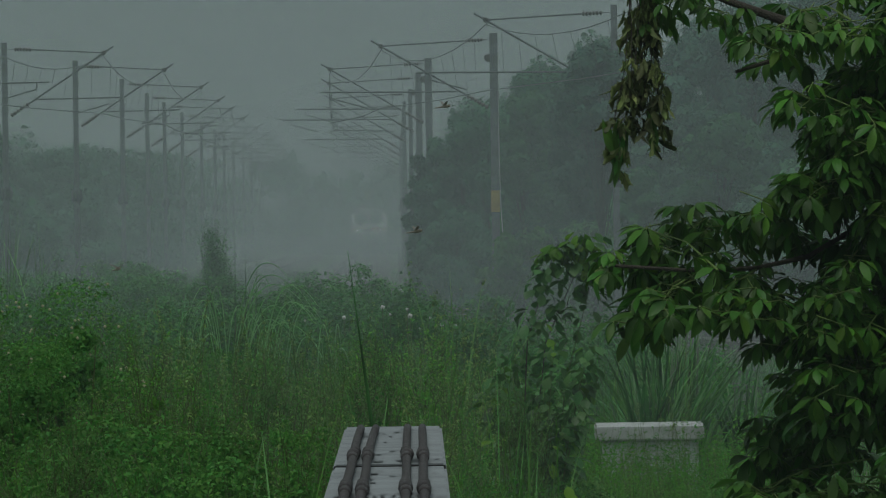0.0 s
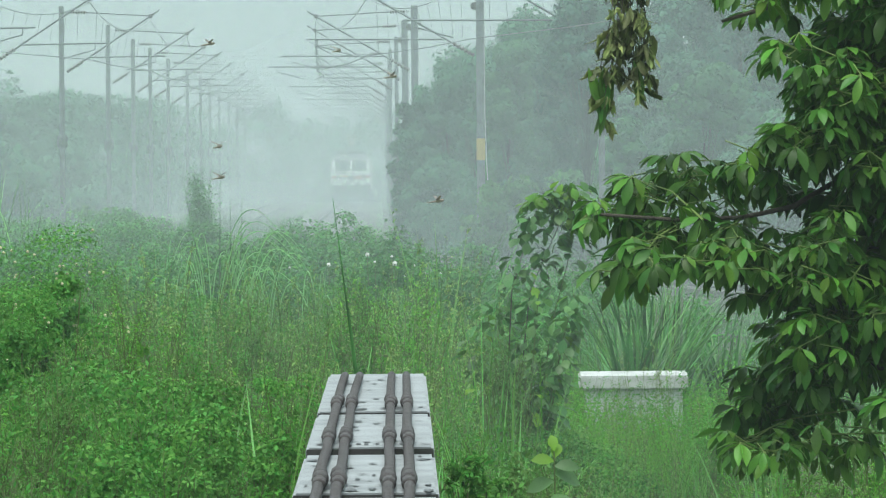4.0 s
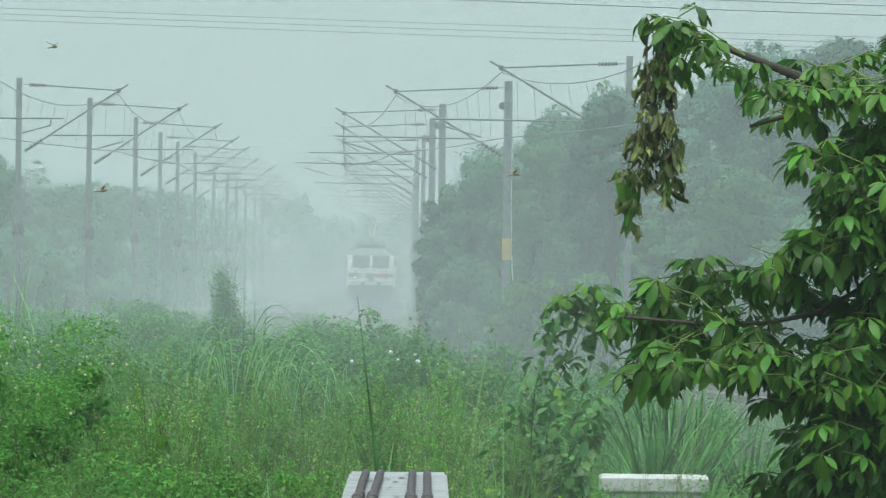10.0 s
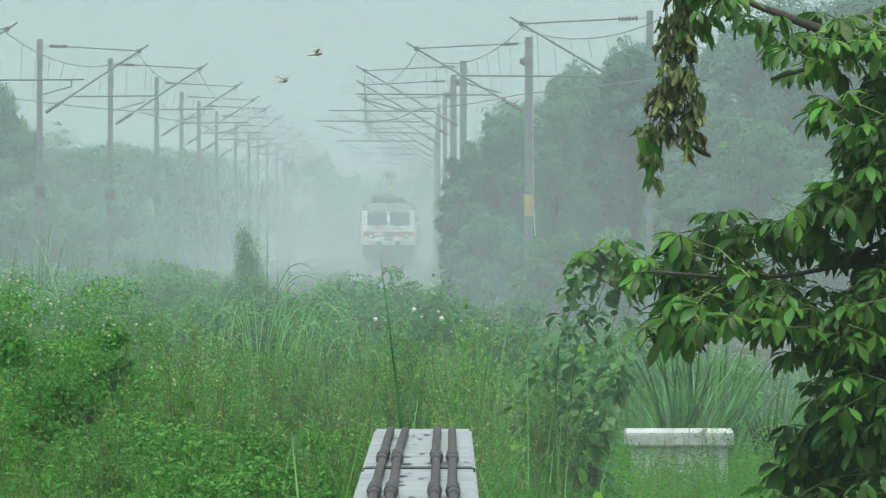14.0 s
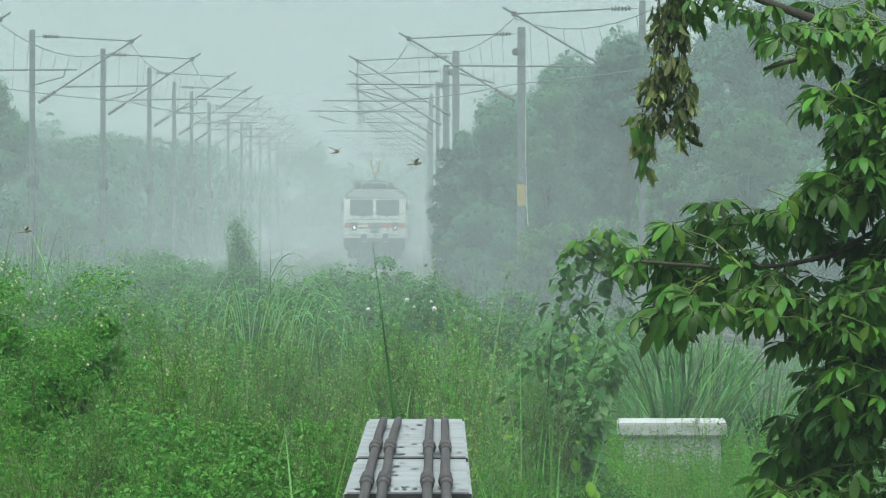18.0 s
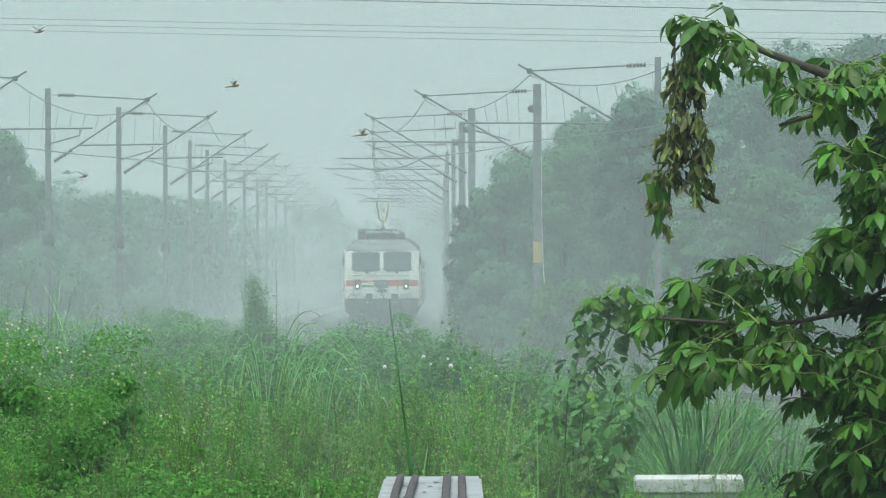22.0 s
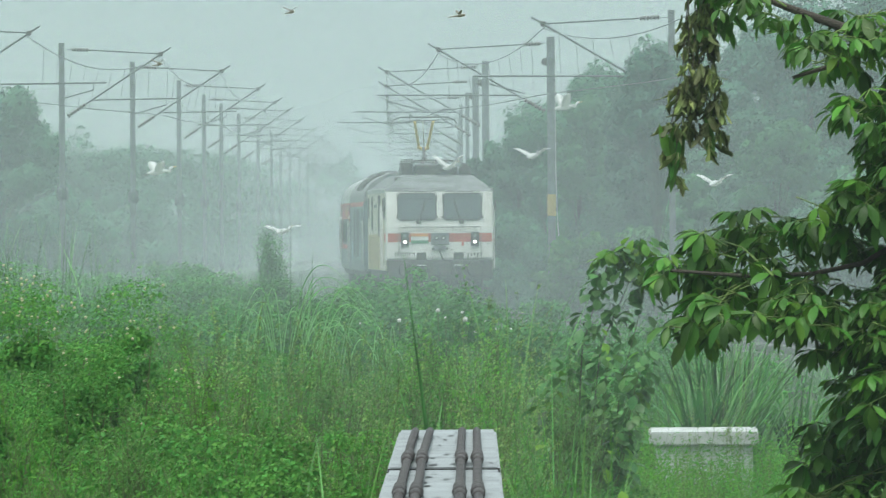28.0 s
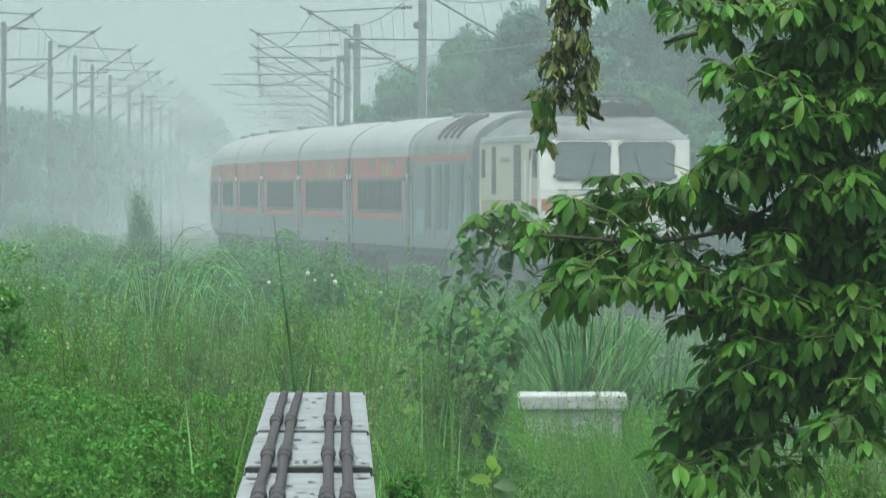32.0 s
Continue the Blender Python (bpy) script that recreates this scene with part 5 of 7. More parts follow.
# low leafy bushes against the wall
for n, (x, y, h, w, mat) in enumerate(((0.30, 57.5, 1.52, 0.34, WEED_LEAF), (0.42, 56, 1.42, 0.42, BUSH_LEAF), (0.36, 52, 1.28, 0.36, WEED_LEAF), (0.55, 58, 1.5, 0.4, GREY_WEED), (0.62, 54, 1.3, 0.44, WEED_LEAF), (-0.55, 54, 1.5, 0.3, WEED_LEAF), (-0.62, 58, 1.62, 0.4, BUSH_LEAF), (-0.85, 55, 1.5, 0.5, BUSH_LEAF), (-1.2, 58, 1.55, 0.6, WEED_LEAF))):
    mound(x, y, h, w, 0.034, 2000, mat, "low leafy green bush against a concrete wall", 80 + n)
# weeds under the near tree
for n, (x, y, h, w, mat) in enumerate(((2.05, 68, 1.1, 0.6, WEED_LEAF), (2.3, 70, 1.22, 0.7, GREY_WEED), (2.6, 72, 1.28, 0.8, WEED_LEAF), (2.95, 74, 1.28, 0.8, LIGHT_WEED), (2.75, 70, 1.1, 0.8, WEED_LEAF), (3.2, 76, 1.3, 0.9, WEED_LEAF), (2.45, 67, 1.05, 0.7, LIGHT_WEED), (3.05, 71, 1.15, 0.8, GREY_WEED))):
    mound(x, y, h, w, 0.026, 3600, mat, MOUND[n % 3], 970 + n)
# rounded leafy bushes on the open side of the wall
for n, (x, y, h, w) in enumerate(((-1.25, 62, 1.78, 0.9), (-0.95, 60, 1.66, 0.7), (-1.65, 64, 1.76, 0.9), (-0.84, 57, 1.5, 0.55), (-1.35, 57, 1.5, 0.8), (-1.0, 66, 1.74, 0.7))):
    mound(x, y, h, w, 0.032, 5200, BUSH_LEAF, "rounded bright green bush of small oval leaves", 950 + n, None, 0.55, True)
# the flowering bush and its neighbours
for n, (x, y, h, w) in enumerate(((-2.75, 80, 2.5, 1.15), (-2.15, 80, 2.36, 1.0), (-3.35, 82, 2.6, 1.2), (-2.4, 78.5, 2.1, 1.0), (-3.0, 78, 2.05, 0.95))):
    mound(x, y, h, w, 0.03, 7500, BUSH_LEAF, "rounded green bush with small pale yellow blossoms", 7 + n, (60, PETAL_YELLOW, 0.0125) if n < 3 else None, 0.42, True)
for n, (x, y, h, w, mat) in enumerate(((-1.55, 76, 1.95, 0.75, LIGHT_WEED), (-1.2, 77, 1.7, 0.7, WEED_LEAF), (-2.0, 73, 1.78, 0.8, GREY_WEED), (-2.5, 71, 1.7, 0.8, LIGHT_WEED), (-1.0, 84, 1.85, 0.9, GREY_WEED), (-0.5, 92, 1.75, 1.0, GREY_WEED), (-1.5, 98, 1.9, 1.1, BUSH_LEAF), (-0.75, 78, 1.6, 0.7, BUSH_LEAF), (-2.6, 104, 1.95, 1.2, WEED_LEAF), (-3.6, 112, 1.9, 1.3, GREY_WEED))):
    mound(x, y, h, w, 0.028, 3400, mat, MOUND[n % 3], 30 + n)
for k in range(400):
    y = brnd.uniform(80, 132)
    x = brnd.uniform(-0.043, 0.012) * y
    if not free(x, y, 0.75):
        continue
    side = x / y
    top = (1.0 if side < 0.0035 else 0.3) + brnd.uniform(-0.4, 0.42)
    mound(x, y, top - GROUND_Z, brnd.uniform(0.8, 1.4), 0.032, 2900, (WEED_LEAF, BUSH_LEAF, LIGHT_WEED, GREY_WEED)[k % 4], MOUND[k % 3], 600 + k)
# the thicket at the edge of the railway
for k in range(500):
    y = brnd.uniform(136, 236)
    x = brnd.uniform(-0.043, 0.013) * y
    if abs(x - track_x(y)) < 3.4 or abs(x - track_x(y) + TRACK_GAP) < 3.4 or not free(x, y, 1.5 if y < 190 else 1.15):
        continue
    side = x / y
    top = (1.12 if side < 0.001 else (0.92 if side < 0.006 else 0.75)) + brnd.uniform(-0.25, 0.22)
    mound(x, y, top - GROUND_Z, brnd.uniform(1.5, 2.6), 0.07, 1900, WEED_LEAF_FAR, "low hazy thicket bush overgrown with creepers", 1200 + k, (3, PETAL, 0.02) if 140 < y < 175 and -0.008 < side < 0.004 else None, 0.7)
for n, (x, y, h, w) in enumerate(((-4.5, 215, 1.9, 1.7), (-1.0, 218, 1.95, 1.5), (-3.6, 222, 1.8, 1.4), (1.25, 224, 1.45, 1.4))):
    mound(x, y, h, w, 0.068, 2400, WEED_LEAF_FAR, "hazy green bush at the edge of the railway", 50 + n, None, 0.6)

# hazy bushes beyond the second track
for k in range(300):
    y = brnd.uniform(240, 335)
    x = brnd.uniform(-0.044, -0.019) * y
    if abs(x - track_x(y) + TRACK_GAP) < 3.0 or x > track_x(y) - TRACK_GAP or not free(x, y, 1.7):
        continue
    mound(x, y, 1.62 + brnd.uniform(-0.3, 0.25), brnd.uniform(2.0, 3.2), 0.09, 1300, WEED_LEAF_FAR, "low bush beyond the tracks fading into mist", 3200 + k, None, 0.7)

# bushes on the verge between the box and the track
for k in range(160):
    y = brnd.uniform(134, 196)
    side = brnd.uniform(0.008, 0.05)
    x = side * y
    if abs(x - track_x(y)) < 3.0 or not free(x, y, 1.0):
        continue
    top = (0.95 if side < 0.017 else (0.62 if side < 0.0225 else -0.1)) + brnd.uniform(-0.25, 0.2) - 0.004 * (y - 150)
    mound(x, y, top - GROUND_Z, brnd.uniform(1.0, 1.9), 0.05, 1300, WEED_LEAF_FAR, "low hazy bush on the verge of the track", 2600 + k, None, 0.6)

# a slender sapling standing alone in the mist
bush(-4.06, 262, 2.68, 0.55, 0.055, 8200, WEED_LEAF_FAR, "slim green sapling standing alone in mist", "sapling", "sapling")


def broad_shrub():
    """A tall shrub with broad oval leaves on two long slanting stems, bushy at its foot."""
    t = thing("broad_leaved_shrub", "tall shrub with broad oval leaves and slanting stems", "shrub", at=pose(0.98, 90, GROUND_Z))
    rnd = random.Random(5)
    L, Y = [], []
    stems = [[(-0.27, 0, 0), (-0.24, 0, 1.0), (-0.19, 0.02, 1.89), (-0.05, 0.0, 2.36), (0.04, 0.0, 2.6)],
             [(-0.18, 0.1, 0), (-0.15, 0.1, 1.1), (-0.06, 0.06, 1.89), (0.16, 0.05, 2.38), (0.23, 0.05, 2.66)],
             [(-0.1, 0.2, 0), (0.0, 0.2, 0.9), (0.08, 0.2, 1.6), (0.24, 0.2, 2.2), (0.30, 0.2, 2.5)]]
    for s in range(12):
        tx, h = rnd.uniform(-0.5, 0.27), rnd.uniform(1.25, 1.95)
        d = rnd.uniform(-0.3, 0.3)
        stems.append([(0.3 * tx - 0.1 + (0.7 * tx + 0.1) * k * k, d * k, h * k) for k in (0, 0.3, 0.6, 0.85, 1.0)])
    for s, pts in enumerate(stems):
        pts = [Vector(p) for p in pts]
        part("stem", tube(bmesh.new(), pts, [0.006, 0.0055, 0.0045, 0.003, 0.002] if s < 3 else [0.006, 0.005, 0.004, 0.003, 0.002], 5), BARK if s < 2 else STEM, t)
        for j in range(120 if s < 3 else 46):
            k = rnd.uniform(0.45, 1.0) if s < 3 else rnd.uniform(0.4, 1.0)
            if s < 3 and rnd.random() < 0.35:
                k = rnd.uniform(0.88, 1.0)
            i = min(int(k * 4), 3)
            q = pts[i].lerp(pts[i + 1], k * 4 - i)
            b, z = rnd.uniform(0, 6.283), rnd.uniform(0.06, 0.125)
            m = Matrix.Translation(q + Vector((math.cos(b), math.sin(b), 0.1)) * rnd.uniform(0.02, 0.12)) @ Euler((rnd.uniform(-1.2, 0.0), rnd.uniform(-0.4, 0.4), b - 1.571)).to_matrix().to_4x4()
            (Y if rnd.random() < 0.05 or (s < 3 and k > 0.88 and rnd.random() < 0.7) else L).append(moved(leaf_shape(z, z * 0.7, 0.25), m))
    for nm, T, mat in (("leaves", L, SHRUB_LEAF), ("young_leaves", Y, NEW_LEAF)):
        ob = new(nm, repeated(nm, [(merged(T), np.eye(4)[None, :3])], mat))
        ob.parent = t
        ob["kind"] = "stuff"


broad_shrub()
mound(0.88, 91.5, 1.55, 0.7, 0.085, 800, SHRUB_LEAF, "dark leafy undergrowth at the foot of a shrub", 3, None, 0.7)
mound(0.70, 89.5, 1.5, 0.72, 0.028, 3200, GREY_WEED, "feathery pale weeds round the stems of a shrub", 6)
mound(0.72, 88, 0.95, 0.7, 0.04, 1400, WEED_LEAF, "low bushy undergrowth at the foot of a shrub", 5)
mound(1.22, 92, 0.95, 0.5, 0.04, 1200, GREY_WEED, "low bushy undergrowth beside a shrub", 4)


def tussock(x, y, height, blades, width, label, splay=0.5, mat=GRASS_BLADE, lean=(0.05, 0.5)):
    rnd = random.Random(int(x * 50 + y))
    t = thing("grass_tussock", label, "grass", at=pose(x, y, GROUND_Z))
    ob = new("blades", repeated("blades", [(tuft(rnd, height, blades, width, splay, lean), np.eye(4)[None, :3])], mat))
    ob.parent = t
    ob["kind"] = "stuff"


for x, y, h, n in ((2.15, 119, 2.0, 90), (2.35, 121, 2.2, 120), (2.62, 122, 2.05, 100), (3.2, 126, 1.7, 60), (3.9, 128, 1.6, 50)):
    tussock(x, y, h, n * 2 // 3, 0.042, "tall arching tussock of long dark green grass blades", 0.4, TUSSOCK_BLADE)
for x, y, h, n in ((0.30, 62, 1.8, 16), (0.40, 61, 1.9, 22), (0.50, 62, 1.98, 26), (0.58, 63, 1.95, 26), (0.66, 66, 1.9, 24), (0.3, 66, 1.8, 20), (0.45, 69, 1.75, 24), (0.22, 64.0, 1.7, 18), (-3.15, 96, 1.9, 16), (0.62, 88, 2.1, 14), (0.75, 112, 1.95, 26), (0.9, 120, 1.9, 22)):
    tussock(x, y, h, n, 0.015, "loose clump of long green grass blades", 0.14, GRASS_BLADE, (0.05, 0.6))


def arching_grass(x, y, top, blades, reach, seed):
    """Long pale blades that rise steeply and bow over at their tips."""
    rnd = random.Random(seed)
    t = thing("grass_tussock", "pale arching clump of long grass above the weeds", "grass", at=pose(x, y, GROUND_Z))
    for k in range(blades):
        out = rnd.uniform(0.25, 1.0) * reach * (1 if rnd.random() < 0.72 else -0.7)
        h = (top - GROUND_Z) * rnd.uniform(0.82, 1.0)
        a = Vector((rnd.uniform(-0.12, 0.12), rnd.uniform(-0.15, 0.15), 0))
        b, c = a + Vector((0.12 * out, 0, 1.3 * h)), a + Vector((out, rnd.uniform(-0.2, 0.2), h * rnd.uniform(0.55, 0.98)))
        curve = [a * (1 - u) ** 2 + b * 2 * u * (1 - u) + c * u * u for u in [j / 15 for j in range(16)]]
        part("blade", tube(bmesh.new(), curve, [0.0075] * 10 + [0.007, 0.006, 0.005, 0.004, 0.003, 0.0015], 4), PALE_BLADE, t)


for n, (x, y, top, blades, reach) in enumerate(((-1.95, 135, 1.84, 14, 0.95), (-1.78, 134, 1.78, 12, 0.8), (-1.5, 136, 1.72, 7, 0.6), (-2.4, 134, 1.55, 6, 0.35), (-1.0, 135, 1.6, 4, 0.35))):
    arching_grass(x, y, top, blades, reach, 40 + n)
for x, y, h, n in ((-5.6, 190, 3.2, 26), (-6.3, 196, 3.3, 30), (-7.2, 200, 3.4, 34), (-6.8, 192, 3.2, 30), (-4.9, 186, 2.7, 20), (-6.0, 188, 3.0, 24), (-7.7, 205, 3.4, 30), (-2.9, 150, 2.3, 14), (1.6, 150, 1.7, 20), (1.1, 145, 1.8, 18)):
    tussock(x, y, h, n, 0.024, "hazy clump of tall green reeds", 0.2, TUSSOCK_BLADE)


def lone_blades():
    """Single tall reeds that stand out against the mist."""
    for x, y, h, lean in ((-0.02, 66, 2.61, -0.28), (-1.875, 138, 2.68, -0.40), (-2.02, 141, 2.82, 0.02), (-1.88, 140, 2.45, 0.01), (-1.82, 141, 2.55, 0.06)):
        t = thing("reed", "single tall dark green reed standing above the weeds", "reed", "reeds in the weeds", at=pose(x, y, GROUND_Z))
        w = 1.3 if y < 100 else 0.95
        pts = [(lean * k * 0.9 * h * 0.5, 0, h * k) for k in (0, 0.3, 0.6, 0.8, 1.0)]
        part("stalk", tube(bmesh.new(), pts, [0.008 * w, 0.010 * w, 0.011 * w, 0.004 * w, 0.0015], 5), TUSSOCK_BLADE if y < 100 else REED_STALK, t)


lone_blades()


def white_flower(x, y, z, size):
    t = thing("white_flower", "white five-petalled flower on a thin stalk above the thicket", "flower", "white flowers of the thicket", at=pose(x, y, GROUND_Z))
    h = z - GROUND_Z
    part("stalk", tube(bmesh.new(), [(0, 0.1, 0), (0.02, 0.05, 0.6 * h), (0, 0, h)], [0.008, 0.006, 0.004], 5), STEM, t)
    me = repeated("petal", [(leaf_shape(size, size * 0.8, 0.2, 0.2), np.eye(4)[None, :3])], PETAL, True)
    for k in range(5):
        shared("petal", me, t, Matrix.Translation((0, 0, h)) @ Matrix.Rotation(6.283 * k / 5 + x, 4, "Y") @ Matrix.Rotation(1.1, 4, "X"))


for x, z, size in ((-0.842, 1.20, 0.032), (-0.387, 1.315, 0.034), (-0.0665, 1.208, 0.04), (0.31, 1.10, 0.03), (-0.10, 1.29, 0.022), (0.47, 1.085, 0.022), (-0.3, 1.23, 0.02), (-1.3, 1.17, 0.018)):
    white_flower(x, 149.0, z, size)


def seedling():
    """A small plant with broad bright leaves."""
    t = thing("seedling", "small bright yellow-green seedling with broad leaves", "plant", at=pose(0.6, 50, GROUND_Z))
    part("stalk", tube(bmesh.new(), [(0, 0, 0), (0.012, 0, 0.9), (0.0, 0, 1.64)], [0.006, 0.005, 0.003], 5), STEM, t)
    for k, (z, a, up, size) in enumerate(((1.64, 0.1, 1.3, 0.07), (1.61, -0.2, 1.1, 0.075), (1.60, 1.6, 0.3, 0.09), (1.58, -1.5, 0.1, 0.1), (1.55, 4.9, -0.3, 0.13), (1.52, 1.7, -0.3, 0.12), (1.47, 3.4, -0.4, 0.14), (1.44, 0.4, -0.45, 0.14), (1.36, 1.9, -0.5, 0.13))):
        me = repeated("leaf", [(leaflet(size, size * 0.62, 0.25), np.eye(4)[None, :3])], NEW_LEAF if k < 3 else SHRUB_LEAF)
        shared("leaf", me, t, Matrix.Translation((0, 0, z)) @ Euler((up, -0.9 * math.sin(a), a)).to_matrix().to_4x4())


seedling()

# ---- trees in the mist ----
def far_tree(x, y, height, width, mat, label, leaf=0.28, count=2600, seed=1, low=0.1):
    rnd = random.Random(seed)
    t = thing("tree", label, "tree", "trees along the railway", at=pose(x, y, GROUND_Z))
    bm = bmesh.new()
    lean = rnd.uniform(-0.04, 0.04)
    trunk = [(lean * height * k, 0, height * 0.7 * k) for k in (0, 0.3, 0.6, 1.0)]
    tube(bm, trunk, [0.014 * height, 0.010 * height, 0.006 * height, 0.002 * height], 7)
    centres = []
    for i in range(40):
        k = rnd.uniform(-0.08 if low < 0.3 else 0.4, 1.0)
        a = rnd.uniform(0, 6.283)
        r = width / 2 * rnd.uniform(0.35, 0.85) * math.sqrt(max(0.5 if k < 0.4 else 0.15, 1 - (2 * k - 0.9) ** 2))
        base = Vector((lean * height * k * 0.7, 0, max(height * 0.6 * k * 0.8, 0.1)))
        end = Vector((r * math.cos(a), r * math.sin(a), height * (low + (0.93 - low) * k)))
        tube(bm, [base, base.lerp(end, 0.5) + Vector((0, 0, 0.05 * height)), end], [0.0022 * height, 0.0013 * height, 0.0004 * height], 4)
        centres.append((end, rnd.uniform(0.09, 0.2) * width))
    part("trunk", bm, FAR_BARK, t)
    n = count
    cs = np.array([c for c, _ in centres])
    rs = np.array([r for _, r in centres])
    g = np.random.default_rng(seed)
    pick = g.integers(0, len(cs), n)
    d = g.normal(size=(n, 3))
    d /= np.linalg.norm(d, axis=1)[:, None]
    p = cs[pick] + d * (rs[pick] * g.uniform(0.45, 1.05, n) ** 0.6)[:, None] * np.array([1.0, 1.0, 0.72])
    p[:, 2] = np.clip(p[:, 2], 0.15, None)
    inner = cs[pick[: n // 9]] + d[: n // 9] * (rs[pick[: n // 9]] * 0.55)[:, None]
    inner[:, 2] = np.clip(inner[:, 2], 0.15, None)
    core = facing_np(d[: n // 9], g, 0.4, g.uniform(0.7, 1.2, n // 9), inner)
    ms = facing_np(d + np.array([0, 0, 0.2]), g, 0.18, g.uniform(0.6, 1.3, n), p)
    ob = new("crown", repeated("crown", [(leaf_simple(leaf, leaf * 0.62, 0.1), ms), (leaf_simple(leaf * 2.4, leaf * 1.9, 0.1), core)], mat))
    ob.parent = t
    return t


HAZY = "leafy green tree fading into grey mist"
DARKT = "tall dark green tree beside the railway in mist"
# x, y, height, width, dark
WOOD_RIGHT = [
    (2.3, 408, 6.4, 4.6, 0), (4.6, 402, 7.6, 5.0, 0), (8.3, 380, 8.6, 4.5, 1), (11.0, 372, 9.0, 5.0, 1), (14.0, 372, 10.4, 6.0, 1), (8.0, 360, 6.2, 5.0, 0), (11.5, 342, 7.4, 5.5, 0), (14.6, 335, 8.6, 5.5, 0), (4.2, 424, 8.0, 5.5, 0), (7.2, 410, 8.6, 6.0, 0), (5.9, 372, 8.2, 3.8, 1), (4.4, 470, 9.2, 3.6, 0),
    (9.5, 395, 9.2, 6.5, 1), (9.8, 365, 9.6, 5.5, 1), (12.6, 385, 9.8, 7.0, 1), (12.2, 350, 8.4, 6.0, 0), (15.0, 362, 9.5, 7.0, 0),
    (10.2, 335, 6.0, 5.0, 0), (13.2, 322, 6.6, 5.5, 0), (16.5, 340, 9.5, 7.0, 1), (17.0, 312, 8.0, 6.5, 0), (2.8, 440, 7.0, 5.0, 0),
    (2.4, 480, 7.5, 6.0, 0), (4.0, 530, 8.5, 7.0, 0), (4.0, 600, 8.5, 7.0, 0), (4.0, 680, 9.0, 8.0, 0), (4.0, 780, 9.0, 8.0, 0), (7.5, 460, 10.0, 7.0, 0), (1.4, 415, 3.2, 3.0, 0), (3.2, 372, 2.4, 3.0, 0), (5.2, 362, 2.6, 3.4, 0), (7.4, 345, 2.8, 3.8, 0), (4.9, 346, 2.1, 3.0, 0), (9.6, 330, 2.6, 4.0, 0), (4.6, 392, 4.2, 4.6, 0), (6.2, 398, 5.0, 5.0, 0), (3.4, 398, 3.4, 3.4, 0), (0.95, 426, 6.1, 2.0, 0), (0.3, 431, 5.2, 1.2, 0), (1.7, 420, 6.6, 2.4, 0), (7.0, 350, 3.6, 4.0, 0), (9.0, 318, 3.2, 4.0, 0), (9.1, 410, 8.4, 5.0, 0)]
for i, (x, y, h, w, dark) in enumerate(WOOD_RIGHT):
    far_tree(x, y, h, w, FAR_LEAF_DARK if dark else (WEED_LEAF_FAR if h < 3.0 else FAR_LEAF), DARKT if dark else HAZY, 0.125, 20000 if y < 450 and h > 3 else 7000, seed=20 + i, low=0.28 if dark else 0.08)
WOOD_LEFT = [
    (-15.3, 412, 8.0, 4.5, 0), (-14.0, 446, 4.2, 4.0, 0), (-13.6, 500, 4.4, 4.0, 0), (-18.0, 430, 8.5, 6.0, 0), (-15.5, 470, 5.8, 5.5, 0), (-14.8, 520, 6.3, 5.5, 0), (-15.0, 570, 6.6, 6.5, 0), (-19.5, 500, 7.0, 7.0, 0),
    (-15.5, 620, 7.0, 7.0, 0), (-15.6, 680, 7.2, 7.0, 0), (-15.8, 750, 7.5, 8.0, 0), (-16.2, 830, 8.0, 8.0, 0), (-16.5, 920, 8.0, 9.0, 0), (-17.0, 1030, 8.5, 9.0, 0), (-21.0, 640, 8.0, 9.0, 0), (-24.0, 780, 8.5, 9.0, 0)]
for i, (x, y, h, w, dark) in enumerate(WOOD_LEFT):
    k = 1.16 if y < 600 else 1.0
    x, y, h, w = x * k, y * k, (h - 2.75) * k + 2.55, w * k
    far_tree(x, y, h, w, FAR_LEAF_DARK if dark else FAR_LEAF, HAZY, 0.19, 12000 if y < 600 else 4500, seed=60 + i, low=0.1)


# single trees that stand out of the wood: x, y, height, width, leaf, foot of the crown
for i, (x, y, h, w, mat, low) in enumerate(((4.88, 331, 7.75, 3.0, FAR_LEAF_DARK, 0.45), (11.0, 338, 9.2, 5.2, FAR_LEAF_DARK, 0.3), (13.6, 346, 9.6, 4.6, FAR_LEAF_DARK, 0.4), (8.0, 326, 5.5, 3.4, FAR_LEAF_LIGHT, 0.08), (10.3, 320, 5.2, 3.2, FAR_LEAF_LIGHT, 0.08), (3.5, 392, 6.9, 2.6, FAR_LEAF_LIGHT, 0.1), (6.2, 338, 4.2, 2.6, FAR_LEAF_LIGHT, 0.08))):
    far_tree(x, y, h, w, mat, DARKT if mat is FAR_LEAF_DARK else "light green leafy tree in front of a misty wood", 0.13, 12000, seed=300 + i, low=low)
# the end of the straight, closed by a far belt of trees
belt = random.Random(8)
for i in range(16):
    far_tree(-52 + 6.4 * i, belt.uniform(1180, 1340), belt.uniform(6.5, 9.5), belt.uniform(9, 14), FAR_LEAF, HAZY, 0.7, 1400, seed=400 + i, low=0.05)


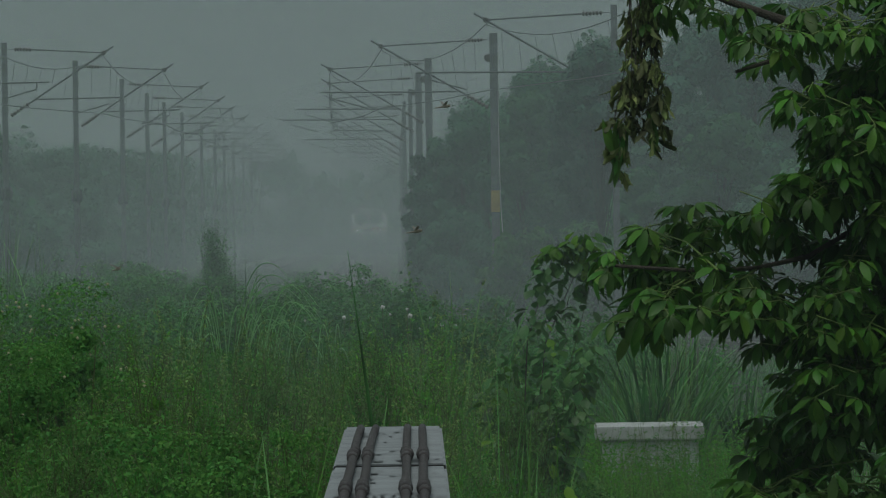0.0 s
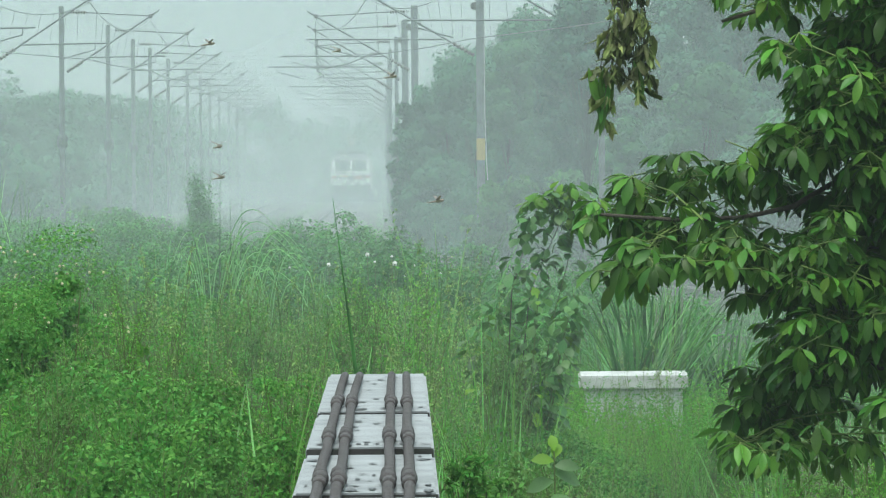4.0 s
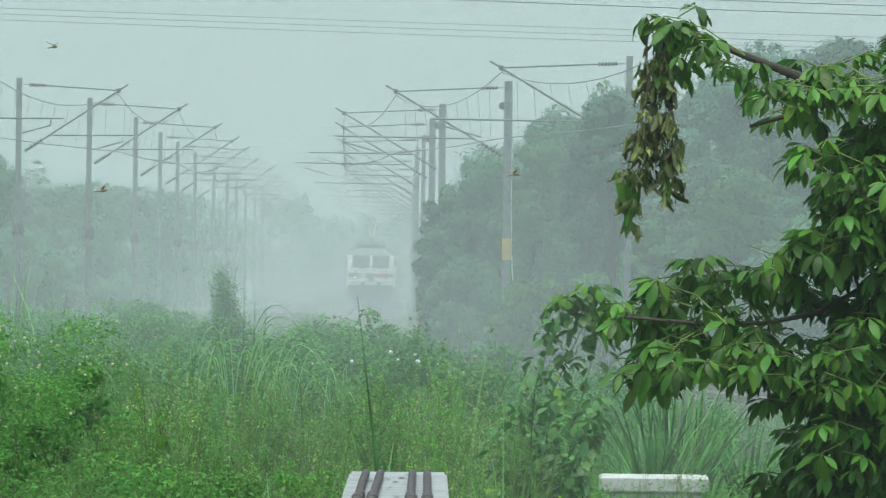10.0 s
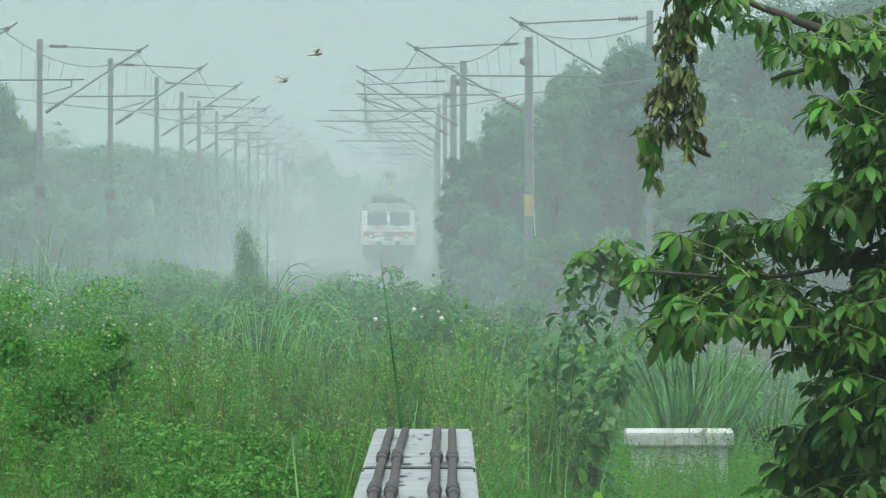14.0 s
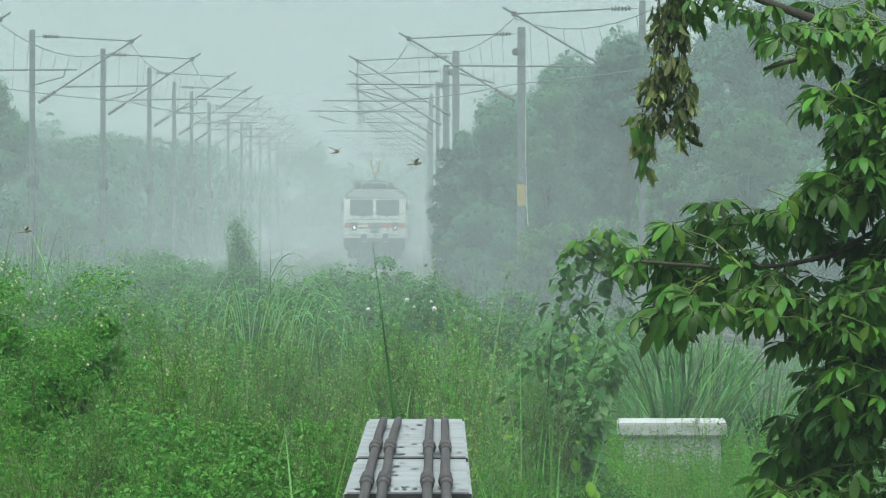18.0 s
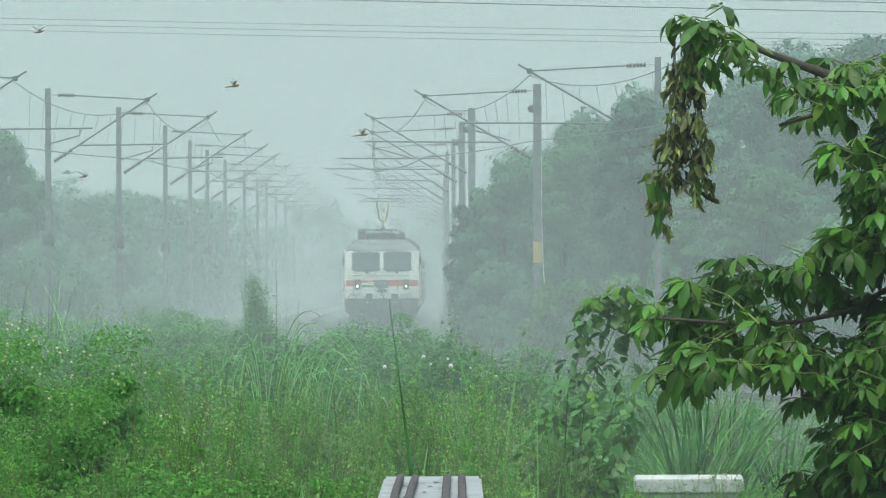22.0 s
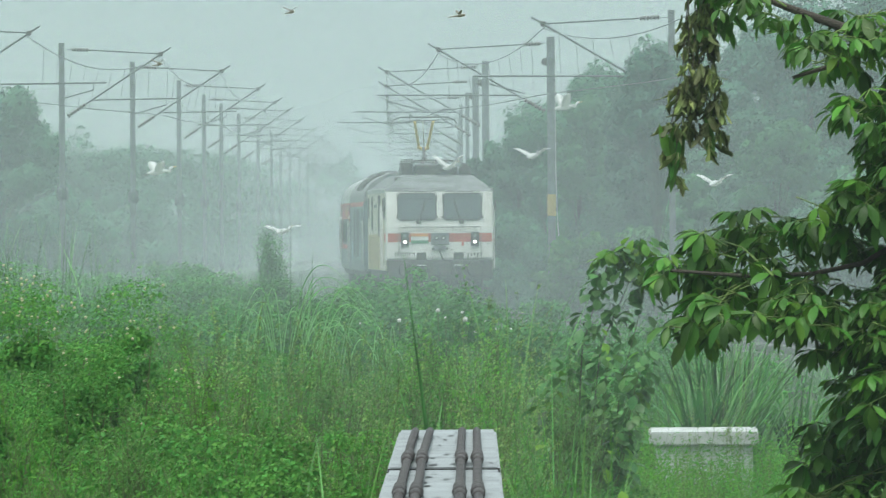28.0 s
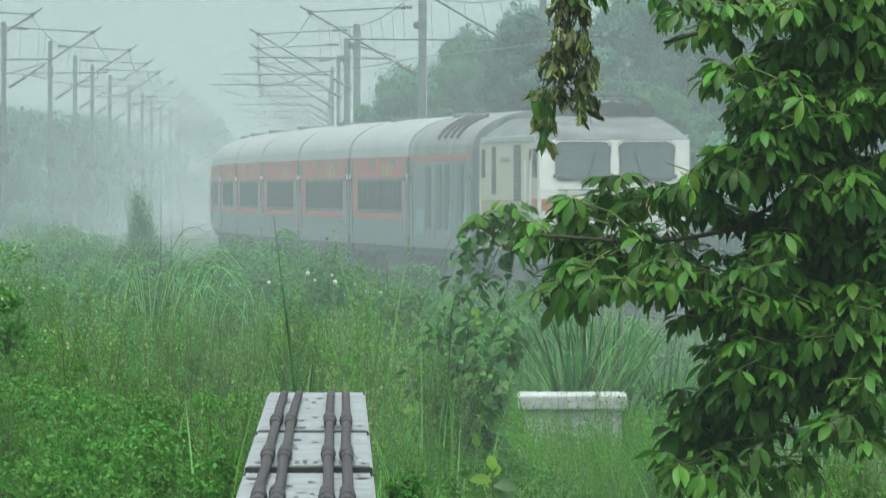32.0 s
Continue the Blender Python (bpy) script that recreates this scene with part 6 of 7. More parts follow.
# ---- the near tree with fingered leaves ----
def palm_leaf(rnd, length):
    """A leaf of five to seven drooping fingers on one stalk, along +Y. Returns the blades and the stalks."""
    T, S = [], []
    n = rnd.choice((5, 6, 7))
    for k in range(n):
        a = (k / (n - 1) - 0.5) * 3.6
        z = length * (1.0 - 0.28 * abs(a) / 1.8) * rnd.uniform(0.82, 1.12)
        m = Matrix.Translation((0, 0.07, 0)) @ Matrix.Rotation(-a, 4, "Z") @ Matrix.Rotation(-rnd.uniform(0.15, 0.95), 4, "X")
        slip = Matrix.Translation((0, 0.012, 0))
        T.append(moved(leaflet(z, z * rnd.uniform(0.36, 0.44), rnd.uniform(0.2, 0.45), rnd.uniform(0.15, 0.45), rnd.uniform(0.0, 0.12)), m @ slip))
        rib = [(-0.0011, 0, 0.001), (0.0011, 0, 0.001), (0.0006, z * 0.6, 0.0016 - 0.3 * z * 0.36), (-0.0006, z * 0.6, 0.0016 - 0.3 * z * 0.36)]
        S.append(moved((np.array(rib), [(0, 1, 2, 3)]), m))
    sv = np.array([(-0.002, -0.02, 0), (0.002, -0.02, 0), (0.0016, 0.072, 0.002), (-0.0016, 0.072, 0.002), (0, -0.02, -0.004), (0, 0.072, -0.002)])
    S.append((sv, [(0, 1, 2, 3), (0, 3, 5, 4), (1, 4, 5, 2)]))
    return merged(T), merged(S)


def leafy(name, pieces, mat):
    """A mesh of fingered leaves: blades in mat, stalks pale. pieces: pairs of a palm_leaf and its matrices."""
    blades = sum(len(b[1]) * len(ms) for (b, _), ms in pieces)
    me = repeated(name, [(b, ms) for (b, _), ms in pieces] + [(st, ms) for (_, st), ms in pieces], mat, True)
    me.materials.append(TWIG)
    index = np.zeros(len(me.polygons), dtype=np.int32)
    index[blades:] = 1
    me.polygons.foreach_set("material_index", index)
    return me


def near_tree():
    Y = 42.0
    t = thing("tree", "near tree with glossy fingered green leaves on drooping branches", "tree", at=pose(0, Y, 0))
    rnd = random.Random(3)
    trunk = [(2.65, 0.6, GROUND_Z), (2.6, 0.6, 0.8), (2.62, 0.5, 2.0), (2.55, 0.4, 3.2), (2.65, 0.3, 4.4)]
    part("trunk", tube(bmesh.new(), trunk, [0.16, 0.14, 0.12, 0.09, 0.05], 12), BARK, t, "", True)
    limbs = [  # (x, depth, z) along each limb, thick to thin
        [(2.55, 0.4, 2.5), (1.9, 0.2, 2.66), (1.32, 0.0, 2.92), (1.05, 0.0, 3.02), (0.74, 0.05, 3.15)],
        [(2.6, 0.5, 1.9), (1.9, 0.3, 2.2), (1.46, 0.1, 2.26), (1.30, 0.0, 2.17), (1.13, 0.0, 2.135), (0.91, -0.05, 2.13), (0.66, -0.1, 2.15)],
        [(2.6, 0.5, 1.4), (2.0, 0.2, 1.62), (1.6, 0.0, 1.82), (1.42, 0.0, 1.74), (1.30, 0.0, 1.83)],
        [(2.6, 0.5, 1.2), (2.0, 0.1, 1.5), (1.5, -0.1, 1.66), (1.25, -0.1, 1.6)],
        [(2.62, 0.5, 2.9), (2.3, 0.2, 3.4), (1.9, 0.0, 3.7), (1.5, 0.0, 3.85)],
        [(2.65, 0.3, 3.6), (3.0, 0.0, 4.1), (3.4, -0.1, 4.3)],
        [(2.6, 0.4, 2.2), (3.1, 0.2, 2.5), (3.5, 0.1, 2.5)],
        [(2.6, 0.4, 3.1), (2.3, 0.9, 3.8), (2.0, 1.3, 4.4)],
    ]
    for L in limbs:
        r = [0.02] + [0.0085 * (1 - i / len(L)) + 0.004 for i in range(1, len(L))]
        if L is limbs[0]:
            r = [0.035, 0.026, 0.018, 0.012, 0.006]
        part("limb", tube(bmesh.new(), L, r, 8), BARK, t, "", True)
    part("limb", tube(bmesh.new(), [(1.31, 0, 2.90), (1.22, 0, 2.83), (1.07, 0.0, 2.785)], [0.012, 0.009, 0.006], 6), BARK, t, "bare broken twig")
    twigs = [  # start, end of leafy twigs (x, z), leaves
        ((1.05, 3.02), (0.78, 3.14), 8), ((0.9, 3.08), (0.84, 2.96), 4), ((0.95, 3.05), (1.02, 2.95), 4),
        ((1.33, 2.92), (1.12, 2.90), 9), ((1.36, 2.90), (1.15, 2.83), 7), ((1.55, 2.8), (1.27, 2.66), 10), ((1.45, 2.95), (1.3, 2.99), 6),
        ((1.65, 2.75), (1.41, 2.60), 16), ((1.65, 2.62), (1.40, 2.50), 18), ((1.6, 2.5), (1.27, 2.41), 18), ((1.55, 2.42), (1.25, 2.36), 14),
        ((1.30, 2.18), (1.12, 2.36), 15), ((1.13, 2.14), (0.93, 2.32), 13), ((1.0, 2.13), (0.80, 2.26), 10), ((0.91, 2.13), (0.62, 2.17), 13),
        ((1.13, 2.13), (0.99, 1.99), 13), ((0.93, 2.12), (0.77, 1.97), 13), ((0.88, 2.1), (0.80, 2.0), 8), ((1.3, 2.08), (1.13, 2.0), 12), ((1.2, 2.12), (1.06, 2.03), 8),
        ((1.47, 2.2), (1.33, 1.98), 16), ((1.45, 2.05), (1.18, 1.90), 12), ((1.55, 2.0), (1.38, 1.88), 14),
        ((1.5, 1.66), (1.18, 1.60), 16), ((1.5, 1.72), (1.28, 1.74), 12), ((1.55, 1.55), (1.12, 1.50), 18), ((1.5, 1.5), (1.08, 1.38), 16), ((1.6, 1.42), (1.2, 1.36), 14), ((1.7, 1.8), (1.42, 1.74), 12),
        ((1.75, 2.9), (1.6, 2.3), 34), ((1.85, 2.5), (1.65, 1.9), 34), ((1.9, 2.0), (1.65, 1.5), 30), ((1.75, 3.1), (1.55, 2.7), 20),
        ((2.2, 3.0), (1.95, 2.2), 36), ((2.3, 2.3), (2.0, 1.7), 30), ((1.9, 3.6), (1.45, 3.35), 26), ((2.4, 3.6), (2.0, 3.2), 26), ((1.5, 3.85), (1.25, 3.7), 16),
        ((3.0, 4.1), (3.5, 4.2), 30), ((3.1, 2.5), (3.5, 2.4), 30), ((2.3, 3.4), (2.6, 4.2), 30), ((2.0, 4.3), (2.3, 4.5), 30), ((2.8, 3.2), (3.3, 3.3), 30), ((1.42, 2.88), (1.62, 3.0), 8),
        ((1.7, 2.8), (1.42, 2.72), 20), ((1.66, 2.6), (1.38, 2.55), 22), ((1.62, 2.45), (1.34, 2.38), 20), ((1.5, 2.87), (1.78, 2.76), 16), ((1.7, 2.7), (1.45, 2.5), 24),
        ((1.95, 2.45), (1.6, 2.3), 26), ((1.95, 2.2), (1.6, 2.1), 26), ((2.0, 2.0), (1.6, 1.9), 24), ((1.9, 1.75), (1.6, 1.7), 20), ((2.0, 2.7), (1.7, 2.6), 24), ((1.9, 2.95), (1.6, 2.9), 20),
        ((1.7, 2.3), (1.45, 2.15), 24), ((1.75, 2.1), (1.5, 1.95), 26), ((1.8, 1.9), (1.5, 1.8), 24), ((1.8, 2.35), (1.55, 2.3), 24), ((1.75, 1.75), (1.5, 1.65), 20), ((1.95, 2.4), (1.75, 2.1), 28), ((1.95, 2.1), (1.7, 1.9), 26),
        ((1.55, 2.0), (1.32, 1.9), 18), ((1.6, 1.85), (1.37, 1.75), 20), ((1.55, 1.7), (1.32, 1.62), 16),
        ((1.8, 2.8), (1.52, 2.7), 26), ((1.85, 2.6), (1.6, 2.55), 26), ((1.9, 3.0), (1.66, 2.85), 26), ((1.95, 2.75), (1.7, 2.6), 28), ((1.9, 2.35), (1.65, 2.2), 26), ((1.85, 2.05), (1.62, 1.8), 26), ((1.8, 3.1), (1.6, 3.05), 22)]
    kinds = []
    for i in range(6):
        me = leafy("leaf", [(palm_leaf(random.Random(40 + i), 0.094), np.eye(4)[None, :3])], TREE_LEAF)
        kinds.append(me)
    young = leafy("leaf", [(palm_leaf(random.Random(77), 0.085), np.eye(4)[None, :3])], NEW_LEAF)
    rest, made = [], 0
    for (x0, z0), (x1, z1), n in twigs:
        d0, d1 = rnd.uniform(-0.15, 0.35), rnd.uniform(-0.3, 0.25)
        sag = 0.03
        a, b = Vector((x0, d0, z0)), Vector((x1, d1, z1))
        part("twig", tube(bmesh.new(), [a, a.lerp(b, 0.5) + Vector((0, 0, sag)), b], [0.0036, 0.0026, 0.0016], 5), TWIG, t)
        for j in range(int(n * (2.0 if x1 < 1.3 else 3.0))):
            s = rnd.uniform(0.05, 1.05) ** 0.75
            p = a.lerp(b, s) + Vector((rnd.gauss(0, 0.022), rnd.gauss(0, 0.09), rnd.gauss(0, 0.02)))
            m = Matrix.Translation(p) @ Euler((rnd.uniform(-0.5, 0.55), rnd.uniform(-0.5, 0.5), rnd.uniform(0, 6.283))).to_matrix().to_4x4() @ Matrix.Scale(rnd.uniform(0.7, 1.15), 4)
            fresh = rnd.random() < 0.08 or (x1 > 1.1 and z1 > 2.8 and rnd.random() < 0.5)
            if made < 300 and x1 < 1.5 and j % 2 == 0:
                shared("leaf", young if fresh else kinds[made % 6], t, m)
                made += 1
            else:
                rest.append((m, rnd.randrange(6)))
    pieces = []
    for i in range(6):
        ms = [np.array(m)[:3] for m, k in rest if k == i]
        pieces.append((palm_leaf(random.Random(40 + i), 0.094), np.array(ms)))
    ob = new("foliage", leafy("foliage", pieces, TREE_LEAF))
    ob.parent = t
    ob["kind"] = "stuff"
    # the withered bunch that hangs from the tip of the top limb
    bmw, dry = bmesh.new(), []
    for s in range(12):
        x = 0.765 + rnd.uniform(-0.04, 0.045)
        left = s % 3 == 0
        z1 = rnd.uniform(2.42, 2.56) if left else rnd.uniform(2.48, 2.8)
        drift = rnd.uniform(-0.085, -0.055) if left else rnd.uniform(-0.02, 0.05)
        line = [Vector((x, 0.05, 3.12)), Vector((x + drift * 0.35, rnd.uniform(-0.05, 0.06), (3.12 + z1) / 2)), Vector((x + drift * 1.2, rnd.uniform(-0.06, 0.06), z1))]
        tube(bmw, line, [0.003, 0.0025, 0.0015], 4)
        for j in range(9):
            k = rnd.choice((0.2, 0.32, 0.45, 0.58, 0.7, 0.82, 0.95)) + rnd.uniform(-0.05, 0.05)
            q = line[0].lerp(line[1], k * 2) if k < 0.5 else line[1].lerp(line[2], k * 2 - 1)
            for f in range(5):
                z = rnd.uniform(0.03, 0.07)
                m = Matrix.Translation(q + Vector((rnd.gauss(0, 0.01), rnd.gauss(0, 0.03), 0))) @ Matrix.Rotation(rnd.uniform(0, 6.283), 4, "Z") @ Matrix.Rotation(-rnd.uniform(0.7, 2.1), 4, "X") @ Matrix.Rotation(rnd.uniform(-1.4, 1.4), 4, "Y")
                dry.append(moved(leaflet(z, z * rnd.uniform(0.22, 0.5), rnd.uniform(-0.8, 1.0), rnd.uniform(0.2, 1.2), rnd.uniform(0.2, 0.7), rnd.uniform(0.4, 1.3)), m))
    w = part("withered_bunch", bmw, BARK, t, "hanging bunch of withered olive-brown leaves")
    ob = new("withered_leaves", repeated("withered_leaves", [(merged(dry), np.eye(4)[None, :3])], DRY_LEAF, True))
    ob.parent = w
    low = [moved(leaflet(0.15 + 0.025 * (k % 3), 0.036, 0.1, 0.6, 0.1), Matrix.Translation((0.628 + 0.017 * k, -0.05 + 0.02 * (k % 2), 2.635 - 0.015 * (k % 3))) @ Matrix.Rotation(0.12 * k - 0.3, 4, "Y") @ Matrix.Rotation(-1.5, 4, "X") @ Matrix.Rotation(0.6 * (k % 3) - 0.6, 4, "Y")) for k in range(6)]
    low += [moved(leaflet(0.12, 0.034, 0.1, 0.6, 0.1), Matrix.Translation((0.775 + 0.02 * k, -0.05, 2.66 - 0.03 * k)) @ Matrix.Rotation(-0.2 + 0.2 * k, 4, "Y") @ Matrix.Rotation(-1.5, 4, "X") @ Matrix.Rotation(0.7 - 0.5 * k, 4, "Y")) for k in range(2)]
    ob = new("drooping_leaves", repeated("drooping_leaves", [(merged(low), np.eye(4)[None, :3])], TREE_LEAF, True))
    ob.parent = w


near_tree()


# ---- mist: thin upright layers, one behind another ----
def mist():
    """Each layer stands for the mist between its neighbours; it thickens with distance."""
    ys = [22, 80, 110, 140, 175, 210, 245, 280, 315, 350, 390, 435, 485, 540, 605, 680, 760, 850, 960, 1100, 1300, 1600]
    for i, y in enumerate(ys):
        after = (ys[i + 1] - y) if i + 1 < len(ys) else 400
        before = y - ys[i - 1] if i else 20
        thick = 0.0006 if y < 70 else (0.0011 if y < 130 else (0.0024 if y < 250 else (0.0012 if y < 430 else 0.0017)))
        wide = 60 + 0.3 * y
        bm = bmesh.new()
        bm.faces.new([bm.verts.new(p) for p in ((-wide, 0, 0), (wide, 0, 0), (wide, 0, 60), (-wide, 0, 60))])
        ob = part("mist", bm, mist_material("mist", 1 - math.exp(-thick * (after + before) / 2), 1.25 if y > 250 else 1.0))
        ob.location = (0, y, GROUND_Z)
        tagged(ob, "thin layer of grey-white mist drifting over the railway", "mist", "layers of mist", "stuff")


mist()


# ---- birds and insects ----
flights = []
BIRD_WAYS = [  # seconds, x, y, z
    [(0, -24.27, 380.0, 1.82), (5, -23.66, 380.0, 1.86), (6.5, -15.24, 380.0, 2.09), (7, -12.32, 380.0, 2.29), (7.5, -8.93, 380.0, 2.35), (8, -5.02, 380.0, 2.33), (8.5, -0.59, 380.0, 2.43), (9, 3.92, 380.0, 2.66), (9.5, 8.34, 380.0, 2.92), (10.5, 17.03, 380.0, 3.69), (12, 25.88, 380.0, 3.41), (32, 28.72, 380.0, 1.57)],
    [(0, -16.49, 300.0, 0.18), (22.5, -17.59, 300.0, 1.60), (24, -8.17, 300.0, 1.13), (24.8, -4.49, 300.0, 1.37), (25.2, -2.72, 300.0, 1.53), (25.5, -1.23, 300.0, 1.39), (26.5, 3.72, 300.0, 1.95), (27.5, 5.83, 300.0, 2.64), (28, 5.79, 300.0, 3.28), (28.7, 3.49, 300.0, 4.10), (29, 2.12, 300.0, 4.57), (29.6, 0.30, 300.0, 7.60), (30.2, 0.20, 300.0, 12.00), (32, -0.05, 300.0, 13.46)],
    [(0, -18.42, 310.0, 0.18), (22.5, -19.56, 310.0, 1.65), (23.5, -11.36, 310.0, 1.29), (24.4, -8.43, 310.0, 1.17), (25, -4.99, 310.0, 1.37), (25.5, -3.75, 310.0, 1.58), (26.5, -1.68, 310.0, 2.27), (27.5, 0.61, 310.0, 3.42), (28, 2.33, 310.0, 5.20), (28.6, 5.24, 310.0, 8.10), (29.5, 8.12, 310.0, 11.84), (32, 12.38, 310.0, 13.84)],
    [(0, -14.65, 290.0, 0.25), (22.5, -15.72, 290.0, 1.62), (24, -9.47, 290.0, 1.11), (24.8, -7.70, 290.0, 1.27), (25.2, -6.70, 290.0, 1.37), (25.5, -5.37, 290.0, 1.66), (26.5, -6.74, 290.0, 2.31), (27.5, -9.06, 290.0, 3.00), (27.8, -7.82, 290.0, 3.39), (28, -7.13, 290.0, 3.59), (28.4, -5.65, 290.0, 4.14), (28.7, -5.34, 290.0, 4.14), (29, -4.11, 290.0, 5.20), (29.5, -2.77, 290.0, 6.11), (30.2, 0.56, 290.0, 10.35), (32, 3.83, 290.0, 13.09)],
    [(0, -13.59, 295.0, 0.08), (23.5, -14.75, 295.0, 1.01), (25, -7.18, 295.0, 1.37), (26.5, -5.81, 295.0, 2.04), (27.5, -5.41, 295.0, 2.05), (27.8, -4.78, 295.0, 2.33), (28, -4.37, 295.0, 2.21), (28.4, -4.53, 295.0, 2.41), (28.7, -4.90, 295.0, 2.68), (29, -6.31, 295.0, 3.24), (29.3, -7.51, 295.0, 3.52), (30, -9.30, 295.0, 5.60), (30.8, -12.11, 295.0, 8.49), (32, -14.50, 295.0, 10.64)],
    [(0, 15.84, 305.0, 3.27), (26.2, 14.62, 305.0, 3.56), (26.9, 5.20, 305.0, 2.91), (27.6, -0.66, 305.0, 2.91), (27.9, -0.37, 305.0, 3.66), (28.2, -1.24, 305.0, 3.80), (28.5, -2.17, 305.0, 4.32), (28.8, -2.77, 305.0, 4.35), (29.1, -3.84, 305.0, 4.61), (29.5, -5.64, 305.0, 5.51), (30, -8.10, 305.0, 7.36), (30.6, -8.50, 305.0, 10.50), (32, -6.84, 305.0, 12.28)],
    [(0, 17.76, 315.0, 3.58), (26.4, 16.53, 315.0, 3.81), (27.4, 6.14, 315.0, 2.92), (28.1, 1.14, 315.0, 4.23), (28.5, -0.38, 315.0, 4.66), (28.8, -2.37, 315.0, 5.10), (29.1, -4.67, 315.0, 5.18), (29.4, -5.40, 315.0, 5.93), (30, -5.35, 315.0, 7.65), (30.6, -5.92, 315.0, 10.60), (32, -5.66, 315.0, 12.61)],
]
INSECT_WAYS = [
    [(0, 0.11, 46.0, 2.72), (1, 0.10, 46.0, 2.76), (2, -0.35, 46.0, 2.72), (3, -0.19, 46.0, 2.70), (6, -0.36, 46.0, 3.00), (7, -0.45, 46.0, 3.22), (8, -0.66, 46.0, 3.40), (9, -0.50, 46.0, 2.95), (10, -0.77, 46.0, 3.37), (11, -0.67, 46.0, 2.94), (12, -0.72, 46.0, 2.79), (13, -0.63, 46.0, 2.87), (14, -0.48, 46.0, 2.92), (17, -0.43, 46.0, 2.40), (18, -0.38, 46.0, 2.53), (19, -0.73, 46.0, 2.53), (20, -0.54, 46.0, 2.39), (21, -0.59, 46.0, 2.76), (22, -0.81, 46.0, 2.98), (23, -0.14, 46.0, 3.14), (24, -0.78, 46.0, 2.93), (25, -1.22, 46.0, 3.16), (28, -0.65, 46.0, 3.08), (29, -1.15, 46.0, 3.10), (30, -0.08, 46.0, 3.10), (31, -0.16, 46.0, 3.06), (32, -0.36, 46.0, 3.03)],
    [(0, 0.00, 44.0, 2.27), (1, -0.01, 44.0, 2.30), (2, 0.42, 44.0, 2.45), (3, 0.10, 44.0, 2.10), (6, 0.49, 44.0, 2.91), (7, 0.91, 44.0, 3.29), (8, 1.25, 44.0, 3.14), (9, 0.17, 44.0, 2.51), (10, 0.30, 44.0, 2.63), (11, 0.62, 44.0, 3.34), (12, 0.05, 44.0, 3.26), (13, -0.36, 44.0, 2.70), (14, -0.57, 44.0, 2.80), (17, -1.20, 44.0, 2.36), (18, -0.09, 44.0, 2.48), (19, 0.02, 44.0, 3.19), (20, -0.26, 44.0, 3.04), (21, -0.68, 44.0, 2.76), (22, -0.33, 44.0, 2.78), (23, 0.16, 44.0, 3.33), (24, -0.79, 44.0, 2.67), (25, -0.06, 44.0, 2.82), (28, -0.04, 44.0, 3.03), (29, 0.30, 44.0, 3.10), (30, -0.36, 44.0, 2.88), (31, -0.57, 44.0, 2.81), (32, -1.30, 44.0, 2.76)],
    [(0, -1.13, 48.0, 2.14), (1, -1.14, 48.0, 2.18), (2, -1.44, 48.0, 2.09), (3, -0.96, 48.0, 2.46), (6, -0.62, 48.0, 2.92), (7, -0.95, 48.0, 2.70), (8, -1.00, 48.0, 2.65), (9, -0.88, 48.0, 3.17), (10, -1.23, 48.0, 2.58), (11, -0.74, 48.0, 2.71), (12, -0.89, 48.0, 2.42), (13, -0.87, 48.0, 2.35), (14, -1.82, 48.0, 2.51), (17, -1.47, 48.0, 2.35), (18, -1.57, 48.0, 2.24), (19, -1.53, 48.0, 3.06), (20, -1.19, 48.0, 2.21), (21, -1.84, 48.0, 2.60), (22, -1.41, 48.0, 2.67), (23, -1.88, 48.0, 3.08), (24, -1.14, 48.0, 2.81), (25, -1.10, 48.0, 2.37), (28, -1.18, 48.0, 2.92), (29, -1.81, 48.0, 3.17), (32, -1.46, 48.0, 2.89)],
    [(0, -1.58, 45.0, 2.71), (2, -1.67, 45.0, 2.61), (3, -0.51, 45.0, 2.46), (6, -1.13, 45.0, 2.36), (7, -1.17, 45.0, 2.58), (8, -1.13, 45.0, 2.81), (9, -1.37, 45.0, 2.47), (10, -1.33, 45.0, 3.07), (11, -1.69, 45.0, 2.83), (12, -1.10, 45.0, 2.74), (13, -1.46, 45.0, 2.68), (14, -1.71, 45.0, 2.70), (21, -1.72, 45.0, 3.06), (22, -1.48, 45.0, 3.16), (23, -1.76, 45.0, 3.11), (24, -1.79, 45.0, 2.74), (25, -1.50, 45.0, 2.78), (28, -1.78, 45.0, 2.91), (32, -1.33, 45.0, 2.77)],
    [(0, -1.52, 43.0, 2.50), (2, -1.59, 43.0, 2.40), (3, -0.31, 43.0, 2.25), (6, -1.48, 43.0, 2.48), (7, -1.37, 43.0, 2.60), (8, -1.53, 43.0, 2.64), (11, -1.61, 43.0, 2.61), (12, -1.03, 43.0, 2.53), (13, -1.62, 43.0, 2.47), (18, -0.92, 43.0, 3.26), (24, 0.61, 43.0, 3.21), (25, 0.52, 43.0, 2.82), (28, 0.61, 43.0, 3.22), (32, 1.05, 43.0, 3.17)],
    [(0, -0.35, 47.0, 3.26), (2, -0.44, 47.0, 3.17), (3, -0.06, 47.0, 2.43), (6, -0.02, 47.0, 3.27), (7, -0.70, 47.0, 2.39), (8, 0.54, 47.0, 2.36), (9, 1.09, 47.0, 3.45), (20, 0.88, 47.0, 3.38), (32, 1.25, 47.0, 3.25)],
]


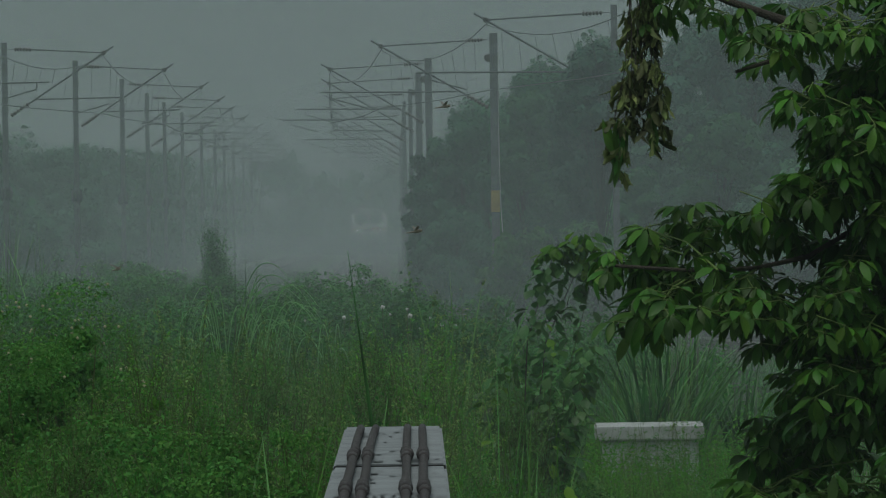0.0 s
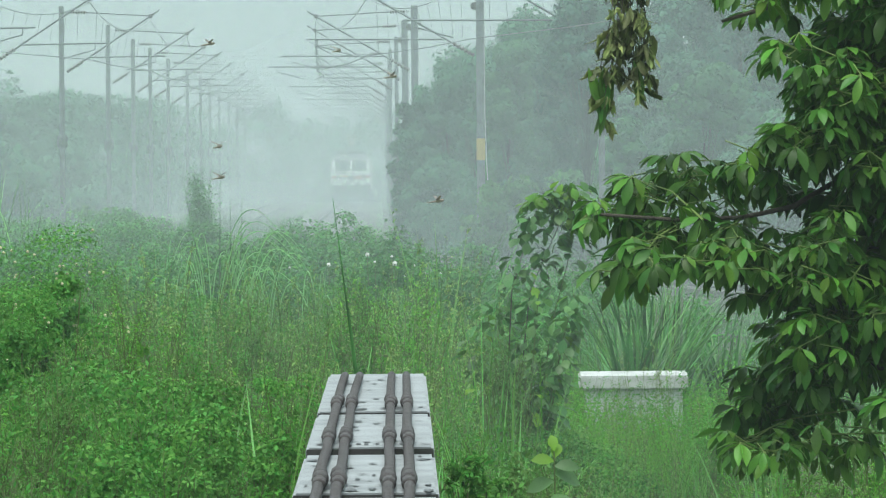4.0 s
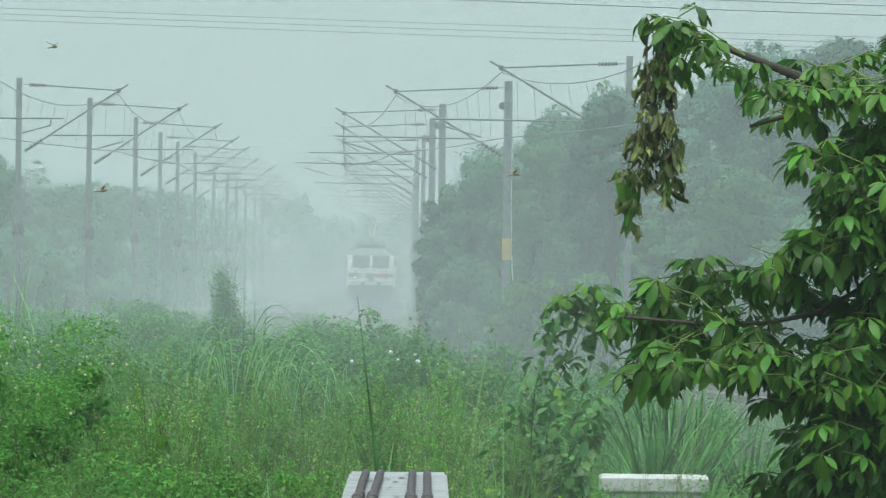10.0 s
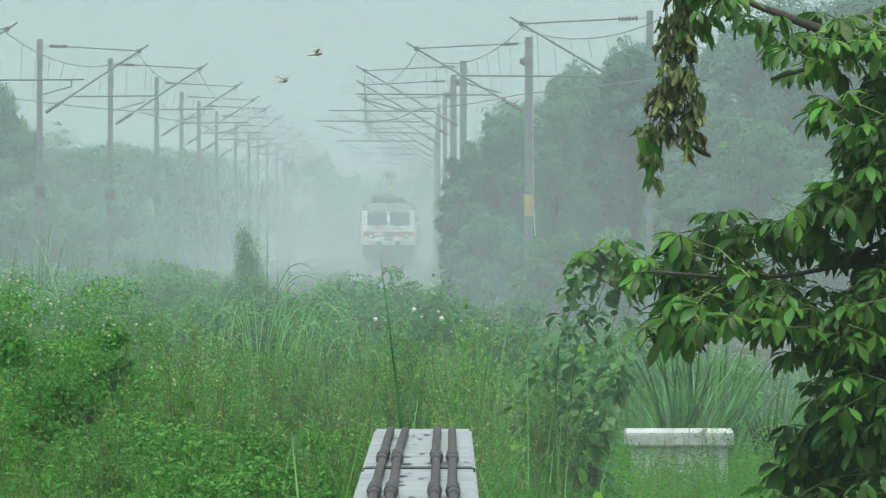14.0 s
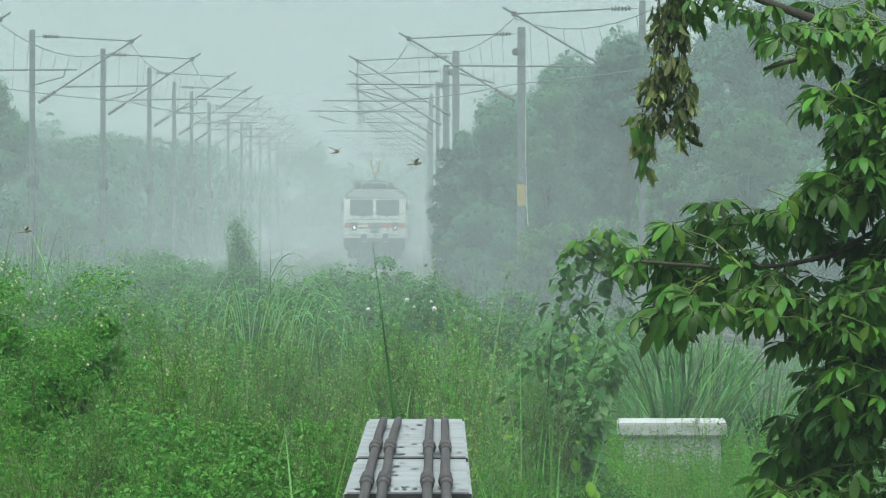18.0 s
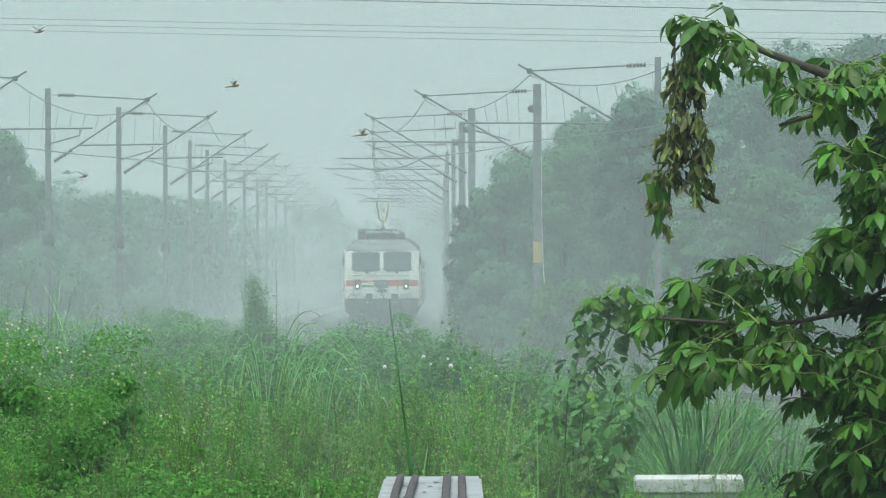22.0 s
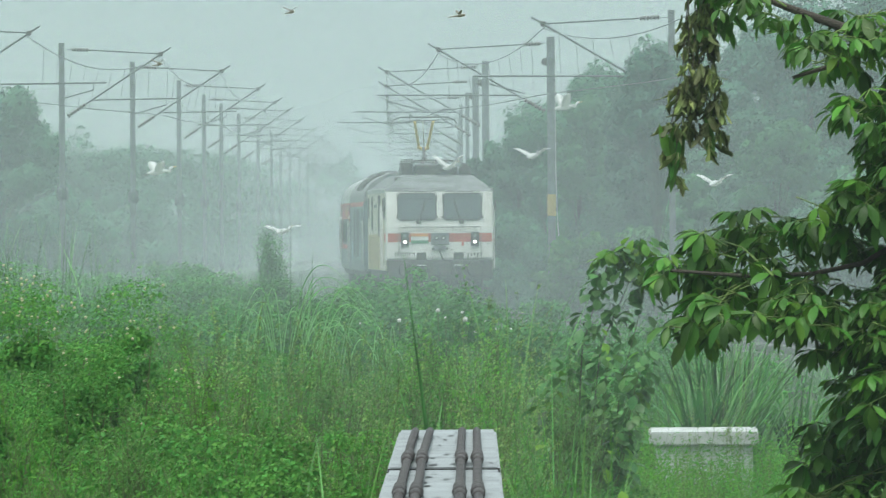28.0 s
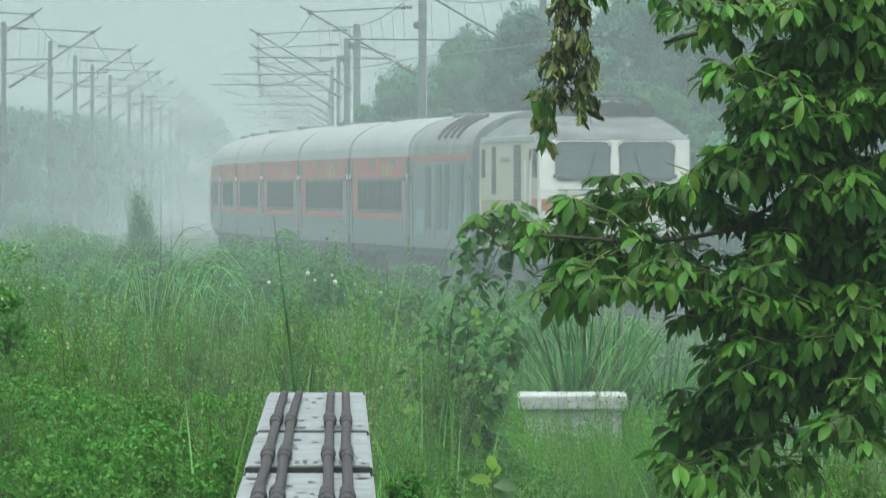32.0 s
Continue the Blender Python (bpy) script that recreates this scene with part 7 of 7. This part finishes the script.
def egret(beat):
    t = thing("egret", "white egret with spread wings in flight", "bird", "egrets over the railway")
    part("body", lathe(bmesh.new(), [(0.01, -0.28), (0.05, -0.18), (0.075, 0.0), (0.05, 0.14), (0.015, 0.24)], (0, 0, 0), 10, "X"), FEATHER, t, "", True)
    part("neck", tube(bmesh.new(), [(0.2, 0, 0.0), (0.28, 0, -0.03), (0.3, 0, 0.04), (0.36, 0, 0.06)], [0.035, 0.03, 0.025, 0.03], 8), FEATHER, t, "", True)
    part("beak", lathe(bmesh.new(), [(0.014, 0.0), (0.002, 0.09)], (0.38, 0, 0.06), 6, "X"), BEAK, t, "yellow beak")
    part("legs", tube(bmesh.new(), [(-0.2, 0, -0.02), (-0.45, 0, -0.04)], [0.012, 0.008], 5), BLACK_IRON, t)
    for s in (-1, 1):
        a = radians(beat)
        bm = bmesh.new()
        rows = []
        for k, (c, lift) in enumerate(((0.2, 0.0), (0.22, 0.2), (0.19, 0.36), (0.06, 0.5))):
            y, z = s * (0.04 + lift * math.cos(a)), lift * math.sin(a) - 0.05 * (k == 3)
            rows.append([bm.verts.new((dx, y, z + h)) for dx, h in ((c * 0.5, 0.0), (0.0, 0.02), (-c * 0.6, 0.0), (0.0, -0.01))])
        for r, q in zip(rows, rows[1:]):
            for i in range(4):
                bm.faces.new((r[i], r[(i + 1) % 4], q[(i + 1) % 4], q[i]))
        bm.faces.new(rows[-1])
        bmesh.ops.recalc_face_normals(bm, faces=bm.faces)
        part("wing", bm, FEATHER, t, "", True)
    return t


def dragonfly():
    t = thing("dragonfly", "small brown dragonfly with tinted wings in the air", "insect", "dragonflies in the air")
    part("body", lathe(bmesh.new(), [(0.001, -0.035), (0.0025, -0.02), (0.003, 0.0), (0.006, 0.006), (0.006, 0.016), (0.002, 0.02)], (0, 0, 0), 7, "X"), INSECT, t)
    part("head", lathe(bmesh.new(), [(0.002, 0.018), (0.005, 0.022), (0.004, 0.027)], (0, 0, 0), 7, "X"), INSECT, t)
    for s in (-1, 1):
        for x, turn in ((0.011, 8), (0.003, -8)):
            bm = boxes((-0.004, 0.003, 0.005, 0.004, 0.034, 0.006), bevel=0.0004)
            w = part("wing", bm, WING, t, "brown tinted wing")
            w.matrix_basis = Matrix.Translation((x, 0, 0)) @ Matrix.Rotation(0.4 * s, 4, "X") @ (Matrix.Rotation(radians(turn), 4, "Z") if s > 0 else Matrix.Rotation(math.pi - radians(turn), 4, "Z"))
    return t


def flight(ob, way):
    rows, last = [], 0.0
    for i, (t, x, y, z) in enumerate(way):
        q = way[min(i + 1, len(way) - 1)]
        if abs(q[1] - x) > 0.01:
            last = 180.0 if q[1] < x else 0.0
        rows.append((t, pose(x, y, z, 0, -8, 20 if last < 90 else 60)))
    flights.append((ob, rows))


for i, way in enumerate(BIRD_WAYS):
    flight(egret((62, 30, 48, 35, 20, 40, 28)[i]), way)
for way in INSECT_WAYS:
    flight(dragonfly(), way)


def motions():
    """What moves: the train at an even pace along its line, birds and insects in the air."""
    for ob, back, length in train:
        rows = []
        for k in range(65):
            t = k * 0.5
            y = train_front(t) + back
            a, b = y + length * 0.2, y + length * 0.8
            turn = -math.degrees(math.atan2(track_x(b) - track_x(a), b - a))
            ahead = Vector((track_x(a), a, 0)) - Vector((track_x(b), b, 0))
            at = Vector((track_x(a), a, 0)) + ahead.normalized() * length * 0.2
            rows.append((t, pose(at.x, at.y, track_z(at.y), 0, 0, turn)))
        walk(ob, rows)
    for ob, rows in flights:
        walk(ob, rows)


motions()
